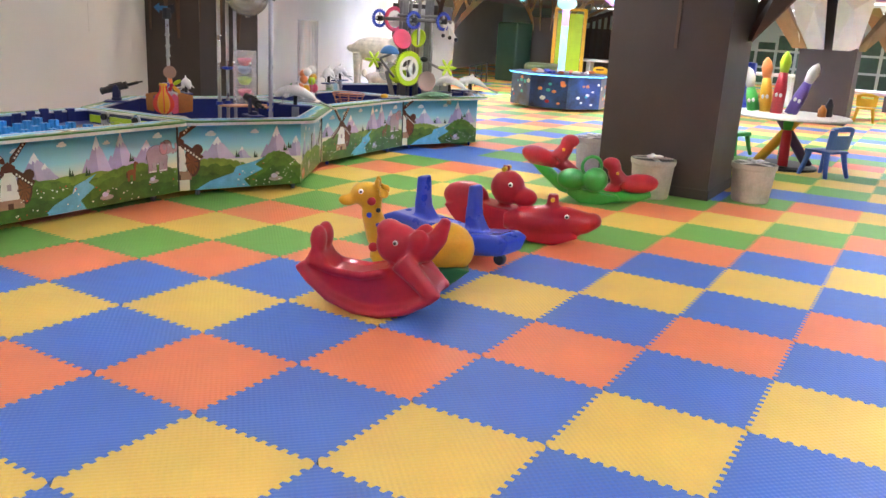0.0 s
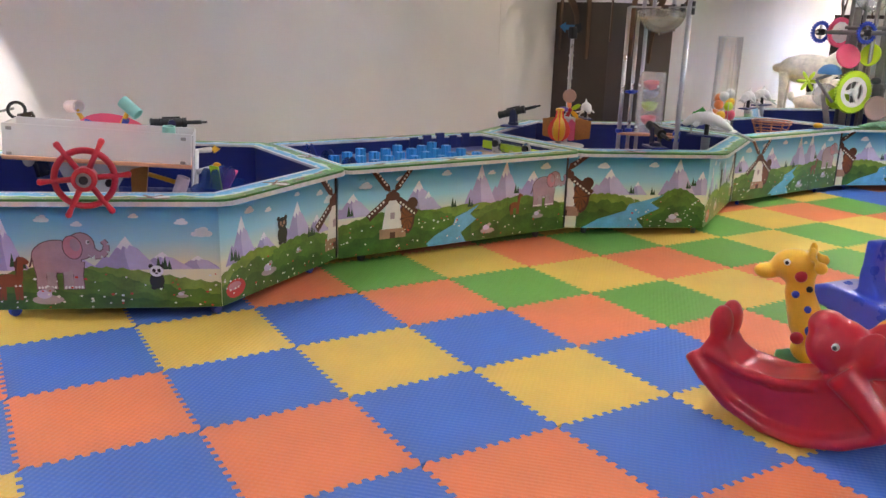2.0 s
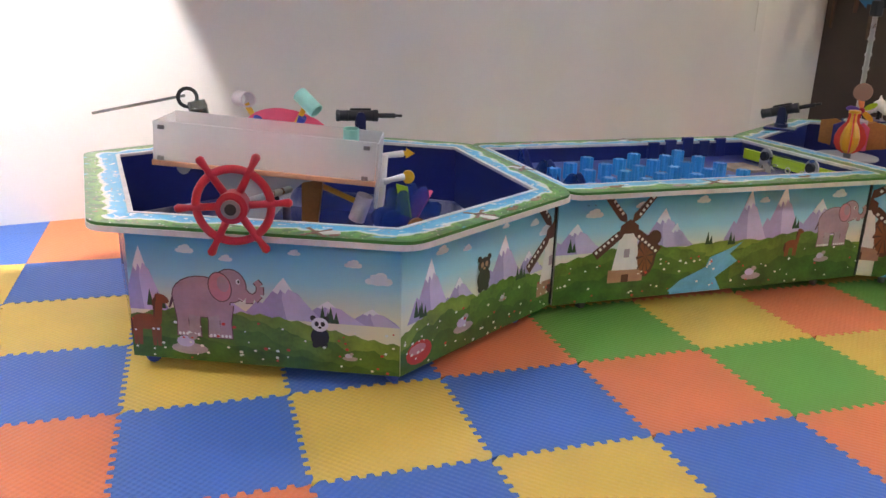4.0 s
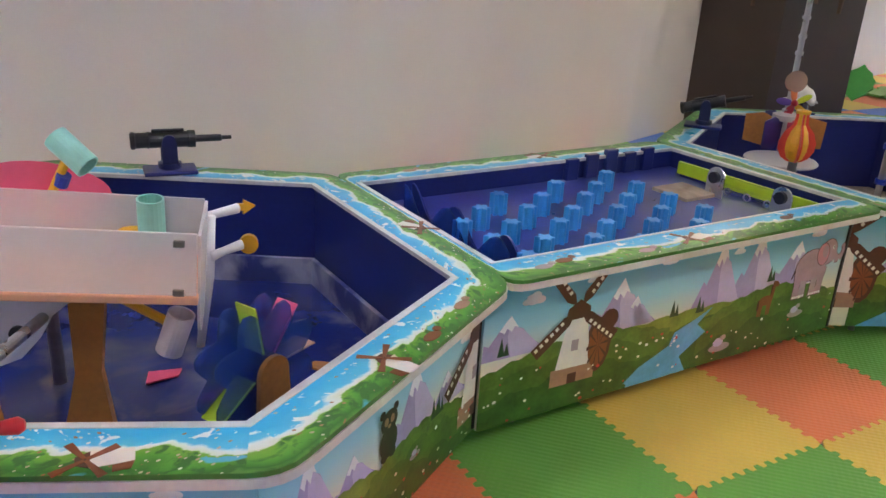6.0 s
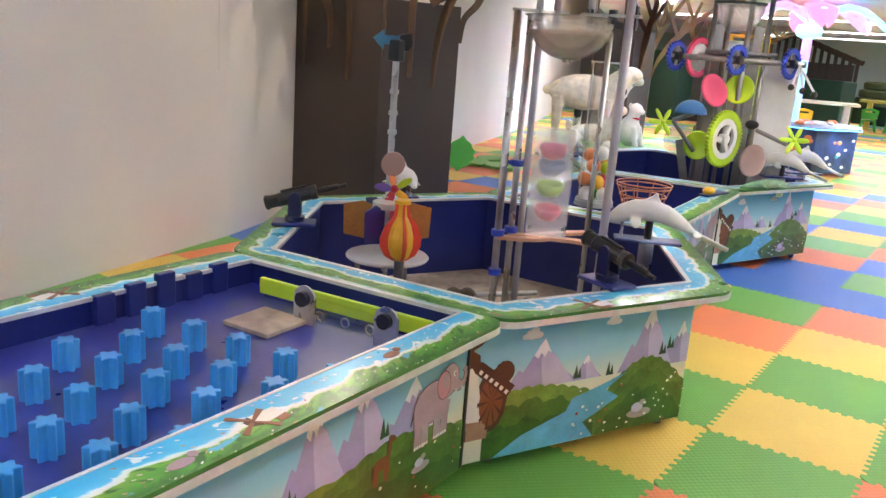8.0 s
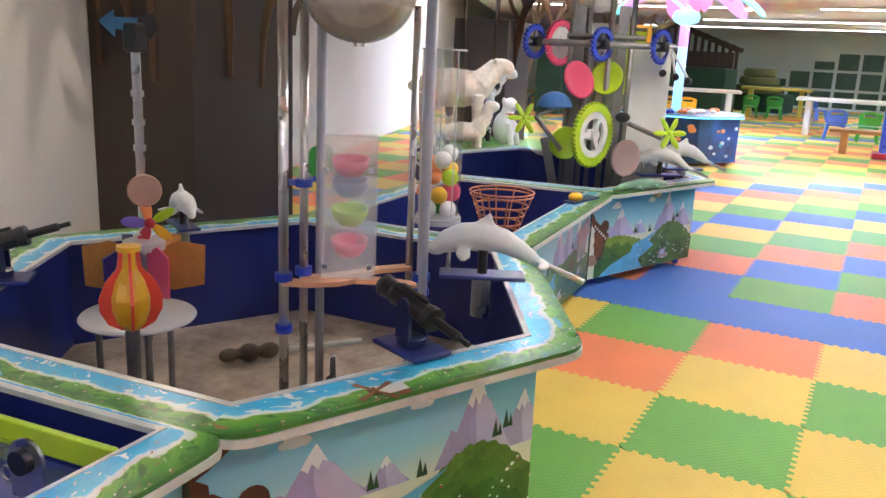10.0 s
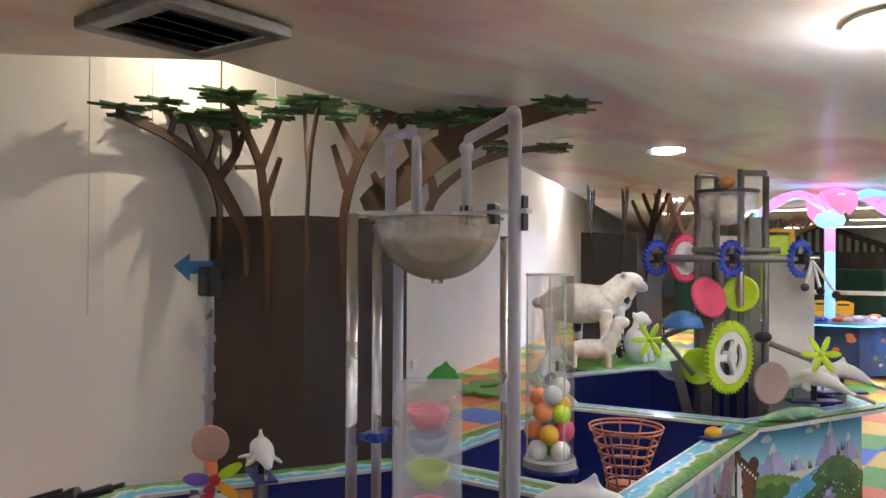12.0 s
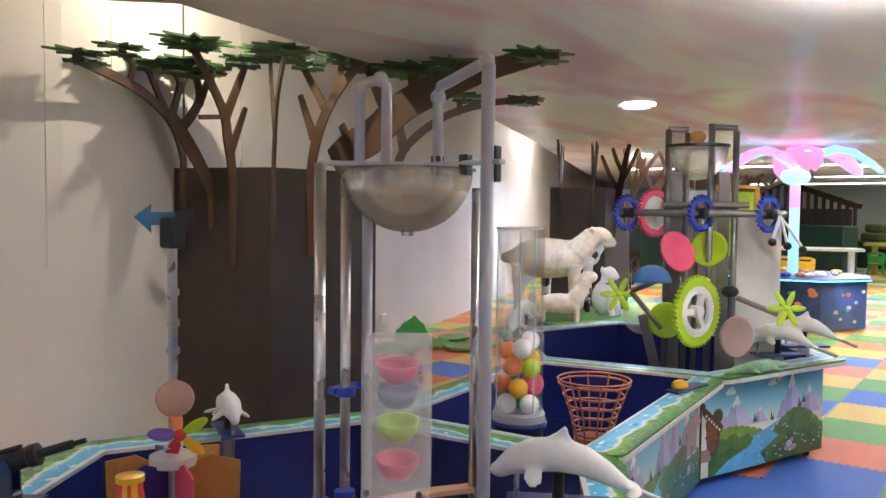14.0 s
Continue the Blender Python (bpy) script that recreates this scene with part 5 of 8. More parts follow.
# T1: ship's wheel, trough, tubes, pump, gun
wheel = thing("ship_wheel", (-0.77, 2.385, 0.75), "red plastic ship's wheel with six handles on the rim", "steering wheel", rz=-14)
m = pose(0, 0, 0, 90, 0, 0)
bm = bmesh.new()
lathe(bm, [(0.128 + 0.015 * math.cos(2 * math.pi * (k % 12) / 12), 0.013 * math.sin(2 * math.pi * (k % 12) / 12)) for k in range(13)], 44, m)
part("ring", bm, RED, wheel, smooth=True)
for k in range(6):
    bm = bmesh.new()
    tube(bm, [(0.03, 0, 0), (0.1, 0, 0), (0.13, 0, 0), (0.15, 0, 0), (0.19, 0, 0), (0.2, 0, 0)], [0.015, 0.013, 0.016, 0.011, 0.016, 0.009], 12, m @ pose(0, 0, 0, 0, 0, 4 + 60 * k))
    part("spoke", bm, RED, wheel, smooth=True)
bm = bmesh.new()
lathe(bm, [(0.018, -0.03), (0.05, -0.03), (0.055, -0.02), (0.055, 0.04), (0.04, 0.05), (0.02, 0.05)], 28, m)
part("hub", bm, RED, wheel)
bm = bmesh.new()
lathe(bm, [(0.012, 0.0), (0.03, 0.0), (0.033, 0.056), (0.012, 0.056)], 24, m)
part("hub_sleeve", bm, GREY_STEEL, wheel, "worn grey sleeve with a dark bore")
# shade inside the bore drawn as a black disc, slightly proud of the sleeve
bm = bmesh.new()
lathe(bm, [(0.002, 0.04), (0.02, 0.04), (0.02, 0.0585), (0.002, 0.0585)], 20, m)
part("bore", bm, BLACK, wheel)
bm = bmesh.new()
tube(bm, [(0, 0.0, 0), (0.1, 0.66, -0.1)], 0.014, 12)
part("axle", bm, STEEL, wheel)

trough = thing("water_chute", (-0.56, 3.05, 0.665), "long frosted chute with a timber floor over the basin", "water toy", rz=-10)
trough.matrix_world = pose(-0.574, 3.158, 0.70, 0, 4.1, -17) @ Matrix.Diagonal((0.94, 1, 1, 1))
bm = bmesh.new()
box(bm, (0, 0, 0.018), (1.0, 0.3, 0.022), bevel=0.004)
part("chute_floor", bm, PALE_ORANGE, trough, "pale timber floor")
for y in (-0.14, 0.14):
    bm = bmesh.new()
    box(bm, (0, y, 0.113), (0.99, 0.008, 0.166), bevel=0.003)
    p = part("chute_side", bm, FROST, trough, "frosted acrylic sheet")
for x, z0, z1 in ((0.5, -0.12, 0.19), (-0.495, 0.03, 0.19)):
    bm = bmesh.new()
    prism(bm, [(-0.12, lerp(z0, z1, 0.4))] + [(0.1 * math.cos(radians(a)), z0 + 0.06 + 0.06 * math.sin(radians(a))) for a in range(180, 361, 30)] + [(0.13, lerp(z0, z1, 0.4)), (0.14, z1), (-0.14, z1)], -0.004, 0.004, pose(x, 0, 0, 90, 0, 90))
    part("chute_end", bm, FROST, trough)
for x in (-0.46, 0.45):
    for z in (0.04, 0.17):
        bm = bmesh.new()
        box(bm, (x, -0.147, z), (0.03, 0.01, 0.018), bevel=0.003)
        part("clip", bm, GREY_STEEL, trough)
bm = bmesh.new()
prism(bm, [(-0.24, 0.0), (0.23, 0.0), (0.17, -0.015), (0.13, -0.05), (0.1, -0.11), (0.05, -0.17), (-0.02, -0.2), (-0.1, -0.2), (-0.16, -0.16), (-0.19, -0.09)], -0.004, 0.004, pose(0, -0.1, 0, 90))
part("fin_plate", bm, FROST, trough, "frosted rounded keel plate")
# the hole's darkness is put in as a black disc on the plate
bm = bmesh.new()
lathe(bm, [(0.004, -0.006), (0.022, -0.006), (0.022, 0.006), (0.004, 0.006)], 18, pose(0.045, -0.105, -0.1, 90))
part("dark_hole", bm, BLACK, trough)
bm = bmesh.new()
prism(bm, [(0.035 * math.cos(radians(a)), 0.05 * math.sin(radians(a))) for a in range(180, 361, 20)], -0.004, 0.004, pose(-0.38, -0.08, 0.012, 90))
part("tab", bm, FROST, trough)
for x, y in ((0.2, -0.02), (-0.12, 0.02)):
    bm = bmesh.new()
    prism(bm, [(-0.07, -0.44), (0.07, -0.44), (0.035, -0.25), (0.05, 0.0), (-0.05, 0.0), (-0.035, -0.25)], -0.02, 0.02, pose(x, y, 0.0, 90))
    part("post", bm, WOOD, trough, "orange timber post")
bm = bmesh.new()
tube(bm, [(0.49, 0.53, 0.01), (0.49, 0.52, -0.2), (0.47, 0.5, -0.46)], [0.02, 0.022, 0.014], 12)
part("arm_post", bm, WHITE, trough, smooth=True)
for z, name in ((0.0, "arrow_arm"), (-0.11, "knob_arm")):
    bm = bmesh.new()
    tube(bm, [(0.5, 0.5, z - 0.01), (0.54, 0.53, z), (0.6, 0.57, z + 0.01)] if z < 0 else [(0.38, 0.5, z + 0.01), (0.48, 0.56, z), (0.58, 0.64, z + 0.005)], [0.018, 0.014, 0.018], 10)
    part(name, bm, WHITE, trough, smooth=True)
bm = bmesh.new()
prism(bm, [(-0.03, -0.012), (0, -0.012), (0, -0.026), (0.05, 0), (0, 0.026), (0, 0.012), (-0.03, 0.012)], -0.006, 0.006, pose(0.6, 0.66, 0.005, 90, 0, 30))
part("arrow_tip", bm, YELLOW, trough, "yellow arrow tip")
bm = bmesh.new()
lathe(bm, [(0.005, -0.012), (0.034, -0.01), (0.034, 0.01), (0.005, 0.012)], 18, pose(0.625, 0.58, -0.1, 90))
part("knob", bm, YELLOW, trough, "round yellow knob")

fanw = thing("tube_wheel", (-0.48, 3.42, 0.22), "turning wheel with pink blade and pastel scoop tubes", "water toy")
bm = bmesh.new()
tube(bm, [(0, 0.03, 0), (0, 0.03, 0.6)], 0.02, 12)
part("axle_post", bm, GREY_STEEL, fanw)
bm = bmesh.new()
prism(bm, [(0.2 * math.cos(2 * math.pi * k / 28), 0.115 * math.sin(2 * math.pi * k / 28) * (1 - 0.25 * math.cos(2 * math.pi * k / 28))) for k in range(28)], -0.006, 0.006, pose(0.0, 0.0, 0.595, 78, 0, 4))
part("blade", bm, PINK, fanw, "pink blade")
bm = bmesh.new()
prism(bm, [(0.17 * math.cos(2 * math.pi * k / 20), 0.08 * math.sin(2 * math.pi * k / 20)) for k in range(20)], -0.006, 0.006, pose(-0.12, 0.08, 0.51, 60, 0, 20))
part("blade", bm, YELLOW, fanw, "yellow blade")
AQUA = mat("aqua_plastic", (0.30, 0.68, 0.60), 0.4)
ROSE = mat("rose_plastic", (0.72, 0.60, 0.62), 0.4)
for x, y, z, rx, rz, mt in ((0.1, -0.06, 0.745, 127, 45, AQUA), (-0.18, 0.05, 0.75, 86, 18, ROSE), (0.27, -0.44, 0.34, 20, 60, ROSE), (0.12, -0.6, 0.037, 90, 60, AQUA), (0.26, -0.27, 0.6, 6, 0, AQUA)):
    bm = bmesh.new()
    lathe(bm, [(0.036, -0.06), (0.036, 0.06), (0.031, 0.06), (0.031, -0.06), (0.036, -0.06)], 20, pose(x, y, z, rx, 0, rz))
    part("scoop_tube", bm, mt, fanw, smooth=False)
for a, b in (((-0.02, -0.01, 0.5), (0.09, -0.05, 0.73)), ((-0.06, -0.01, 0.52), (-0.17, 0.04, 0.73)), ((0, 0, 0.42), (0.27, -0.44, 0.36)), ((0, 0, 0.5), (0.26, -0.27, 0.57))):
    bm = bmesh.new()
    tube(bm, [a, b], 0.013, 10)
    part("arm", bm, YELLOW, fanw)
for x, y, z in ((0.07, -0.045, 0.665), (-0.13, -0.02, 0.66)):
    bm = bmesh.new()
    lathe(bm, [(0.01, -0.018), (0.02, -0.018), (0.02, 0.018), (0.01, 0.018)], 12, pose(x, y, z, 20, 20, 0))
    part("clamp", bm, BLUE, fanw)
DARK_STEEL = mat("dark_chrome", (0.16, 0.155, 0.15), 0.22, 1.0, grain=0.25, scale=12.0)
pump = thing("hand_pump", (-0.87, 4.13, 0.5), "tilted dark steel hand pump with a long thin lever", "hand pump", rz=-20)
bm = bmesh.new()
tube(bm, [(0.08, 0, -0.02), (0.01, 0, 0.33), (0.006, 0, 0.35)], [0.05, 0.05, 0.053], 22)
part("cylinder", bm, DARK_STEEL, pump, smooth=True)
bm = bmesh.new()
tube(bm, [(0.006, 0, 0.345), (0.0, 0, 0.375)], [0.053, 0.045], 22)
part("cap", bm, DARK_STEEL, pump)
bm = bmesh.new()
lathe(bm, [(0.045, -0.01), (0.058, 0), (0.045, 0.01), (0.038, 0.0), (0.045, -0.01)], 24, pose(-0.045, 0, 0.39, 80, 0, 20))
part("collar", bm, BLACK, pump)
bm = bmesh.new()
tube(bm, [(-0.06, 0, 0.4), (-0.62, 0.1, 0.27)], 0.008, 8)
part("lever", bm, GREY_STEEL, pump)
bm = bmesh.new()
tube(bm, [(0.03, 0, 0.3), (0.15, 0, 0.27)], 0.02, 12)
part("spout", bm, STEEL, pump)
water_gun((0.03, 4.2, RIM_Z + 0.004), -6)

bwheel = thing("flower_water_wheel", (-0.04, 2.83, 0.22), "translucent blue petal water wheel on a timber bracket", "water toy", rz=28)
bwheel.matrix_world = pose(-0.05, 2.79, 0.22, 0, 0, 28) @ Matrix.Scale(1.13, 4)
for off in (-0.03, 0.03):
    bm = bmesh.new()
    pts = []
    for k in range(48):
        a = 2 * math.pi * k / 48
        r = 0.115 + 0.045 * abs(math.sin(a * 4)) ** 1.4
        pts.append((r * math.cos(a), r * math.sin(a)))
    prism(bm, pts, -0.003, 0.003, pose(0, off, 0.27, 90))
    part("petal_disc", bm, BLUE_CLEAR, bwheel)
for k, mt in enumerate((LIME, PINK, PALE_ORANGE, BLUE_CLEAR, BLUE_CLEAR, LIME)):
    bm = bmesh.new()
    box(bm, (0.1, 0, 0), (0.12, 0.06, 0.004), pose(0, 0, 0.27, 0, -100 + 50 * k, 0))
    part("paddle", bm, mt, bwheel)
bm = bmesh.new()
prism(bm, [(-0.06, 0), (0.06, 0), (0.045, 0.25)] + arc_pts((0, 0.265), 0.045, 0, 180, 8) + [(-0.045, 0.25)], -0.006, 0.006, pose(0, -0.05, 0, 90))
part("bracket", bm, WOOD, bwheel)

# coloured scraps on the basin floor
for k, (x, y, mt) in enumerate(((-0.2, 3.35, PINK), (0.15, 3.3, YELLOW), (-0.05, 3.0, WOOD), (0.3, 3.2, WOOD), (-0.1, 2.75, RED), (0.22, 2.78, YELLOW), (-0.35, 3.05, BLUE_CLEAR), (-0.6, 2.9, AQUA))):
    sc = thing("loose_paddle", (x, y, 0.225), "loose coloured plastic paddle lying in the basin", "toy part", "loose paddles in the basin", rz=47 * k)
    bm = bmesh.new()
    prism(bm, [(-0.05, -0.03), (0.05, -0.02), (0.07, 0.02), (-0.03, 0.04)], 0, 0.006)
    part("blade", bm, mt, sc)

# T2: pegs, curved end plate, weir
bm = bmesh.new()
flower = [((0.029 - 0.007 * math.cos(6 * 2 * math.pi * k / 36)) * math.cos(2 * math.pi * k / 36), (0.029 - 0.007 * math.cos(6 * 2 * math.pi * k / 36)) * math.sin(2 * math.pi * k / 36)) for k in range(36)]
prism(bm, flower, 0, 0.085)
prism(bm, [(x * 0.9, y * 0.9) for x, y in flower], 0.0851, 0.0865)
PEG_MESH = mesh_of("peg", bm, PEG)
for c in range(7):
    for r in range(5):
        x, y = 1.80 - 0.16 * c + 0.018 * r, 3.665 - 0.178 * r - 0.028 * c - (0.10 if c % 2 else 0.0)
        if y < 2.93 or (c == 6 and r == 0):
            continue
        tagged(new("peg", PEG_MESH), "fluted light blue plastic peg standing in the tray", "peg", "pegs in the tray").location = (x, y, 0.545)
curl = thing("wave_plate", (0.86, 3.3, 0.545), "navy wave-shaped divider at the end of the tray", "divider", rz=92)
for y in (-0.006, 0.03):
    bm = bmesh.new()
    pts = [(-0.42, 0.0), (0.4, 0.0)] + [(0.4 - 0.8 * k / 36, 0.06 + 0.055 * math.cos(2 * math.pi * 2.5 * k / 36)) for k in range(37)]
    prism(bm, pts, -0.004, 0.004, pose(0, y, 0, 90))
    part("plate", bm, BLUE_CLEAR if y > 0 else NAVY, curl)
weir = thing("weir_gate", (2.235, 3.255, 0.545), "steel bracket weir with a clear drilled sheet", "water gate", rz=-84)
for x in (-0.165, 0.165):
    bm = bmesh.new()
    prism(bm, [(-0.045, 0), (0.045, 0), (0.045, 0.08)] + arc_pts((0, 0.09), 0.045, 0, 180, 8) + [(-0.045, 0.08)], -0.004, 0.004, pose(x, 0, 0, 90))
    part("bracket", bm, STEEL, weir)
    bm = bmesh.new()
    lathe(bm, [(0.004, -0.012), (0.026, -0.012), (0.026, 0.012), (0.004, 0.012)], 18, pose(x, -0.012, 0.09, 90))
    part("knob", bm, BLACK, weir)
bm = bmesh.new()
box(bm, (0, 0.012, 0.06), (0.38, 0.006, 0.1))
sh = part("sheet", bm, CLEAR, weir)
for x in (-0.1, 0, 0.1):
    bm = bmesh.new()
    lathe(bm, [(0.014, -0.003), (0.018, -0.003), (0.018, 0.003), (0.014, 0.003), (0.014, -0.003)], 16, pose(x, 0.004, 0.04, 90))
    part("hole_ring", bm, STEEL, weir)
bar = thing("green_bar", (2.36, 3.38, 0.585), "bright green strip across the end of the tray", "divider", rz=-84)
bm = bmesh.new()
box(bm, (0, 0, 0), (0.74, 0.02, 0.06), bevel=0.004)
part("strip", bm, LIME, bar)
bm = bmesh.new()
box(bm, (0, 0, -0.035), (0.7, 0.016, 0.012))
part("foot_strip", bm, NAVY, bar)
slab = thing("filter_slab", (2.12, 3.5, 0.545), "worn grey filter slab set in the tray", "slab", rz=4)
bm = bmesh.new()
box(bm, (0, 0, 0.008), (0.2, 0.2, 0.016), bevel=0.003)
part("plate", bm, SAND, slab)
for k in range(5):
    cr = thing("edge_block", (1.75 + 0.12 * k, 3.855 + 0.006 * k, 0.545), "navy stepped block along the tray edge", "block", "edge blocks", rz=3)
    bm = bmesh.new()
    box(bm, (0, 0, 0.05 + 0.006 * (k % 3)), (0.07, 0.03, 0.1 + 0.012 * (k % 3)), bevel=0.004)
    part("block", bm, NAVY, cr)

# T3: spinner pole with lantern and paddles
sp = thing("spinner_pole", (3.37, 4.01, 0.2), "steel pole with propeller, paddles and a blue arrow vane", "water toy", rz=0)
bm = bmesh.new()
tube(bm, [(0, 0, 0), (0, 0, 1.22)], 0.016, 12)
for z in (0.86, 1.05, 0.95):
    tube(bm, [(0, 0, z), (0, 0, z + 0.02)], 0.022, 12)
part("pole", bm, STEEL, sp)
bm = bmesh.new()
m = pose(0, 0, 1.29, 90, 0, -38) @ Matrix.Scale(0.52, 4)
prism(bm, [(-0.22, 0.02), (-0.12, 0.1), (-0.12, 0.05), (0.02, 0.05), (0.02, -0.03), (-0.12, -0.03), (-0.12, -0.08)], -0.006, 0.006, m)
part("arrow_vane", bm, mat("vane_blue", (0.05, 0.19, 0.36), 0.3), sp, "blue arrow vane")
bm = bmesh.new()
box(bm, (0, 0, 1.25), (0.06, 0.06, 0.1), bevel=0.01)
prism(bm, [(0.02, 0.06), (0.12, 0.08), (0.14, -0.02), (0.1, -0.08), (0.02, -0.06)], -0.02, 0.02, m)
part("vane_body", bm, BLACK, sp)
for k, mt in enumerate((LIME, ORANGE, PURPLE, RED, YELLOW)):
    bm = bmesh.new()
    ball(bm, (0.055, 0, 0), (0.045, 0.021, 0.005), pose(0.0, -0.035, 0.6, 90, 0, -38) @ pose(0, 0, 0, 20, 0, 30 + 72 * k))
    part("petal", bm, mt, sp)
bm = bmesh.new()
ball(bm, (0.0, -0.035, 0.6), 0.02)
part("propeller_hub", bm, RED, sp)
bm = bmesh.new()
lathe(bm, [(0.008, -0.006), (0.056, -0.006), (0.06, 0), (0.056, 0.006), (0.008, 0.006)], 24, pose(-0.012, -0.028, 0.72, 90, 0, -38))
part("pinwheel", bm, clear("pinwheel_film", (0.9, 0.62, 0.5), 0.2, 0.6), sp, "hazy round pinwheel")
bm = bmesh.new()
lathe(bm, [(0.01, 0.5), (0.075, 0.5), (0.075, 0.53), (0.03, 0.545), (0.03, 0.56)], 24)
part("collar", bm, FROST, sp)
for k, mt in enumerate((WOOD, NAVY, WOOD, NAVY, PINK, WOOD)):
    bm = bmesh.new()
    prism(bm, [(0.03, 0.0), (0.1, -0.02), (0.21, 0.0), (0.215, 0.15), (0.12, 0.17), (0.03, 0.13)], -0.003, 0.003, pose(0, 0, 0.36, 90, 0, 60 * k + 10))
    part("paddle", bm, mt, sp)
tab = thing("spinner_table", (3.2, 3.86, 0.2), "round frosted plate on three steel legs", "plate stand")
bm = bmesh.new()
lathe(bm, [(0.02, 0.31), (0.19, 0.31), (0.195, 0.318), (0.19, 0.325), (0.02, 0.325)], 36)
part("plate", bm, FROST, tab)
for k in range(3):
    bm = bmesh.new()
    tube(bm, [(0.14 * math.cos(2.1 * k), 0.14 * math.sin(2.1 * k), 0), (0.14 * math.cos(2.1 * k), 0.14 * math.sin(2.1 * k), 0.31)], 0.012, 10)
    part("leg", bm, GREY_STEEL, tab)
lan = thing("lantern_float", (2.945, 3.59, 0.2), "red and yellow ribbed bulb on a dark stem", "water toy")
bm = bmesh.new()
tube(bm, [(0, 0, 0), (0, 0, 0.4)], 0.022, 14)
part("stem", bm, GREY_STEEL, lan)
LANTERN_RED = mat("lantern_red", (0.85, 0.09, 0.05), 0.3, coat=0.3)
prof = [(0.03, 0.4), (0.066, 0.42), (0.088, 0.46), (0.09, 0.5), (0.07, 0.55), (0.036, 0.59), (0.03, 0.63), (0.034, 0.65)]
for k in range(4):
    bm = bmesh.new()
    prism(bm, [(0.006, 0.4)] + prof + [(0.006, 0.65)], -0.004, 0.004, pose(0, 0, 0, 90, 0, 90 * k - 38))
    part("rib", bm, LANTERN_RED, lan)
bm = bmesh.new()
lathe(bm, [(0.01, 0.64), (0.035, 0.645), (0.035, 0.66), (0.01, 0.665)], 18)
lathe(bm, [(0.005, 0.405)] + [(r * 0.62, z) for r, z in prof] + [(0.005, 0.65)], 10)
part("core", bm, YELLOW, lan)
water_gun((2.93, 4.2, RIM_Z + 0.004), -49, 16, "black water gun tilted up on a navy swivel base")
water_gun((3.19, 2.76, RIM_Z + 0.004), -112, -10, "black water gun pointing down on a navy swivel base")
dolphin((3.84, 2.86, RIM_Z + 0.045), -62)
seal = dolphin((3.76, 4.22, RIM_Z + 0.045), 62, "white moulded seal-like water jet on a navy plate")
seal.scale = (0.78, 0.78, 0.78)
debris = thing("pipe_fitting", (3.75, 3.75, 0.2), "dark valve fitting on a grey pipe lying in the basin", "pipe", rz=-35)
bm = bmesh.new()
tube(bm, [(0.05, 0, 0.03), (0.4, 0, 0.03)], 0.014, 10)
part("pipe", bm, STEEL, debris)
bm = bmesh.new()
for x, r in ((0, 0.035), (-0.08, 0.04), (-0.16, 0.03)):
    ball(bm, (x, 0.02 * math.sin(x * 40), 0.04), (0.045, r, r))
blob("valve", bm, mat("dark_bronze", (0.09, 0.06, 0.04), 0.5, 0.3, grain=0.3, scale=12), debris, voxel=0.01)

bs = thing("hand_brush", (3.56, 3.30, 0.2), "small dark bristle brush with a wire loop lying in the basin", "brush", rz=30)
bm = bmesh.new()
lathe(bm, [(0.004, 0.0), (0.04, 0.0), (0.034, 0.05), (0.016, 0.1), (0.004, 0.105)], 14)
part("bristles", bm, mat("brush_bristle", (0.10, 0.075, 0.055), 0.8, grain=0.4, scale=20, bump=0.5, fine=80), bs)
bm = bmesh.new()
tube(bm, [(0.0, 0, 0.1), (0.02, 0, 0.16), (0.07, 0, 0.15), (0.1, 0, 0.06), (0.12, 0, 0.006)], 0.007, 8)
part("wire_loop", bm, GREY_STEEL, bs, smooth=True)

# T3: sand tower
PVC = mat("grey_pvc", (0.47, 0.47, 0.53), 0.35, grain=0.06)
tower = thing("sand_tower", (3.65, 3.27, 0.2), "tall steel pipe tower with clear hopper bowl and boxed scoops", "water tower")
base = Vector((3.65, 3.27, 0.2))


def at(x, y, z):
    return tuple(Vector((x, y, z)) - base)


for x, y, z1, r, mt in ((3.43, 3.41, 1.66, 0.017, STEEL), (3.52, 3.395, 1.63, 0.015, STEEL), (3.62, 3.40, 1.66, 0.016, PVC), (3.685, 3.015, 1.72, 0.012, STEEL), (3.66, 3.0, 1.93, 0.019, PVC), (3.86, 3.17, 1.6, 0.013, STEEL)):
    bm = bmesh.new()
    tube(bm, [at(x, y, 0.2), at(x, y, z1)], r, 14)
    part("post", bm, mt, tower, smooth=True)
for pts in ([(3.56, 3.38, 1.62), (3.56, 3.38, 1.885), (3.575, 3.365, 1.9), (3.60, 3.335, 1.91), (3.61, 3.32, 1.89), (3.61, 3.32, 1.6)], [(3.70, 3.20, 1.55), (3.70, 3.20, 1.86), (3.698, 3.19, 1.89), (3.665, 3.01, 1.94), (3.66, 3.0, 1.91)]):
    bm = bmesh.new()
    tube(bm, [at(*p) for p in pts], 0.016, 12)
    for p in (pts[1], pts[3]):
        ball(bm, at(*p), 0.023)
    part("bent_pipe", bm, PVC, tower, smooth=True)
bm = bmesh.new()
prof = [(0.19 * math.sin(radians(a)), 1.645 - 0.18 * math.cos(radians(a))) for a in range(6, 91, 7)]
lathe(bm, [(r, z - 0.2) for r, z in prof] + [(0.2, 1.445), (0.2, 1.452), (0.186, 1.45)] + [(r * 0.97, z - 0.2 + 0.006) for r, z in prof[::-1]], 40)
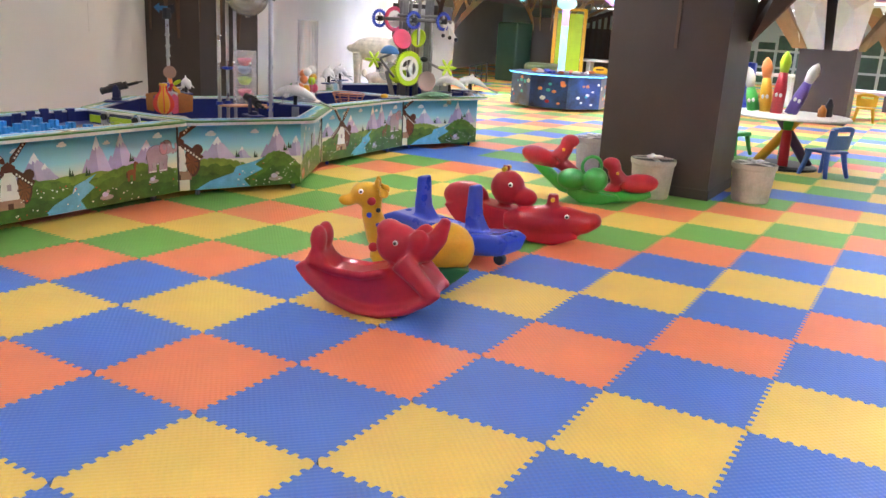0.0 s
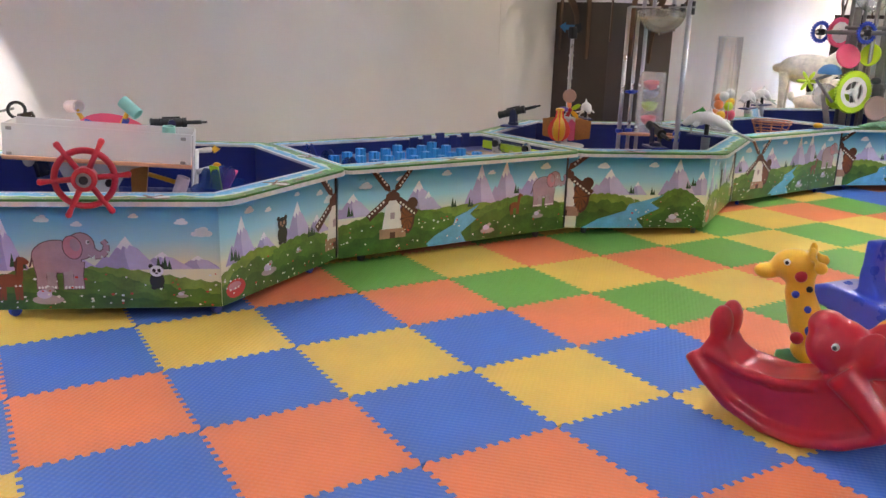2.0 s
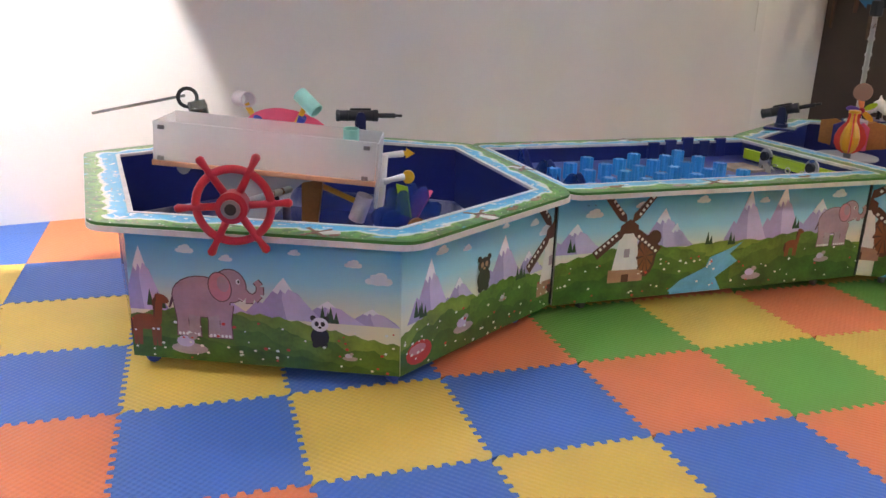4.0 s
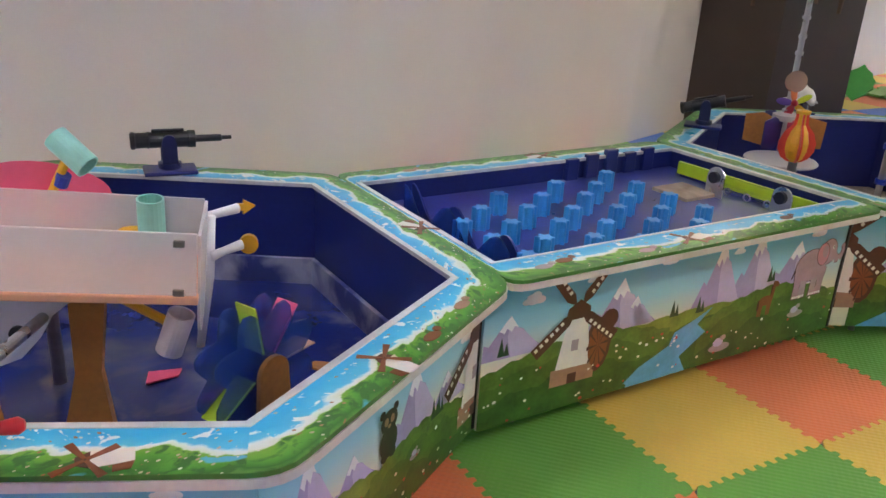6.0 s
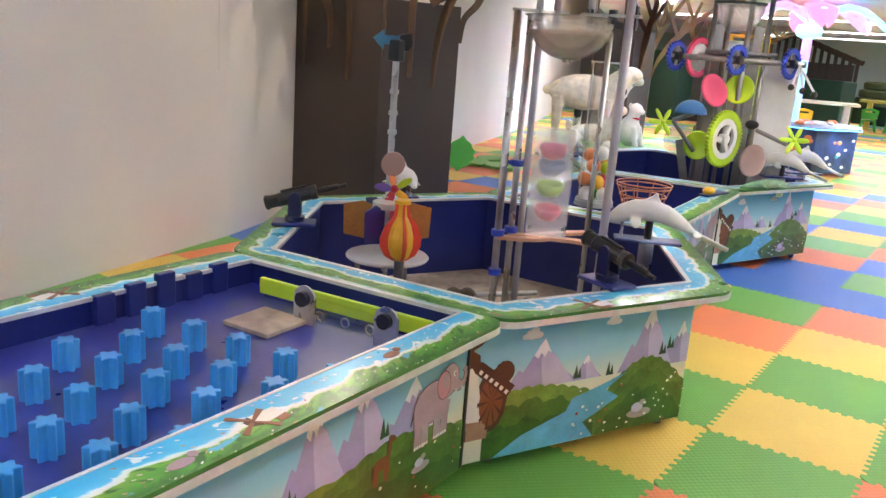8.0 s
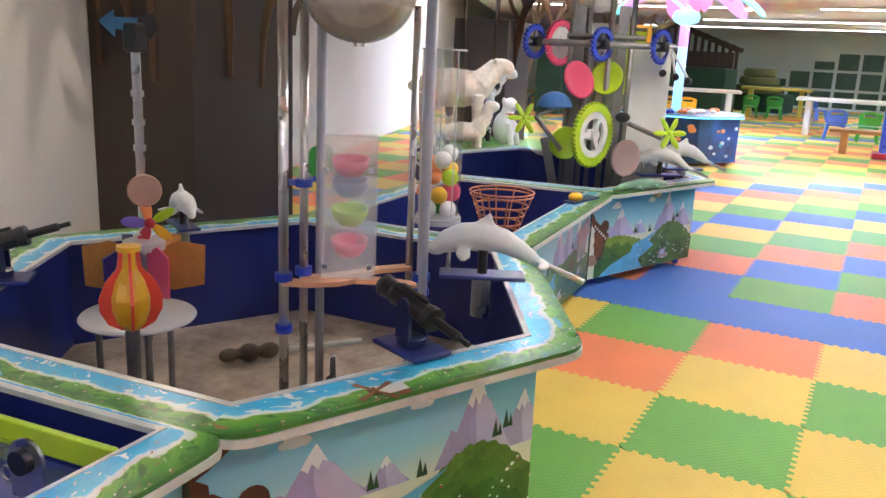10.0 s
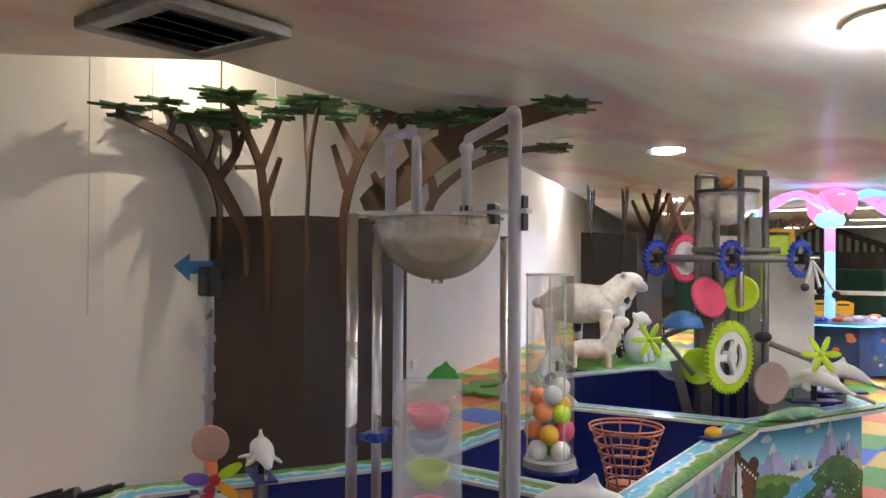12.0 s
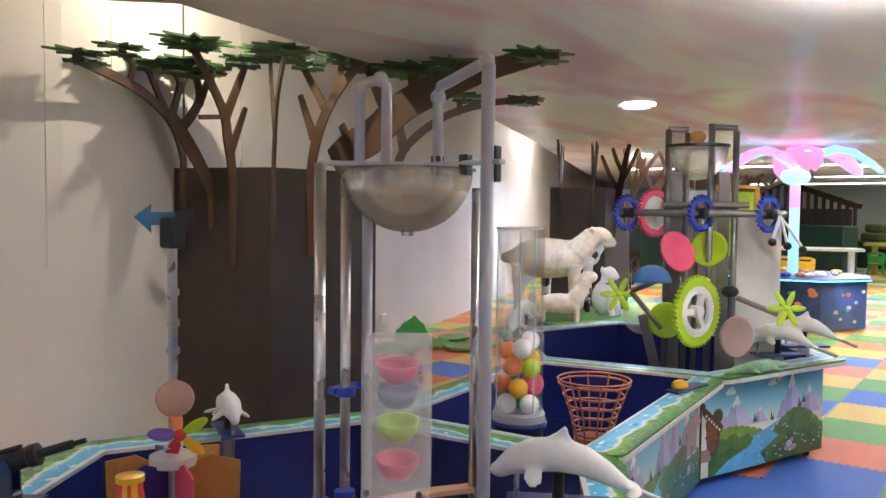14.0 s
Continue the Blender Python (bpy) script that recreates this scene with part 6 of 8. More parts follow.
bowl = part("hopper_bowl", bm, DUSTY, tower, "cloudy clear hopper bowl", True)
bowl.visible_shadow = False
bm = bmesh.new()
fill = [(r * 0.94, z - 0.192) for r, z in prof if z < 1.6]
lathe(bm, [(0.004, fill[0][1])] + fill + [(0.1, fill[-1][1] + 0.004), (0.004, fill[-1][1] - 0.004)], 32)
part("sand_fill", bm, mat("wet_sand", (0.55, 0.47, 0.38), 0.7, grain=0.2, scale=9), tower, "damp beige sand in the bowl", True)
bm = bmesh.new()
lathe(bm, [(0.018, 1.255), (0.018, 1.28), (0.012, 1.285)], 14)
part("nozzle", bm, DUSTY, tower)
for (ax, ay), (bx, by) in (((3.50, 3.45), (3.63, 3.30)), ((3.70, 3.22), (3.67, 2.98))):
    bm = bmesh.new()
    box(bm, (0, 0, 0), (math.dist((ax, ay), (bx, by)) + 0.05, 0.03, 0.014), pose(*at((ax + bx) / 2, (ay + by) / 2, 1.665), 0, 0, math.degrees(math.atan2(by - ay, bx - ax))), 0.004)
    part("crossbar", bm, FROST, tower)
for x, y in ((3.70, 3.2), (3.685, 3.09), (3.68, 2.99)):
    bm = bmesh.new()
    box(bm, at(x, y, 1.66), (0.03, 0.03, 0.06 if y > 3.05 else 0.1), bevel=0.004)
    part("clamp", bm, BLACK, tower)
# scoop box
HAZY = clear("hazy_sheet", (0.93, 0.91, 0.91), 0.38, 0.28, 0.26)
bz = pose(*at(3.60, 3.26, 0.69), 0, 0, -60)
for x in (-0.088, 0.088):
    bm = bmesh.new()
    prism(bm, [(-0.075, 0.0), (0.075, 0.0), (0.075, 0.47), (0.0, 0.47), (-0.075, 0.41)], -0.003, 0.003, bz @ Matrix(((0, 0, 1, x), (1, 0, 0, 0), (0, 1, 0, 0), (0, 0, 0, 1))))
    part("box_side", bm, HAZY, tower, "hazy acrylic sheet").visible_shadow = False
for c, sz, tilt in (((0, -0.077, 0.205), (0.17, 0.006, 0.41), 0), ((0, 0.077, 0.235), (0.17, 0.006, 0.47), 0), ((0, 0.038, 0.472), (0.17, 0.074, 0.006), 0), ((0, -0.038, 0.443), (0.17, 0.094, 0.006), 38.7), ((0, 0, 0.0), (0.17, 0.15, 0.006), 0)):
    bm = bmesh.new()
    box(bm, (0, 0, 0), sz, bz @ pose(*c, tilt, 0, 0))
    part("box_sheet", bm, HAZY, tower, "hazy acrylic sheet").visible_shadow = False
for z, mt in ((0.36, PINK), (0.29, mat("mauve_scoop", (0.3, 0.33, 0.5), 0.4)), (0.19, LIME), (0.08, PINK)):
    bm = bmesh.new()
    lathe(bm, [(0.01, -0.045), (0.04, -0.035), (0.058, -0.01), (0.064, 0.02), (0.058, 0.02), (0.045, 0.0), (0.01, -0.03)], 22, bz @ pose(0, -0.006, z + 0.02, 8))
    part("scoop", bm, mt, tower, smooth=True)
for x in (-0.075, 0.075):
    for z in (0.04, 0.37):
        bm = bmesh.new()
        lathe(bm, [(0.003, 0), (0.009, 0), (0.009, 0.008), (0.003, 0.008)], 10, bz @ pose(x, -0.081, z, 90))
        part("bolt", bm, STEEL, tower)
for pts in ([(3.43, 3.41), (3.47, 3.33), (3.53, 3.27), (3.6, 3.24)], [(3.52, 3.395), (3.545, 3.34), (3.6, 3.31), (3.66, 3.28)], [(3.6, 3.24), (3.65, 3.14), (3.67, 3.01)], [(3.66, 3.28), (3.76, 3.24), (3.86, 3.17)]):
    bm = bmesh.new()
    zz = 0.665
    line = [Vector(p) for p in pts]
    l, r_ = [], []
    for k, p in enumerate(line):
        d = (line[min(k + 1, len(line) - 1)] - line[max(k - 1, 0)]).normalized() * 0.024
        l.append((p.x - d.y - base.x, p.y + d.x - base.y)), r_.append((p.x + d.y - base.x, p.y - d.x - base.y))
    prism(bm, r_ + l[::-1], zz - 0.2 - 0.008, zz - 0.2 + 0.008)
    part("arm", bm, PALE_ORANGE, tower, "pale orange curved arm")
for x, y, z in ((3.43, 3.41, 0.685), (3.52, 3.395, 0.69), (3.67, 3.01, 0.7), (3.67, 3.01, 0.65), (3.52, 3.395, 1.0), (3.43, 3.41, 0.5)):
    bm = bmesh.new()
    lathe(bm, [(0.016, -0.014), (0.03, -0.014), (0.03, 0.014), (0.016, 0.014)], 16, pose(*at(x, y, z)))
    part("collar", bm, BLUE, tower)
bm = bmesh.new()
box(bm, at(3.545, 3.42, 1.0), (0.12, 0.03, 0.02), bevel=0.004)
part("grip_arm", bm, BLUE, tower)


# T4: ball tube, wire basket
tb = thing("ball_tube", (4.9, 3.62, 0.3), "clear upright tube half full of coloured balls", "ball tube")
bm = bmesh.new()
lathe(bm, [(0.11, 0.33), (0.11, 1.16), (0.106, 1.16), (0.106, 0.33), (0.11, 0.33)], 40)
g = part("tube", bm, CLEAR, tb, "clear acrylic cylinder", True)
g.visible_shadow = False
for z in (0.335, 1.152):
    bm = bmesh.new()
    lathe(bm, [(0.1055, z), (0.111, z), (0.111, z + 0.008), (0.1055, z + 0.008), (0.1055, z)], 40)
    part("lip", bm, FROST, tb)
# added pale lines let the clear wall's bright edges read; not joints in it
for a in (0.55, 2.5, 4.3):
    bm = bmesh.new()
    tube(bm, [(0.108 * math.cos(a), 0.108 * math.sin(a), 0.34), (0.108 * math.cos(a), 0.108 * math.sin(a), 1.152)], 0.003, 6)
    part("seam", bm, FROST, tb)
bm = bmesh.new()
lathe(bm, [(0.05, 0.27), (0.125, 0.27), (0.13, 0.285), (0.125, 0.3), (0.05, 0.3)], 36)
part("base_ring", bm, NAVY, tb)
bm = bmesh.new()
lathe(bm, [(0.05, 0.3), (0.118, 0.3), (0.118, 0.33), (0.05, 0.33)], 36)
part("collar", bm, FROST, tb)
bm = bmesh.new()
lathe(bm, [(0.05, 0.0), (0.11, 0.0), (0.11, 0.27), (0.05, 0.27)], 30)
part("stand", bm, BLACK, tb)
balls = [(0.055, 0.03, 0.375, 0.044, "G"), (-0.055, 0.03, 0.375, 0.044, "W"), (-0.01, -0.06, 0.375, 0.043, "W"), (0.05, -0.04, 0.455, 0.052, "P"), (-0.055, -0.03, 0.45, 0.044, "Y"), (-0.04, 0.06, 0.46, 0.042, "O"), (0.045, 0.05, 0.53, 0.043, "W"),
         (0.0, -0.06, 0.535, 0.042, "L"), (-0.06, 0.0, 0.545, 0.043, "O"), (0.055, -0.03, 0.57, 0.042, "Y"), (0.0, 0.055, 0.6, 0.043, "O"), (-0.045, -0.04, 0.625, 0.044, "W"), (0.045, -0.03, 0.65, 0.043, "W")]
HUES = {"G": GREEN, "W": WHITE, "P": PINK, "Y": YELLOW, "O": ORANGE, "L": LIME}
for x, y, z, r, h in balls:
    bm = bmesh.new()
    ball(bm, (x, y, z), r, n=20)
    part("ball", bm, HUES[h], tb, smooth=True)
bk = thing("wire_basket", (5.55, 3.56, 0.3), "coppery wire basket hoop tapering downwards", "basket")
COPPER = mat("copper_plastic", (0.55, 0.22, 0.13), 0.4, 0.2)
for z, r in ((0.38, 0.185), (0.36, 0.18), (0.3, 0.155), (0.25, 0.135), (0.2, 0.118), (0.15, 0.105), (0.1, 0.095)):
    bm = bmesh.new()
    lathe(bm, [(r - 0.006, z), (r, z + 0.006), (r + 0.006, z), (r, z - 0.006), (r - 0.006, z)], 36)
    part("hoop", bm, COPPER, bk, smooth=True)
for k in range(10):
    a = 2 * math.pi * k / 10
    bm = bmesh.new()
    tube(bm, [(r * math.cos(a), r * math.sin(a), z) for r, z in ((0.185, 0.38), (0.155, 0.3), (0.118, 0.2), (0.092, 0.08))], 0.005, 8)
    part("wire", bm, COPPER, bk)
bm = bmesh.new()
lathe(bm, [(0.02, 0.0), (0.1, 0.0), (0.1, 0.07), (0.095, 0.085), (0.02, 0.085)], 28)
part("foot", bm, COPPER, bk)
cl = thing("rim_clip", (5.78, 3.16, RIM_Z + 0.004), "navy clip board with a small yellow bulb on the rim", "clip", rz=-10)
bm = bmesh.new()
box(bm, (0, 0, 0.006), (0.3, 0.08, 0.012), bevel=0.004)
part("plate", bm, NAVY, cl)
bm = bmesh.new()
ball(bm, (-0.07, 0, 0.03), (0.05, 0.04, 0.028))
part("bulb", bm, YELLOW, cl, smooth=True)

# T5: gear tower
HAZY_ROSE = clear("hazy_rose_film", (0.75, 0.52, 0.48), 0.3, 0.4, 0.6)
gt = thing("gear_tower", (6.62, 3.42, 0.22), "steel gear tower with coloured cogs, scoops and a hopper bowl", "water tower", rz=0)
G0 = Vector((6.62, 3.42, 0.22))
face = pose(0, 0, 0, 0, 0, -72)          # local x runs along the front of the tower, y away from it
for x, y, z1, w in ((-0.17, 0.05, 1.82, 0.02), (-0.06, 0.1, 1.8, 0.018), (0.08, -0.02, 1.84, 0.02), (0.22, 0.05, 1.8, 0.02), (0.0, 0.15, 1.3, 0.016)):
    bm = bmesh.new()
    tube(bm, [(x, y, 0), (x, y, z1)], w, 12, face)
    part("post", bm, GREY_STEEL, gt, smooth=True)
for x, y in ((-0.12, 0.08), (0.16, 0.08)):
    bm = bmesh.new()
    box(bm, (x, y, 0.78), (0.07, 0.03, 1.56), face, 0.004)
    part("upright", bm, GREY_STEEL, gt)
for a, b in (((-0.17, 0.05, 1.82), (-0.06, 0.1, 1.82)), ((0.08, -0.02, 1.82), (0.22, 0.05, 1.82)), ((-0.2, 0.0, 1.36), (0.3, 0.0, 1.36))):
    bm = bmesh.new()
    tube(bm, [a, b], 0.018, 12, face)
    part("crossbar", bm, GREY_STEEL, gt)
for x0, x1 in ((-0.14, -0.28), (0.1, 0.26)):
    bm = bmesh.new()
    box(bm, (0, 0, 0), (0.06, 0.02, 0.72), face @ pose((x0 + x1) / 2, -0.04, 0.34, 0, -14 if x1 < 0 else 14, 0), 0.004)
    part("strut", bm, GREY_STEEL, gt)
bm = bmesh.new()
prof = [(0.18 * math.sin(radians(a)), 1.71 - 0.2 * math.cos(radians(a))) for a in range(6, 91, 7)]
lathe(bm, prof + [(r * 0.96, z + 0.008) for r, z in prof[::-1]], 32, face @ pose(0.0, 0.08, 0))
b_ = part("hopper_bowl", bm, DUSTY, gt, "cloudy clear hopper bowl", True)
b_.visible_shadow = False
bm = bmesh.new()
lathe(bm, [(0.178, 1.705), (0.19, 1.71), (0.19, 1.725), (0.178, 1.72), (0.178, 1.705)], 32, face @ pose(0.0, 0.08, 0))
part("bowl_rim", bm, BLACK, gt)
bm = bmesh.new()
ball(bm, (0.0, 0.04, 1.77), (0.05, 0.05, 0.04), face)
part("float_ball", bm, WOOD, gt, smooth=True)
bm = bmesh.new()
tube(bm, [(-0.46, -0.1, 1.31), (0.5, -0.1, 1.31)], 0.022, 14, face)
part("shaft", bm, GREY_STEEL, gt)
for x in (-0.40, 0.03, 0.40):
    mm = face @ pose(x, -0.1, 1.31, 90, 0, 50)
    bm = bmesh.new()
    gear(bm, 0.072, 0.095, 22, 0.016, 0.02, mm)
    part("blue_cog", bm, BLUE, gt)
    bm = bmesh.new()
    spokes(bm, 4, 0.02, 0.076, 0.02, 0.014, mm)
    part("cog_spokes", bm, STEEL, gt)
    bm = bmesh.new()
    lathe(bm, [(0.01, -0.04), (0.032, -0.04), (0.032, 0.045), (0.01, 0.05)], 16, mm)
    part("cog_hub", bm, BLACK, gt)
mm = face @ pose(-0.24, 0.0, 1.31, 90, 0, 52)
bm = bmesh.new()
gear(bm, 0.105, 0.135, 40, 0.014, 0.02, mm)
part("pink_cog", bm, PINK, gt)
bm = bmesh.new()
gear(bm, 0.04, 0.1, 12, 0.004, 0.012, mm)
spokes(bm, 5, 0.02, 0.1, 0.03, 0.014, mm)
part("cog_web", bm, WHITE, gt)
mm = face @ pose(0.02, -0.2, 0.74, 90, 0, 54)
bm = bmesh.new()
gear(bm, 0.15, 0.195, 44, 0.017, 0.026, mm)
part("lime_cog", bm, LIME, gt)
bm = bmesh.new()
gear(bm, 0.105, 0.148, 12, 0.002, 0.022, mm)
spokes(bm, 3, 0.01, 0.12, 0.035, 0.02, mm, 60)
part("cog_web", bm, WHITE, gt)
bm = bmesh.new()
lathe(bm, [(0.008, -0.03), (0.035, -0.03), (0.035, 0.03), (0.008, 0.035)], 18, mm)
part("cog_hub", bm, WHITE, gt)
for x, y, z, r, mt, rx, rz in ((-0.1, -0.12, 1.08, 0.125, PINK, 70, 44), (0.08, -0.02, 1.1, 0.11, LIME, 80, -20), (-0.16, -0.05, 0.66, 0.11, LIME, 85, 24), (0.24, -0.16, 0.6, 0.12, HAZY_ROSE, 88, 40), (-0.3, 0.0, 0.68, 0.12, HAZY, 88, 20)):
    mm = face @ pose(x, y, z, rx, 0, rz)
    bm = bmesh.new()
    lathe(bm, [(0.01, -0.03), (r * 0.7, -0.025), (r, 0.0), (r, 0.012), (r * 0.9, 0.012), (r * 0.6, -0.01), (0.01, -0.016)], 30, mm)
    part("scoop_disc", bm, mt, gt, smooth=True)
bm = bmesh.new()
lathe(bm, [(0.115 * math.cos(radians(a)) + 0.001, 0.1 * math.sin(radians(a))) for a in range(0, 90, 9)] + [(0.004, 0.1)], 28, face @ pose(-0.24, -0.15, 0.9))
part("blue_dome", bm, mat("dome_blue", (0.06, 0.2, 0.5), 0.4), gt, smooth=True)
bm = bmesh.new()
prism(bm, [(-0.13, -0.5), (0.13, -0.5), (0.13, 0.42)] + arc_pts((0.07, 0.42), 0.06, 0, 90, 5) + arc_pts((-0.07, 0.42), 0.06, 90, 180, 5), -0.006, 0.006, face @ pose(0.36, 0.12, 0.85, 90))
part("back_board", bm, WHITE, gt, "white backing board")
bm = bmesh.new()
box(bm, (0.04, 0.16, 1.0), (0.22, 0.012, 0.9), face, 0.005)
part("back_board", bm, WHITE, gt, "white backing board")
for a, b in (((-0.18, -0.12, 0.62), (-0.36, -0.16, 0.84)), ((-0.36, -0.16, 0.84), (-0.22, -0.14, 0.9)), ((0.24, -0.1, 0.82), (0.46, -0.16, 0.74))):
    bm = bmesh.new()
    tube(bm, [a, b], 0.016, 10, face)
    part("lever_arm", bm, GREY_STEEL, gt)
bm = bmesh.new()
ball(bm, (0.2, -0.16, 0.86), (0.05, 0.035, 0.035), face)
part("motor_knob", bm, BLACK, gt, smooth=True)
for x, y, z in ((-0.43, -0.18, 0.82), (0.5, -0.2, 0.78)):
    mm = face @ pose(x, y, z, 75, 0, 20)
    bm = bmesh.new()
    ball(bm, (0, 0, 0), 0.02, mm, n=10)
    hubp = part("star_hub", bm, LIME, gt, smooth=True)
    for k in range(6):
        bm = bmesh.new()
        ball(bm, (0.06, 0, 0), (0.055, 0.02, 0.008), mm @ pose(0, 0, 0, 15, 0, 60 * k), n=10)
        part("star_petal", bm, LIME, hubp, smooth=True)
for x, z in ((0.42, 1.2), (0.5, 1.18), (0.58, 1.16)):
    bm = bmesh.new()
    tube(bm, [(0.46, -0.12, 1.3), (x, -0.16, z - 0.04)], 0.009, 8, face)
    crank = part("crank_arm", bm, TRIM, gt)
    bm = bmesh.new()
    ball(bm, (x, -0.16, z - 0.05), 0.024, face)
    part("crank_knob", bm, BLACK, crank, smooth=True)
dolphin((6.83, 2.98, RIM_Z + 0.045), -52)
dolphin((7.28, 2.93, RIM_Z + 0.045), -48)
sd = dolphin((6.35, 4.5, RIM_Z + 0.045), 20, "grey-white moulded seal water jet on a navy plate")
sd2 = dolphin((6.9, 4.75, RIM_Z + 0.045), 10, "grey-white moulded seal water jet on a navy plate")
liz = thing("lizard_figure", (6.46, 3.0, RIM_Z + 0.004), "flat green and white crocodile figure lying on the rim", "toy figure", rz=-25)
bm = bmesh.new()
tube(bm, [(-0.26, 0, 0.012), (-0.16, 0.02, 0.02), (-0.05, 0, 0.032), (0.08, 0, 0.034), (0.18, 0, 0.026), (0.27, 0.01, 0.016)], [0.008, 0.022, 0.034, 0.036, 0.026, 0.012], 12)
for x in (-0.08, 0.1):
    for y in (-1, 1):
        tube(bm, [(x, 0, 0.02), (x + 0.03, y * 0.07, 0.01)], 0.013, 8)
blob("body", bm, mat("croc_green", (0.22, 0.42, 0.25), 0.4, grain=0.3, scale=14), liz, voxel=0.009)

# animal statues beyond the last table
WOOL = mat("wool_white", (0.90, 0.82, 0.68), 0.8, grain=0.15, scale=12, bump=0.6, fine=22)
PLASTER = mat("white_glaze", (0.80, 0.80, 0.78), 0.35, grain=0.05)


def grown(bm, k):
    bmesh.ops.scale(bm, vec=(k, k, k), verts=bm.verts)
    return bm


def statue(name, place, rz, bm, material, label, voxel=0.02):
    ob = blob(name, bm, material, None, "", voxel, 6)
    ob.matrix_world = pose(*place, 0, 0, rz)
    return tagged(ob, label, "statue")


st = thing("display_stand", (9.75, 5.72, 0), "navy round display stand with turf top and coloured lights", "display stand")
part("drum", lathe(bmesh.new(), [(0.1, 0.0), (0.77, 0.0), (0.79, 0.02), (0.79, 0.38), (0.77, 0.4), (0.1, 0.4)], 40), NAVY, st)
part("turf", lathe(bmesh.new(), [(0.1, 0.401), (0.755, 0.401), (0.745, 0.42), (0.1, 0.42)], 40), FOAM["G"], st, "green turf top")
for k in range(22):
    bm = bmesh.new()
    a = radians(160 + 9 * k)
    ball(bm, (0.79 * math.cos(a), 0.79 * math.sin(a), 0.36), 0.018, n=8)
    part("light_bead", bm, glow("bead_" + str(k % 4), ((1, 0.15, 0.1), (0.2, 1, 0.2), (1, 0.8, 0.1), (0.6, 0.3, 1))[k % 4], 4), st)
Z0 = 0.42
bm = bmesh.new()
ball(bm, (0, 0, 0.5), (0.34, 0.16, 0.17))
for x in (-0.24, 0.22):
    for y in (-0.08, 0.08):
        tube(bm, [(x, y, 0.45), (x, y, 0.12), (x, y, 0.0)], [0.06, 0.035, 0.04], 10)
tube(bm, [(0.24, 0, 0.55), (0.34, 0, 0.66), (0.38, 0, 0.71)], [0.12, 0.09, 0.08], 12)
ball(bm, (0.43, 0, 0.7), (0.1, 0.06, 0.065), rot=(0, 18, 0))
ball(bm, (-0.34, 0, 0.5), (0.06, 0.05, 0.05))
for y in (-1, 1):
    ball(bm, (0.36, y * 0.08, 0.75), (0.025, 0.045, 0.02))
statue("sheep_statue", (9.26, 5.86, Z0), -65, grown(bm, 1.25), WOOL, "cream woolly sheep statue standing on the display stand", 0.014)
bm = bmesh.new()
ball(bm, (0, 0, 0.16), (0.22, 0.1, 0.09))
for x in (-0.15, 0.15):
    for y in (-0.05, 0.05):
        tube(bm, [(x, y, 0.14), (x, y, 0.0)], 0.028, 10)
tube(bm, [(0.13, 0, 0.2), (0.2, 0, 0.3), (0.22, 0, 0.38)], [0.08, 0.06, 0.06], 12)
ball(bm, (0.25, 0, 0.4), (0.08, 0.055, 0.055))
ball(bm, (-0.24, 0, 0.22), (0.04, 0.04, 0.06))
statue("lamb_statue", (9.08, 5.62, Z0), -62, grown(bm, 1.15), WOOL, "small cream lamb statue on the display stand", 0.012)
bm = bmesh.new()
ball(bm, (0, 0, 0.2), (0.14, 0.12, 0.19))
ball(bm, (0.06, 0, 0.46), (0.09, 0.075, 0.08))
ball(bm, (0.13, 0, 0.44), (0.055, 0.04, 0.038))
tube(bm, [(0.02, 0, 0.28), (0.04, 0, 0.44)], [0.09, 0.065], 12)
for y in (-1, 1):
    ball(bm, (0.02, y * 0.07, 0.5), (0.028, 0.02, 0.045))
    tube(bm, [(0.09, y * 0.06, 0.26), (0.15, y * 0.06, 0.02)], 0.035, 10)
statue("dog_statue", (9.7, 5.42, Z0), -100, bm, PLASTER, "white glazed sitting dog statue on the display stand", 0.012)
bm = bmesh.new()
lathe(bm, [(0.07, -0.014), (0.08, 0), (0.07, 0.014), (0.062, 0), (0.07, -0.014)], 24)
cr_ = part("dog_collar", bm, RED)
cr_.matrix_world = pose(9.7, 5.38, Z0 + 0.365, 10, 0, 0)
tagged(cr_, "red collar round the neck of the dog statue", "collar")
bm = bmesh.new()
ball(bm, (0, 0, 0.62), (0.36, 0.17, 0.18))
for x in (-0.24, 0.22):
    for y in (-0.09, 0.09):
        tube(bm, [(x, y, 0.55), (x, y, 0.0)], [0.06, 0.04], 10)
tube(bm, [(0.26, 0, 0.7), (0.36, 0, 0.8)], [0.12, 0.09], 12)
ball(bm, (0.42, 0, 0.8), (0.12, 0.07, 0.07), rot=(0, 25, 0))
HIDE = stained("cow_hide", (0.80, 0.80, 0.78), (0.02, 0.02, 0.022), 7.0, 0.56, 0.57, 0.45)
statue("cow_statue", (9.95, 5.98, Z0), -66, bm, HIDE, "white glazed calf statue with dark patches", 0.015)

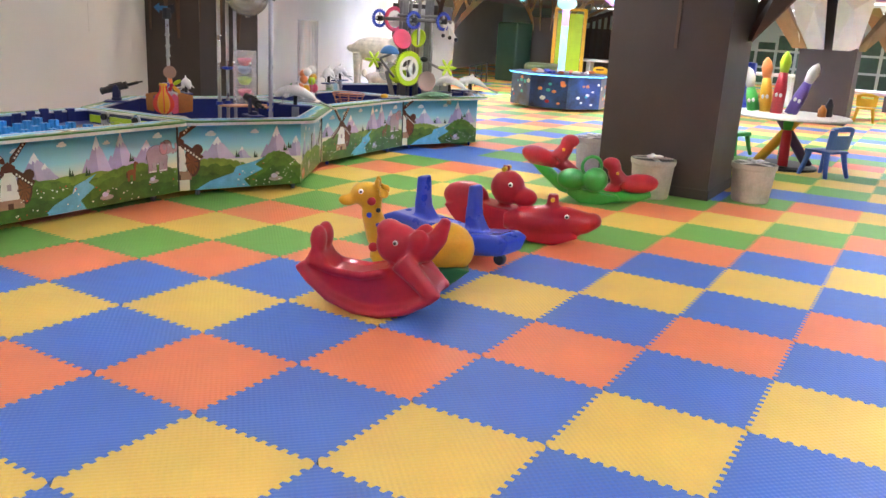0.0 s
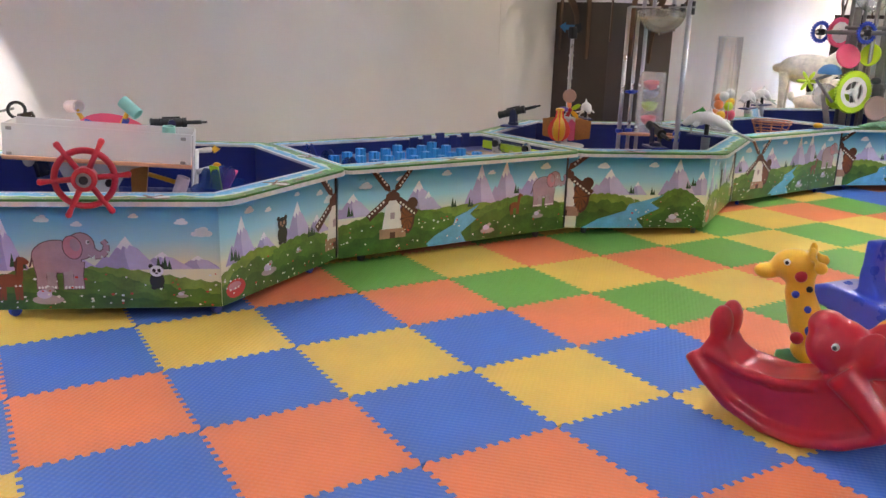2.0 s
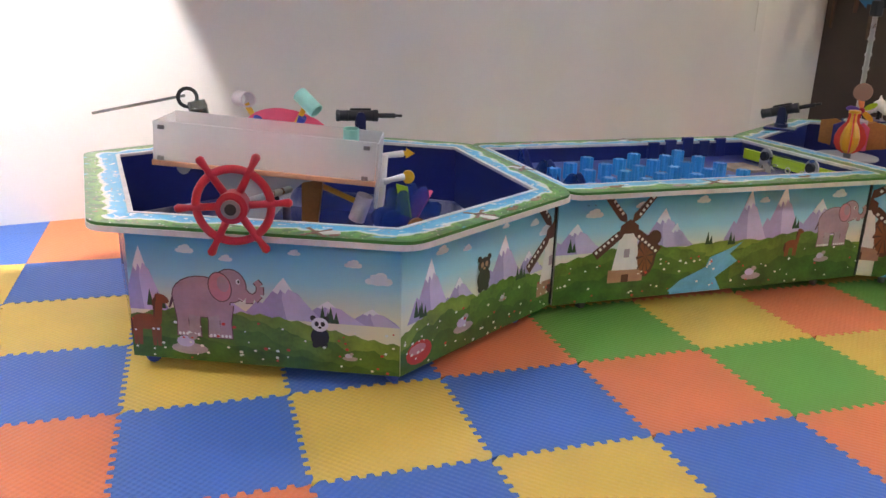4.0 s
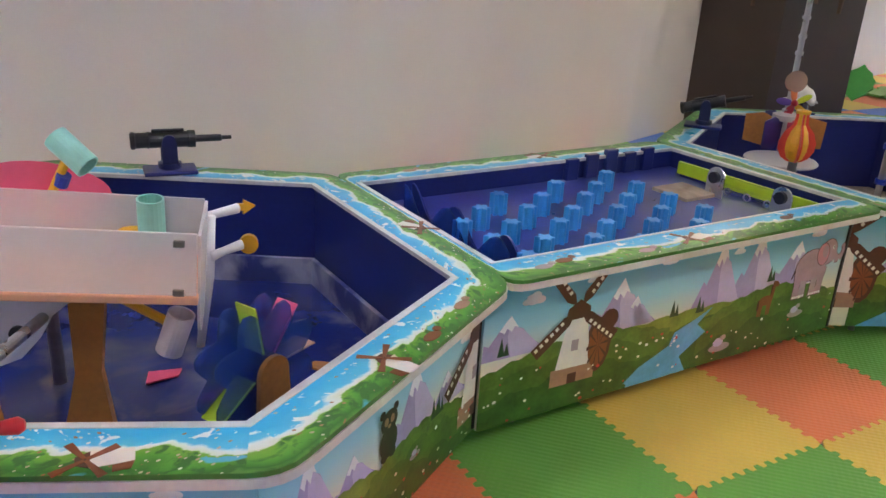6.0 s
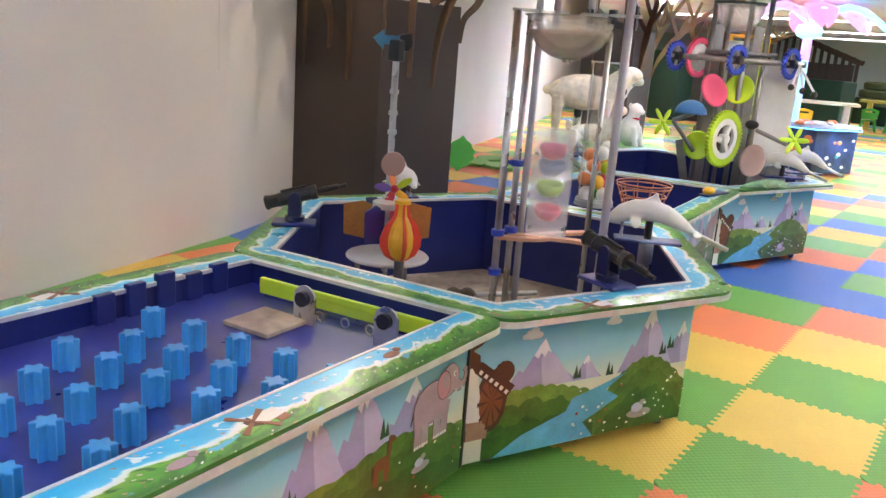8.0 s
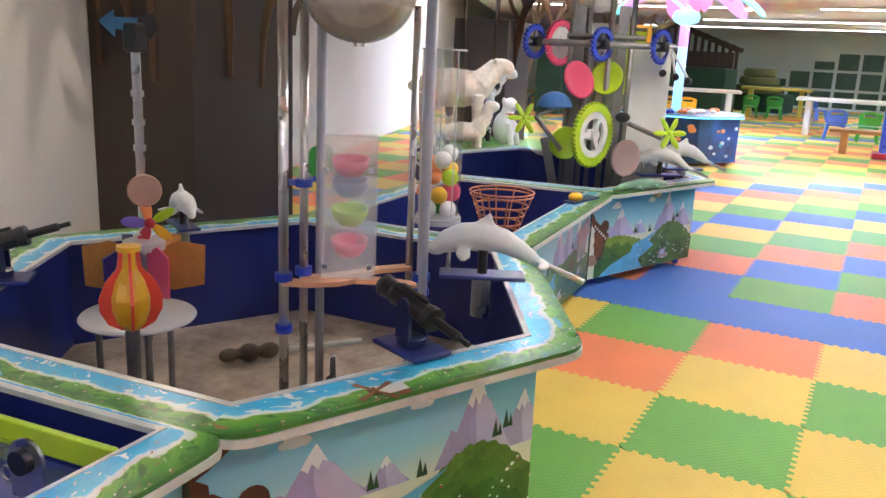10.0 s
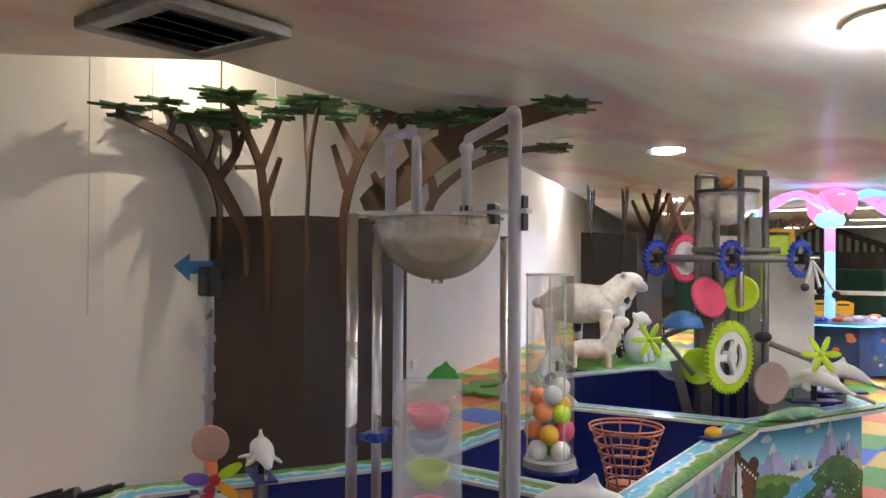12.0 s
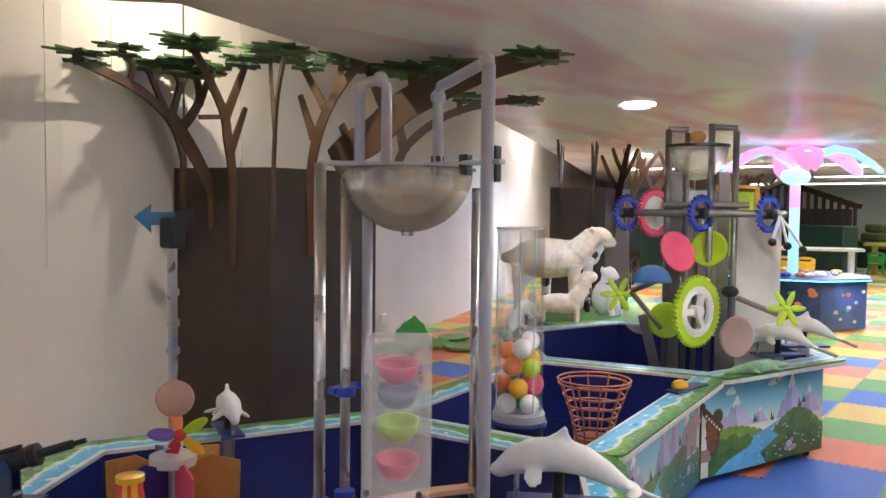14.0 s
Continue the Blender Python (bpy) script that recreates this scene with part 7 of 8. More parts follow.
# green leaf cut-outs lying by the wall, and the wall socket
for k, (x, y, rz, up) in enumerate(((8.3, 6.95, 20, 60), (8.9, 7.0, 50, 4), (9.3, 7.2, 10, 3), (9.0, 6.6, 80, 3))):
    lf = thing("leaf_cushion", (x, y, 0.012), "green foam leaf shape by the wall", "foam leaf", "foam leaves by the wall", rz)
    bm = bmesh.new()
    pts = [(0.0, 0.0)] + [(0.45 * f, 0.17 * math.sin(math.pi * f) + (0.02 if i % 2 else 0)) for i, f in enumerate([0.1, 0.2, 0.3, 0.4, 0.5, 0.6, 0.7, 0.8, 0.9])] + [(0.46, 0)] + [(0.45 * f, -0.17 * math.sin(math.pi * f) - (0.02 if i % 2 else 0)) for i, f in enumerate([0.9, 0.8, 0.7, 0.6, 0.5, 0.4, 0.3, 0.2, 0.1])]
    prism(bm, pts, 0, 0.03, pose(0, 0, 0.0, 0, -up, 0))
    part("pad", bm, GREEN if k == 0 else FOAM["G"], lf)
sk = thing("wall_socket", (8.8, 7.72, 0.3), "white wall socket near the floor", "socket", rz=19)
bm = bmesh.new()
box(bm, (0, 0, 0), (0.16, 0.03, 0.09), bevel=0.006)
part("plate", bm, WHITE, sk)

# ---- rocking toys ----
def eye(parent, p, r=0.014, rz=0):
    bm = bmesh.new()
    ball(bm, p, r, n=12)
    w = part("eye", bm, WHITE, parent, smooth=True)
    bm = bmesh.new()
    d = Vector(p) + Vector((0, -math.copysign(r * 0.75, -p[1]), 0))
    ball(bm, tuple(d), r * 0.6, n=10)
    part("pupil", bm, BLACK, w, smooth=True)


ROCK = "rocking toys on the mats"
el = thing("elephant_rocker", (1.38, 0.15, 0), "glossy red plastic elephant rocker on curved runners", "rocking toy", ROCK, rz=-72)
bm = bmesh.new()
side = [(-0.38, 0.23), (-0.34, 0.16), (-0.22, 0.065), (-0.08, 0.012), (0.06, 0.002), (0.2, 0.04), (0.32, 0.11), (0.37, 0.16), (0.35, 0.2), (0.26, 0.27), (0.1, 0.27), (-0.08, 0.22), (-0.2, 0.225), (-0.25, 0.28), (-0.31, 0.36), (-0.34, 0.3)]
prism(bm, side, -0.095, 0.095, pose(0, 0, 0, 90))
for y in (-0.105, 0.105):
    tube(bm, [(x, y, z + 0.022) for x, z in ((-0.39, 0.22), (-0.33, 0.15), (-0.22, 0.06), (-0.08, 0.008), (0.06, 0.0), (0.2, 0.038), (0.32, 0.11), (0.37, 0.155))], 0.028, 10)
    tube(bm, [(-0.33, y * 0.9, 0.26), (-0.2, y * 0.95, 0.225), (-0.05, y * 0.95, 0.215), (0.08, y * 0.95, 0.25)], 0.022, 10)
    tube(bm, [(0.16, y * 0.85, 0.32), (0.25, y * 0.95, 0.24), (0.34, y, 0.15)], [0.065, 0.05, 0.04], 12)
    ball(bm, (-0.3, y * 0.45, 0.37), (0.045, 0.055, 0.08))
    ball(bm, (0.24, y * 0.65, 0.42), (0.055, 0.035, 0.07), rot=(0, 20, 0))
ball(bm, (0.12, 0, 0.38), (0.12, 0.105, 0.11))
ball(bm, (0.07, 0, 0.45), (0.07, 0.075, 0.06))
tube(bm, [(0.18, 0, 0.36), (0.27, 0, 0.37), (0.33, 0, 0.44), (0.37, 0, 0.54)], [0.085, 0.07, 0.05, 0.026], 14)
blob("body", bm, RED, el, voxel=0.011, rounds=5)
eye(el, (0.13, -0.098, 0.41)), eye(el, (0.13, 0.098, 0.41))

gi = thing("giraffe_rocker", (1.88, 0.25, 0), "yellow plastic giraffe rocker with coloured spots and green runner", "rocking toy", ROCK, rz=122)
bm = bmesh.new()
ball(bm, (-0.2, 0, 0.23), (0.17, 0.13, 0.16))
ball(bm, (0.05, 0, 0.17), (0.2, 0.11, 0.09))
tube(bm, [(0.1, 0, 0.16), (0.2, 0, 0.3), (0.24, 0, 0.42), (0.24, 0, 0.52)], [0.1, 0.075, 0.06, 0.055], 14)
ball(bm, (0.27, 0, 0.53), (0.1, 0.065, 0.075))
ball(bm, (0.38, 0, 0.49), (0.055, 0.045, 0.035))
for y in (-1, 1):
    ball(bm, (0.21, y * 0.05, 0.6), (0.02, 0.02, 0.035))
    ball(bm, (0.17, y * 0.075, 0.55), (0.03, 0.02, 0.03))
blob("body", bm, YELLOW, gi, voxel=0.011, rounds=5)
bm = bmesh.new()
prism(bm, [(-0.34, 0.13), (-0.22, 0.03), (0.0, 0.0), (0.22, 0.03), (0.32, 0.1), (0.25, 0.12), (-0.26, 0.15)], -0.12, 0.12, pose(0, 0, 0, 90))
blob("runner", bm, mat("dark_green_plastic", (0.02, 0.17, 0.05), 0.3, coat=0.3), gi, voxel=0.013)
eye(gi, (0.3, 0.062, 0.555)), eye(gi, (0.3, -0.062, 0.555))
for x, z, r, mt in ((0.2, 0.36, 0.02, BLUE), (0.25, 0.42, 0.017, BLUE), (0.17, 0.28, 0.026, BLUE), (0.12, 0.2, 0.03, RED), (0.22, 0.24, 0.028, RED), (0.24, 0.5, 0.026, RED), (0.2, 0.45, 0.014, BLACK)):
    for y in (-1, 1):
        bm = bmesh.new()
        ball(bm, (x, y * (0.055 if z > 0.3 else 0.085), z), (r, 0.012, r), n=12)
        part("spot", bm, mt, gi, smooth=True)

bl = thing("ride_on_seesaw", (2.62, 0.42, 0), "blue plastic ride-on with two upright handles and black wheel", "rocking toy", ROCK, rz=-95)
bm = bmesh.new()
prism(bm, [(-0.5, 0.2), (-0.45, 0.12), (-0.1, 0.06), (0.2, 0.05), (0.48, 0.1), (0.52, 0.2), (0.45, 0.23), (0.15, 0.19), (-0.4, 0.24)], -0.13, 0.13, pose(0, 0, 0, 90))
for x, lean in ((-0.21, -0.03), (0.2, -0.02)):
    prism(bm, [(x - 0.06, 0.18), (x + 0.1, 0.18), (x + 0.04 + lean, 0.3), (x + 0.02 + lean, 0.5), (x - 0.025 + lean, 0.5), (x - 0.04 + lean, 0.3)], -0.055, 0.055, pose(0, 0, 0, 90))
prism(bm, [(-0.12, 0.0), (0.12, 0.0), (0.06, 0.1), (-0.06, 0.1)], -0.1, 0.1, pose(0, 0, 0, 90))
blob("body", bm, BLUE, bl, voxel=0.012, rounds=4)
bm = bmesh.new()
lathe(bm, [(0.01, -0.02), (0.036, -0.02), (0.04, -0.01), (0.04, 0.01), (0.036, 0.02), (0.01, 0.02)], 20, pose(0.46, -0.1, 0.08, 90))
part("wheel", bm, BLACK, bl)

rb = thing("hippo_rocker", (3.35, 0.42, 0), "glossy red plastic hippo rocker with yellow grip", "rocking toy", ROCK, rz=-80)
bm = bmesh.new()
prism(bm, [(-0.42, 0.2), (-0.3, 0.06), (-0.05, 0.0), (0.2, 0.03), (0.36, 0.12), (0.3, 0.2), (0.0, 0.22), (-0.2, 0.26)], -0.12, 0.12, pose(0, 0, 0, 90))
ball(bm, (-0.28, 0, 0.26), (0.18, 0.13, 0.11))
ball(bm, (0.04, 0, 0.36), (0.13, 0.12, 0.13))
ball(bm, (0.17, 0, 0.3), (0.1, 0.09, 0.07))
blob("body", bm, RED, rb, voxel=0.012, rounds=5)
bm = bmesh.new()
tube(bm, [(0.02, -0.07, 0.5), (0.02, 0.07, 0.5)], 0.018, 10)
part("grip", bm, YELLOW, rb)
bm = bmesh.new()
tube(bm, [(0.02, 0, 0.46), (0.02, 0, 0.52)], 0.025, 10)
part("grip_post", bm, RED, rb)
eye(rb, (0.09, -0.105, 0.4), 0.018), eye(rb, (0.09, 0.105, 0.4), 0.018)
ck = thing("crocodile_rocker", (3.42, 0.0, 0), "glossy red plastic crocodile rocker with yellow grip", "rocking toy", ROCK, rz=-70)
ck.matrix_world = pose(3.36, 0.07, 0, 0, 0, -70) @ Matrix.Scale(0.86, 4)
bm = bmesh.new()
tube(bm, [(-0.34, 0, 0.16), (-0.2, 0, 0.17), (0.0, 0, 0.18), (0.2, 0, 0.19), (0.36, 0, 0.2), (0.42, 0, 0.21)], [0.07, 0.12, 0.14, 0.13, 0.09, 0.06], 16)
prism(bm, [(-0.3, 0.1), (-0.1, 0.01), (0.1, 0.0), (0.3, 0.08), (0.2, 0.16), (-0.2, 0.16)], -0.11, 0.11, pose(0, 0, 0, 90))
ball(bm, (0.4, 0, 0.22), (0.08, 0.08, 0.07))
tube(bm, [(0.06, 0, 0.28), (0.06, 0, 0.42)], [0.06, 0.045], 12)
blob("body", bm, RED, ck, voxel=0.012, rounds=5)
bm = bmesh.new()
tube(bm, [(0.06, -0.08, 0.38), (0.06, 0.08, 0.38)], 0.018, 10)
part("grip", bm, YELLOW, ck)
eye(ck, (0.19, -0.115, 0.26), 0.02), eye(ck, (0.19, 0.115, 0.26), 0.02)

ss = thing("caterpillar_seesaw", (4.85, 0.42, 0), "red and green plastic caterpillar seesaw with horse-head seats", "rocking toy", ROCK, rz=-66)
ss.matrix_world = pose(5.0, 0.36, 0, 0, 0, -66) @ Matrix.Scale(0.82, 4)
bm = bmesh.new()
tube(bm, [(-0.62, 0, 0.42), (-0.5, 0, 0.33), (-0.3, 0, 0.16), (0.0, 0, 0.09), (0.3, 0, 0.08), (0.55, 0, 0.1), (0.68, 0, 0.14)], [0.05, 0.07, 0.07, 0.07, 0.07, 0.06, 0.04], 12)
prism(bm, [(-0.25, 0.1), (-0.1, 0.0), (0.15, 0.0), (0.35, 0.06), (0.3, 0.12), (-0.2, 0.16)], -0.13, 0.13, pose(0, 0, 0, 90))
ball(bm, (-0.2, -0.1, 0.26), (0.17, 0.13, 0.12))
ball(bm, (0.05, -0.16, 0.28), (0.14, 0.12, 0.14))
blob("base", bm, GREEN, ss, "green moulded caterpillar base", 0.014, 5)
bm = bmesh.new()
lathe(bm, [(0.1, -0.018), (0.128, 0), (0.1, 0.018), (0.09, 0), (0.1, -0.018)], 24, pose(0.0, -0.14, 0.42, 90, 0, 15))
part("handle_ring", bm, GREEN, ss, smooth=True)
for x0, z0, sg in ((-0.45, 0.42, 1), (0.42, 0.2, -1)):
    bm = bmesh.new()
    ball(bm, (x0 - sg * 0.12, 0.03, z0 + 0.04), (0.22, 0.13, 0.11), rot=(0, 18 * sg if sg > 0 else -6, 0))
    tube(bm, [(x0 + sg * 0.08, 0.03, z0 + 0.04), (x0 + sg * 0.16, 0.03, z0 + 0.16), (x0 + sg * 0.16, 0.03, z0 + 0.24)], [0.1, 0.08, 0.07], 12)
    ball(bm, (x0 + sg * 0.2, 0.03, z0 + 0.24), (0.1, 0.065, 0.075))
    tube(bm, [(x0 + sg * 0.1, 0.03, z0), (x0 + sg * 0.3, 0.03, z0 - 0.12)], [0.08, 0.06], 12)
    blob("seat", bm, RED, ss, "red moulded horse-head seat", 0.013, 5)
    bm = bmesh.new()
    tube(bm, [(x0 + sg * 0.13, -0.06, z0 + 0.15), (x0 + sg * 0.13, 0.12, z0 + 0.15)], 0.018, 10)
    part("grip", bm, YELLOW, ss)

# ---- plant tubs by the pillar ----
def tub(x, y, rz):
    t = thing("planter_tub", (x, y, 0), "beige plastic tub tied with a white ribbon on its dark lid", "tub", "tubs round the pillar", rz)
    part("body", lathe(bmesh.new(), [(0.05, 0.0), (0.165, 0.0), (0.175, 0.02), (0.2, 0.31), (0.205, 0.32), (0.214, 0.33), (0.214, 0.37), (0.2, 0.372), (0.19, 0.35), (0.05, 0.345)], 36), POT_M, t, smooth=False)
    part("lid", lathe(bmesh.new(), [(0.02, 0.346), (0.188, 0.352), (0.188, 0.366), (0.02, 0.37)], 32), BLACK, t)
    for k in range(2):
        bm = bmesh.new()
        box(bm, (0, 0, 0.374), (0.38, 0.05, 0.006), pose(0, 0, 0, 0, 0, 20 + 90 * k), 0.002)
        part("ribbon", bm, WHITE, t)
    bm = bmesh.new()
    for a in (20, 140, 260):
        ball(bm, (0.05, 0, 0.395), (0.05, 0.03, 0.018), pose(0, 0, 0, 0, 0, a))
    blob("bow", bm, WHITE, t, voxel=0.01)


tub(5.70, 0.0, 10), tub(6.27, -0.82, 40), tub(6.75, 1.0, 70)

# ---- tables and chairs ----
def chair(x, y, rz, material, colour):
    t = thing("child_chair", (x, y, 0), colour + " moulded plastic child's chair", "chair", "children's chairs", rz)
    bm = bmesh.new()
    box(bm, (0, 0, 0.3), (0.36, 0.34, 0.03), bevel=0.012)
    box(bm, (0, -0.165, 0.285), (0.34, 0.02, 0.05), bevel=0.008)
    part("seat", bm, material, t)
    bm = bmesh.new()
    for k in range(9):          # a curved back, taller in the middle, with a grip slot
        a = -44 + 11 * k
        m = pose(0.3 * math.sin(radians(a)) * 0.8, 0.17 - 0.12 * (1 - math.cos(radians(a))), 0.31, -9, 0, -a * 0.5)
        top = 0.31 - 0.05 * (abs(a) / 44) ** 2
        for z0, z1 in ((0.03, top),) if abs(a) > 22 else ((0.03, 0.2), (0.245, top)):
            box(bm, (0, 0, (z0 + z1) / 2), (0.052, 0.022, z1 - z0), m, 0.005)
    part("backrest", bm, material, t)
    for sx in (-1, 1):
        for sy in (-1, 1):
            bm = bmesh.new()
            tube(bm, [(sx * 0.14, sy * 0.12, 0.3), (sx * 0.17, sy * 0.155, 0.12), (sx * 0.19, sy * 0.19, 0.0)], [0.036, 0.028, 0.024], 10)
            part("leg", bm, material, t)
    return t


rt = thing("round_table", (9.0, -0.68, 0), "round white table on four slanting crayon-coloured legs", "table")
part("tabletop", lathe(bmesh.new(), [(0.05, 0.63), (0.7, 0.63), (0.72, 0.645), (0.7, 0.665), (0.05, 0.665)], 48), WHITE, rt)
part("base_disc", lathe(bmesh.new(), [(0.05, 0.0), (0.42, 0.0), (0.42, 0.03), (0.36, 0.05), (0.05, 0.055)], 40), BLACK, rt)
for k, mt in enumerate((RED, mat("dark_leg", (0.08, 0.05, 0.12), 0.4), GREEN, YELLOW)):
    bm = bmesh.new()
    a = radians(190 + 90 * k)
    tube(bm, [(0.3 * math.cos(a), 0.3 * math.sin(a), 0.04), (-0.12 * math.cos(a), -0.12 * math.sin(a), 0.64)], 0.06, 14)
    part("leg", bm, mt, rt, smooth=True)
br = thing("brush_sculpture", (9.0, -0.5, 0.665), "giant crayons and paint brushes fanned out on the table", "sculpture")
for dx, dy, tilt, mt, tip, h in ((0.0, 0.26, -14, GREEN, WHITE, 0.3), (0.03, 0.12, -6, YELLOW, ORANGE, 0.42), (-0.05, -0.02, 2, RED, LIME, 0.5), (0.0, -0.18, 20, PURPLE, WHITE, 0.42)):
    m = pose(dx, dy, 0, -tilt * -1, 0, 0)
    bm = bmesh.new()
    tube(bm, [(0, 0, 0), (0, 0, h * 0.6), (0, 0, h)], [0.075, 0.075, 0.05], 16, m)
    part("handle", bm, mt, br, smooth=True)
    bm = bmesh.new()
    lathe(bm, [(0.05, h), (0.06, h + 0.06), (0.07, h + 0.12), (0.05, h + 0.2), (0.01, h + 0.25)], 16, m)
    part("bristle", bm, tip, br, smooth=True)
    bm = bmesh.new()
    for sx in (-0.025, 0.025):
        ball(bm, (-0.07, sx, h * 0.45), (0.012, 0.02, 0.026), m)
    part("face_patch", bm, WHITE, br)
for k, (dx, dy, mt, h) in enumerate(((0.1, -0.32, BLACK, 0.22), (0.0, -0.26, WOOD, 0.14))):
    bt = thing("bottle", (9.0 + dx, -0.68 + dy - 0.1, 0.665), "dark bottle on the round table" if k == 0 else "banded jar on the round table", "bottle")
    part("body", lathe(bmesh.new(), [(0.02, 0), (0.045, 0.0), (0.05, 0.01), (0.05, h * 0.65), (0.025, h * 0.85), (0.022, h)], 18), mt, bt, smooth=True)
CHAIR_BLUE = mat("chair_blue", (0.09, 0.19, 0.66), 0.35, grain=0.06)
chair(8.66, -1.2, 148, CHAIR_BLUE, "blue")
chair(9.7, 0.1, -20, GREEN, "green")
chair(9.0, 0.25, 10, YELLOW, "yellow")


def long_table(x, y, rz, lx, ly, h, material, label):
    t = thing("play_table", (x, y, 0), label, "table", "play tables", rz)
    bm = bmesh.new()
    box(bm, (0, 0, h - 0.03), (lx, ly, 0.06), bevel=0.01)
    part("tabletop", bm, material, t)
    for sx in (-1, 1):
        bm = bmesh.new()
        box(bm, (sx * (lx / 2 - 0.25), 0, (h - 0.06) / 2), (0.12, ly * 0.7, h - 0.06), bevel=0.01)
        part("side_panel", bm, material, t)
    return t


long_table(21.6, 5.9, -78, 2.3, 1.0, 0.78, WHITE, "long white play table with panel legs")
chair(20.8, 6.2, 100, YELLOW, "yellow"), chair(20.75, 5.75, 100, YELLOW, "yellow")
long_table(25.5, 4.4, -85, 1.8, 1.0, 0.8, mat("olive_yellow", (0.5, 0.42, 0.06), 0.5), "yellow play table with panel legs")
chair(24.6, 4.9, 100, GREEN, "green"), chair(24.7, 4.3, 90, GREEN, "green"), chair(25.2, 3.3, 40, CHAIR_BLUE, "blue")
long_table(20.6, 2.1, -88, 2.6, 1.1, 0.78, WHITE, "long white play table with panel legs")
chair(19.7, 2.55, 95, CHAIR_BLUE, "blue"), chair(19.7, 1.95, 95, GREEN, "green")
long_table(18.5, -1.0, -90, 1.6, 1.0, 0.62, mat("rose_top", (0.75, 0.52, 0.58), 0.4), "pale pink play table with panel legs")
chair(17.6, -0.95, 95, YELLOW, "yellow")
long_table(17.0, 1.6, 92, 1.8, 0.5, 0.42, WOOD, "low timber bench on two side panels")
pd = thing("soft_pad", (16.6, 1.45, 0), "blue upright soft pad on a red base", "soft play block", rz=-88)
for nm, mt, c, sz in (("base", RED, (0, 0, 0.05), (0.7, 0.5, 0.1)), ("pad", BLUE, (0, 0, 0.6), (0.5, 0.3, 1.0))):
    bm = bmesh.new()
    box(bm, c, sz, bevel=0.03)
    part(nm, bm, mt, pd)

# ---- fishing tank with light column ----
SEA = mat("sea_print", (0.02, 0.07, 0.24), 0.3, grain=0.6, scale=3.0, coat=0.3)
tk = thing("fishing_tank", (13.75, 4.45, 0), "eight-sided navy fishing game tank with sea print and light column", "game table", rz=10)
octo = [(1.04 * math.cos(radians(22.5 + 45 * k)), 1.04 * math.sin(radians(22.5 + 45 * k))) for k in range(8)]
bm = bmesh.new()
prism(bm, [(x * 0.95, y * 0.95) for x, y in octo], 0.05, 0.66)
part("body", bm, SEA, tk)
bm = bmesh.new()
prism(bm, octo, 0.66, 0.70)
part("rim", bm, NAVY, tk)
bm = bmesh.new()
prism(bm, [(x * 1.005, y * 1.005) for x, y in octo], 0.672, 0.688)
part("light_strip", bm, glow("led_strip", (0.12, 0.55, 1.0), 3.0), tk, "lit blue light strip")
rnd = random.Random(3)
for k in range(16):
    bm = bmesh.new()
    a, r = rnd.uniform(0, 6.28), rnd.uniform(0.2, 0.7)
    ball(bm, (r * math.cos(a), r * math.sin(a), 0.72), (0.09, 0.05, 0.04), rot=(0, 0, rnd.uniform(0, 180)), n=10)
    part("fish", bm, rnd.choice((PINK, ORANGE, YELLOW, BLUE, WHITE)), tk, smooth=True)
for k in range(8):
    m = pose(0, 0, 0, 0, 0, 45 * k)
    for q in range(9):
        bm = bmesh.new()
        y, z, r = rnd.uniform(-0.34, 0.34), rnd.uniform(0.12, 0.6), rnd.uniform(0.03, 0.065)
        ball(bm, (0.914, y, z), (0.006, r, r * 0.7), m, n=10)
        part("sea_creature_print", bm, rnd.choice((ORANGE, RED, mat("sea_teal", (0.05, 0.4, 0.4), 0.4), WHITE)), tk)
bm = bmesh.new()
tube(bm, [(0, 0, 0.7), (0, 0, 1.62)], 0.068, 20)
part("column", bm, glow("column_glow", (0.3, 0.62, 1.0), 0.95), tk, "glowing blue light column", True)
bm = bmesh.new()
tube(bm, [(0, 0, 1.62), (0, 0, 1.95)], 0.068, 20)
part("column_top", bm, glow("column_pink", (0.8, 0.36, 1.0), 0.9), tk, "glowing pink column top", True)
bm = bmesh.new()
lathe(bm, [(0.06, 1.93), (0.17, 1.98), (0.2, 2.05), (0.17, 2.13), (0.06, 2.16)], 24)
part("globe", bm, glow("globe_glow", (0.45, 0.9, 0.9), 0.6), tk, "glowing round globe", True)
PETAL = [glow("petal_" + n, c, 0.75) for n, c in (("pink", (1.0, 0.3, 0.6)), ("cyan", (0.3, 0.9, 1.0)), ("violet", (0.7, 0.4, 1.0)))]
for k in range(6):
    bm = bmesh.new()
    m = pose(0, 0, 0, 0, 0, 60 * k + 12)
    line = [(0.05, 2.2), (0.25, 2.36), (0.5, 2.42), (0.75, 2.36), (0.98, 2.2), (1.08, 2.1)]
    wid = [0.05, 0.15, 0.2, 0.2, 0.14, 0.04]
    up = [[bm.verts.new(m @ Vector((u, w * s_, z + 0.01 - 0.05 * abs(s_)))) for s_ in (-1, 0, 1)] for (u, z), w in zip(line, wid)]
    for a, b in zip(up, up[1:]):
        for j in range(2):
            bm.faces.new((a[j], a[j + 1], b[j + 1], b[j]))
    ob = part("palm_petal", bm, PETAL[k % 3], tk, "glowing palm-leaf petal")
    for u, z in ((0.3, 2.375), (0.55, 2.41), (0.8, 2.33)):
        bm = bmesh.new()
        ball(bm, (u, 0, z + 0.005), (0.05, 0.06, 0.03), m, n=8)
        part("petal_spot", bm, PETAL[(k + 1) % 3], ob)
    ob.modifiers.new("thick", "SOLIDIFY").thickness = 0.03

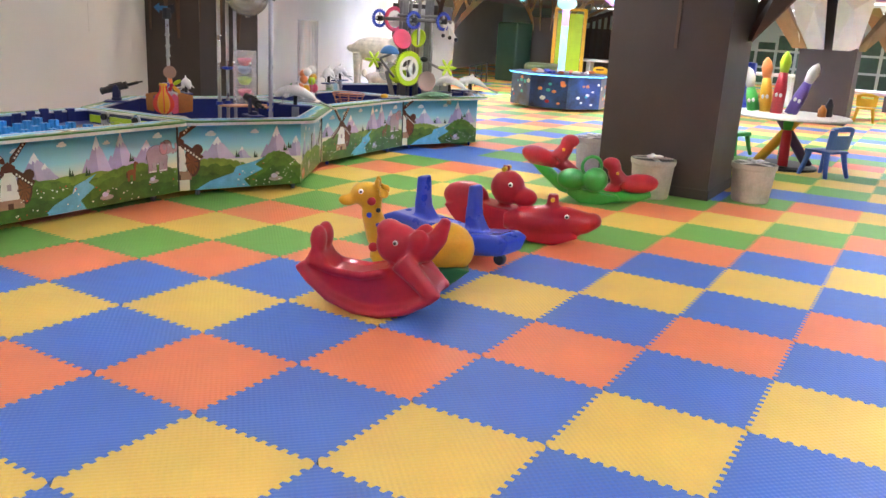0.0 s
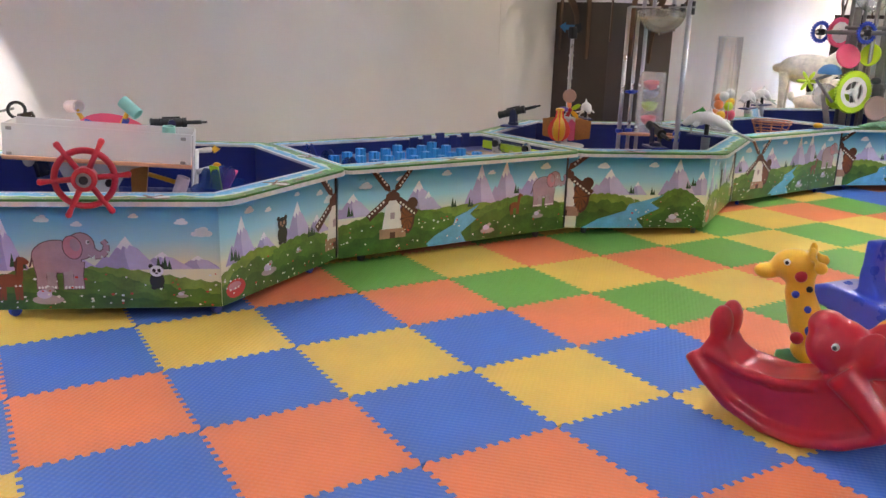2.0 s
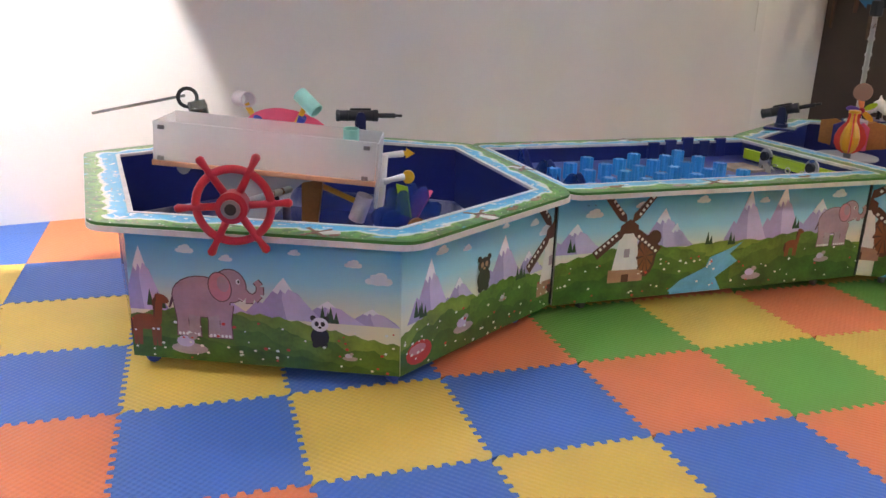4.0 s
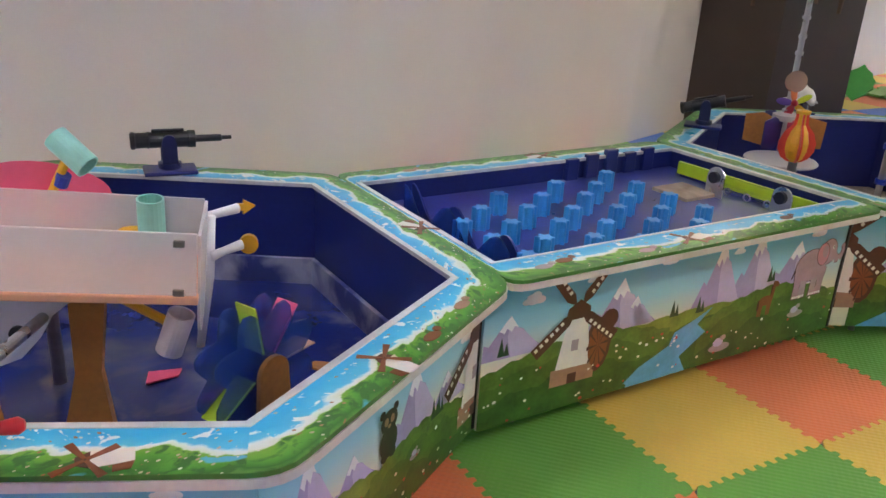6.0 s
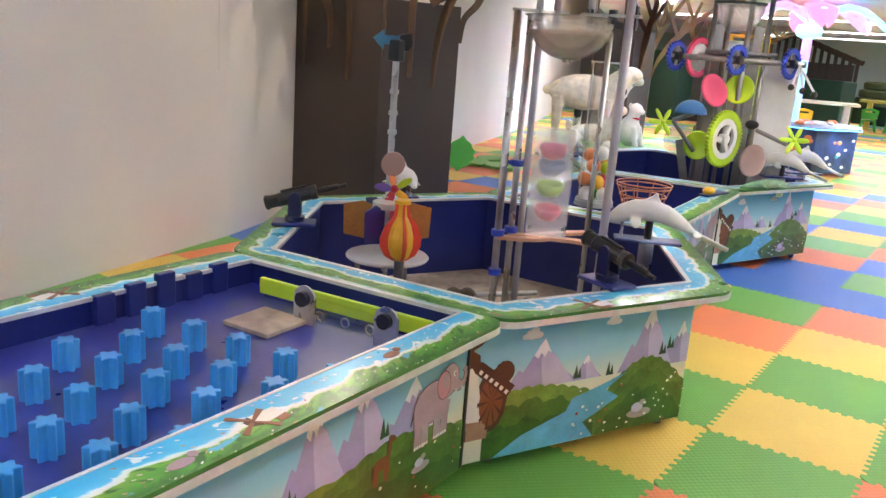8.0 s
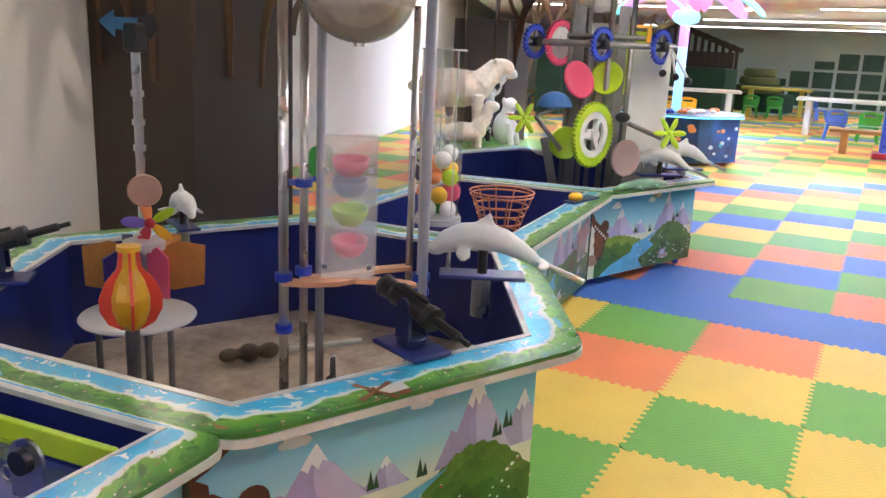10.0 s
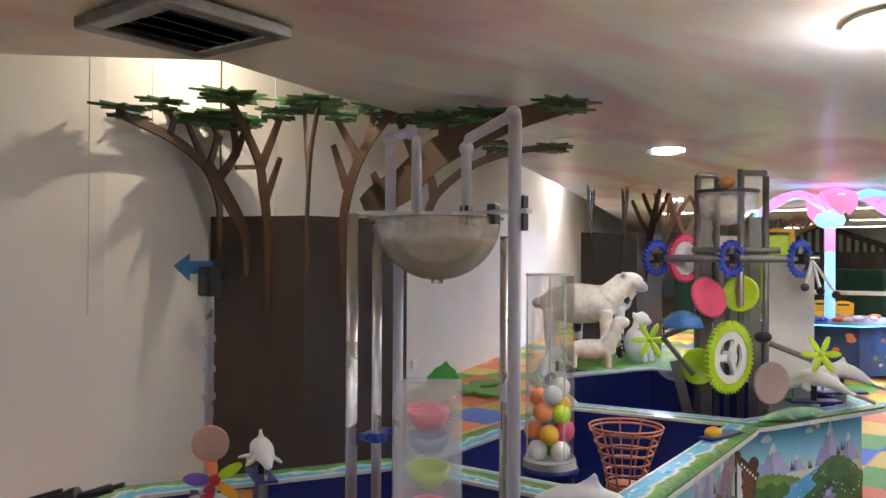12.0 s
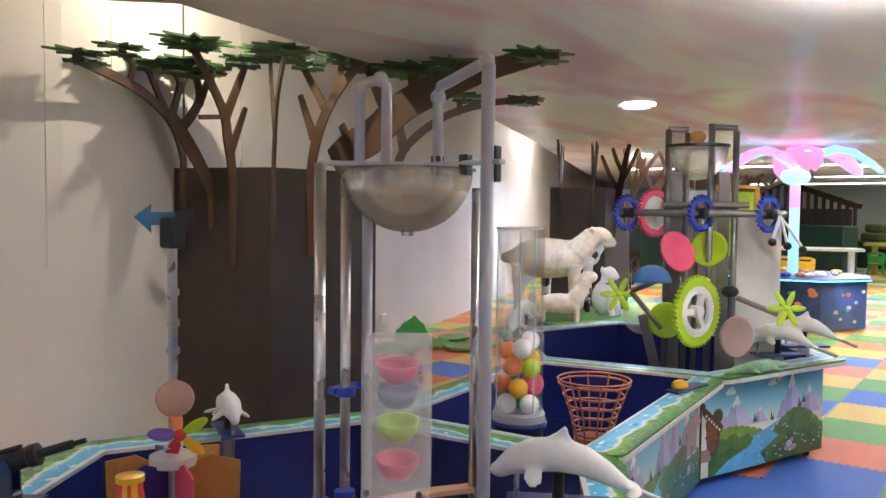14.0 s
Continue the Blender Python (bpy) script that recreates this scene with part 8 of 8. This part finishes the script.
# ---- far end ----
hs = thing("slat_house", (26.3, 7.5, 0), "dark timber slat play house with a pitched roof", "play house", rz=-75)
SLAT = mat("dark_timber", (0.06, 0.035, 0.025), 0.6, grain=0.2)
for k in range(19):
    x = -1.8 + 0.2 * k
    h = 2.42 - 0.36 * abs(x)
    bm = bmesh.new()
    box(bm, (x, 0, h / 2), (0.1, 0.05, h))
    part("slat", bm, SLAT, hs)
for sx in (-1, 1):
    for y in (-0.1, 0.75):
        bm = bmesh.new()
        box(bm, (0, 0, 0), (2.1, 0.1, 0.12), pose(sx * 0.96, y, 2.1, 0, sx * 19.8, 0), 0.01)
        part("rafter", bm, SLAT, hs)
    for k in range(8):
        bm = bmesh.new()
        x = sx * (0.15 + 0.25 * k)
        box(bm, (x, 0.33, 2.5 - 0.36 * abs(x)), (0.12, 1.0, 0.03), pose(0, 0, 0))
        part("roof_batten", bm, SLAT, hs)
bm = bmesh.new()
box(bm, (0, 0.7, 0.85), (3.6, 0.06, 1.7))
part("back_board", bm, BARK, hs)
DG = mat("dark_green_paint", (0.015, 0.06, 0.035), 0.5, grain=0.2, scale=1.5)
for k, (x, y, sx, sy, h) in enumerate(((24.5, 6.2, 0.8, 1.6, 1.25), (24.2, 9.6, 0.8, 1.4, 1.7), (28.0, 5.0, 0.9, 1.5, 0.55), (20.6, 8.95, 0.7, 0.8, 1.7))):
    gb = thing("green_block", (x, y, 0), "dark green upholstered play block", "soft play block", "green play blocks", rz=-15)
    bm = bmesh.new()
    box(bm, (0, 0, h / 2), (sx, sy, h), bevel=0.05)
    part("block", bm, DG, gb)
OLIVE = mat("olive_cushion", (0.09, 0.11, 0.04), 0.7)
for k, (x, y) in enumerate(((28.0, 5.2), (17.2, 6.4))):
    for q in range(3):
        cu = thing("round_cushion", (x, y, 0.24 * q + (0.55 if k == 0 else 0)), "olive green round floor cushion in a stack", "cushion", "stacked cushions")
        part("pad", lathe(bmesh.new(), [(0.1, 0.0), (0.62 - 0.1 * q, 0.0), (0.68 - 0.1 * q, 0.05), (0.68 - 0.1 * q, 0.19), (0.62 - 0.1 * q, 0.24), (0.1, 0.24)], 28), OLIVE, cu, smooth=False)
dr = thing("green_door", (20.6, 7.2, 0), "bright green free-standing door in a yellow frame", "door", rz=-68)
bm = bmesh.new()
box(bm, (0, 0, 1.03), (0.72, 0.05, 2.0), bevel=0.006)
part("leaf", bm, LIME, dr)
for x in (-0.42, 0.42):
    bm = bmesh.new()
    box(bm, (x, 0, 1.05), (0.1, 0.1, 2.1), bevel=0.006)
    part("jamb", bm, YELLOW, dr)
bm = bmesh.new()
box(bm, (0, 0, 2.14), (0.94, 0.1, 0.08), bevel=0.006)
part("head", bm, YELLOW, dr)
# painted hills: a low board along the end wall
DG_PAD = mat("green_padding", (0.04, 0.11, 0.07), 0.45, grain=0.2, scale=3.0)
hl = thing("hill_mural", (31.9, 0, 0), "dark green painted hills along the far wall", "wall mural")
bm = bmesh.new()
ys = [14.0 - 0.6 * k for k in range(48)]


def hill_top(y):
    f = min(1, max(0, (7.4 - y) / 6.2))
    return 0.5 + 1.85 * (3 * f * f - 2 * f ** 3)


prism(bm, [(ys[-1], 0.0), (ys[0], 0.0)] + [(y, hill_top(y)) for y in ys], -0.02, 0.02, Matrix(((0, 0, 1, 0), (1, 0, 0, 0), (0, 1, 0, 0), (0, 0, 0, 1))))
part("board", bm, DG, hl)
for k in range(16):          # padded squares below the brow of the hill
    for q in range(3):
        y, z = 6.6 - 0.72 * k, 0.05 + 0.62 * q
        h = min(0.58, hill_top(y) - 0.08 - z)
        if h > 0.15:
            bm = bmesh.new()
            box(bm, (-0.06, y, z + h / 2), (0.09, 0.66, h), bevel=0.035)
            part("padded_square", bm, DG_PAD, hl)
rl = thing("low_railing", (17.5, 8.4, 0), "low black metal railing by the wall", "railing", rz=20)
for z in (0.3, 0.55):
    bm = bmesh.new()
    tube(bm, [(-1.5, 0, z), (1.5, 0, z)], 0.02, 8)
    part("rail", bm, BLACK, rl)
for k in range(4):
    bm = bmesh.new()
    tube(bm, [(-1.5 + k, 0, 0), (-1.5 + k, 0, 0.57)], 0.02, 8)
    part("post", bm, BLACK, rl)
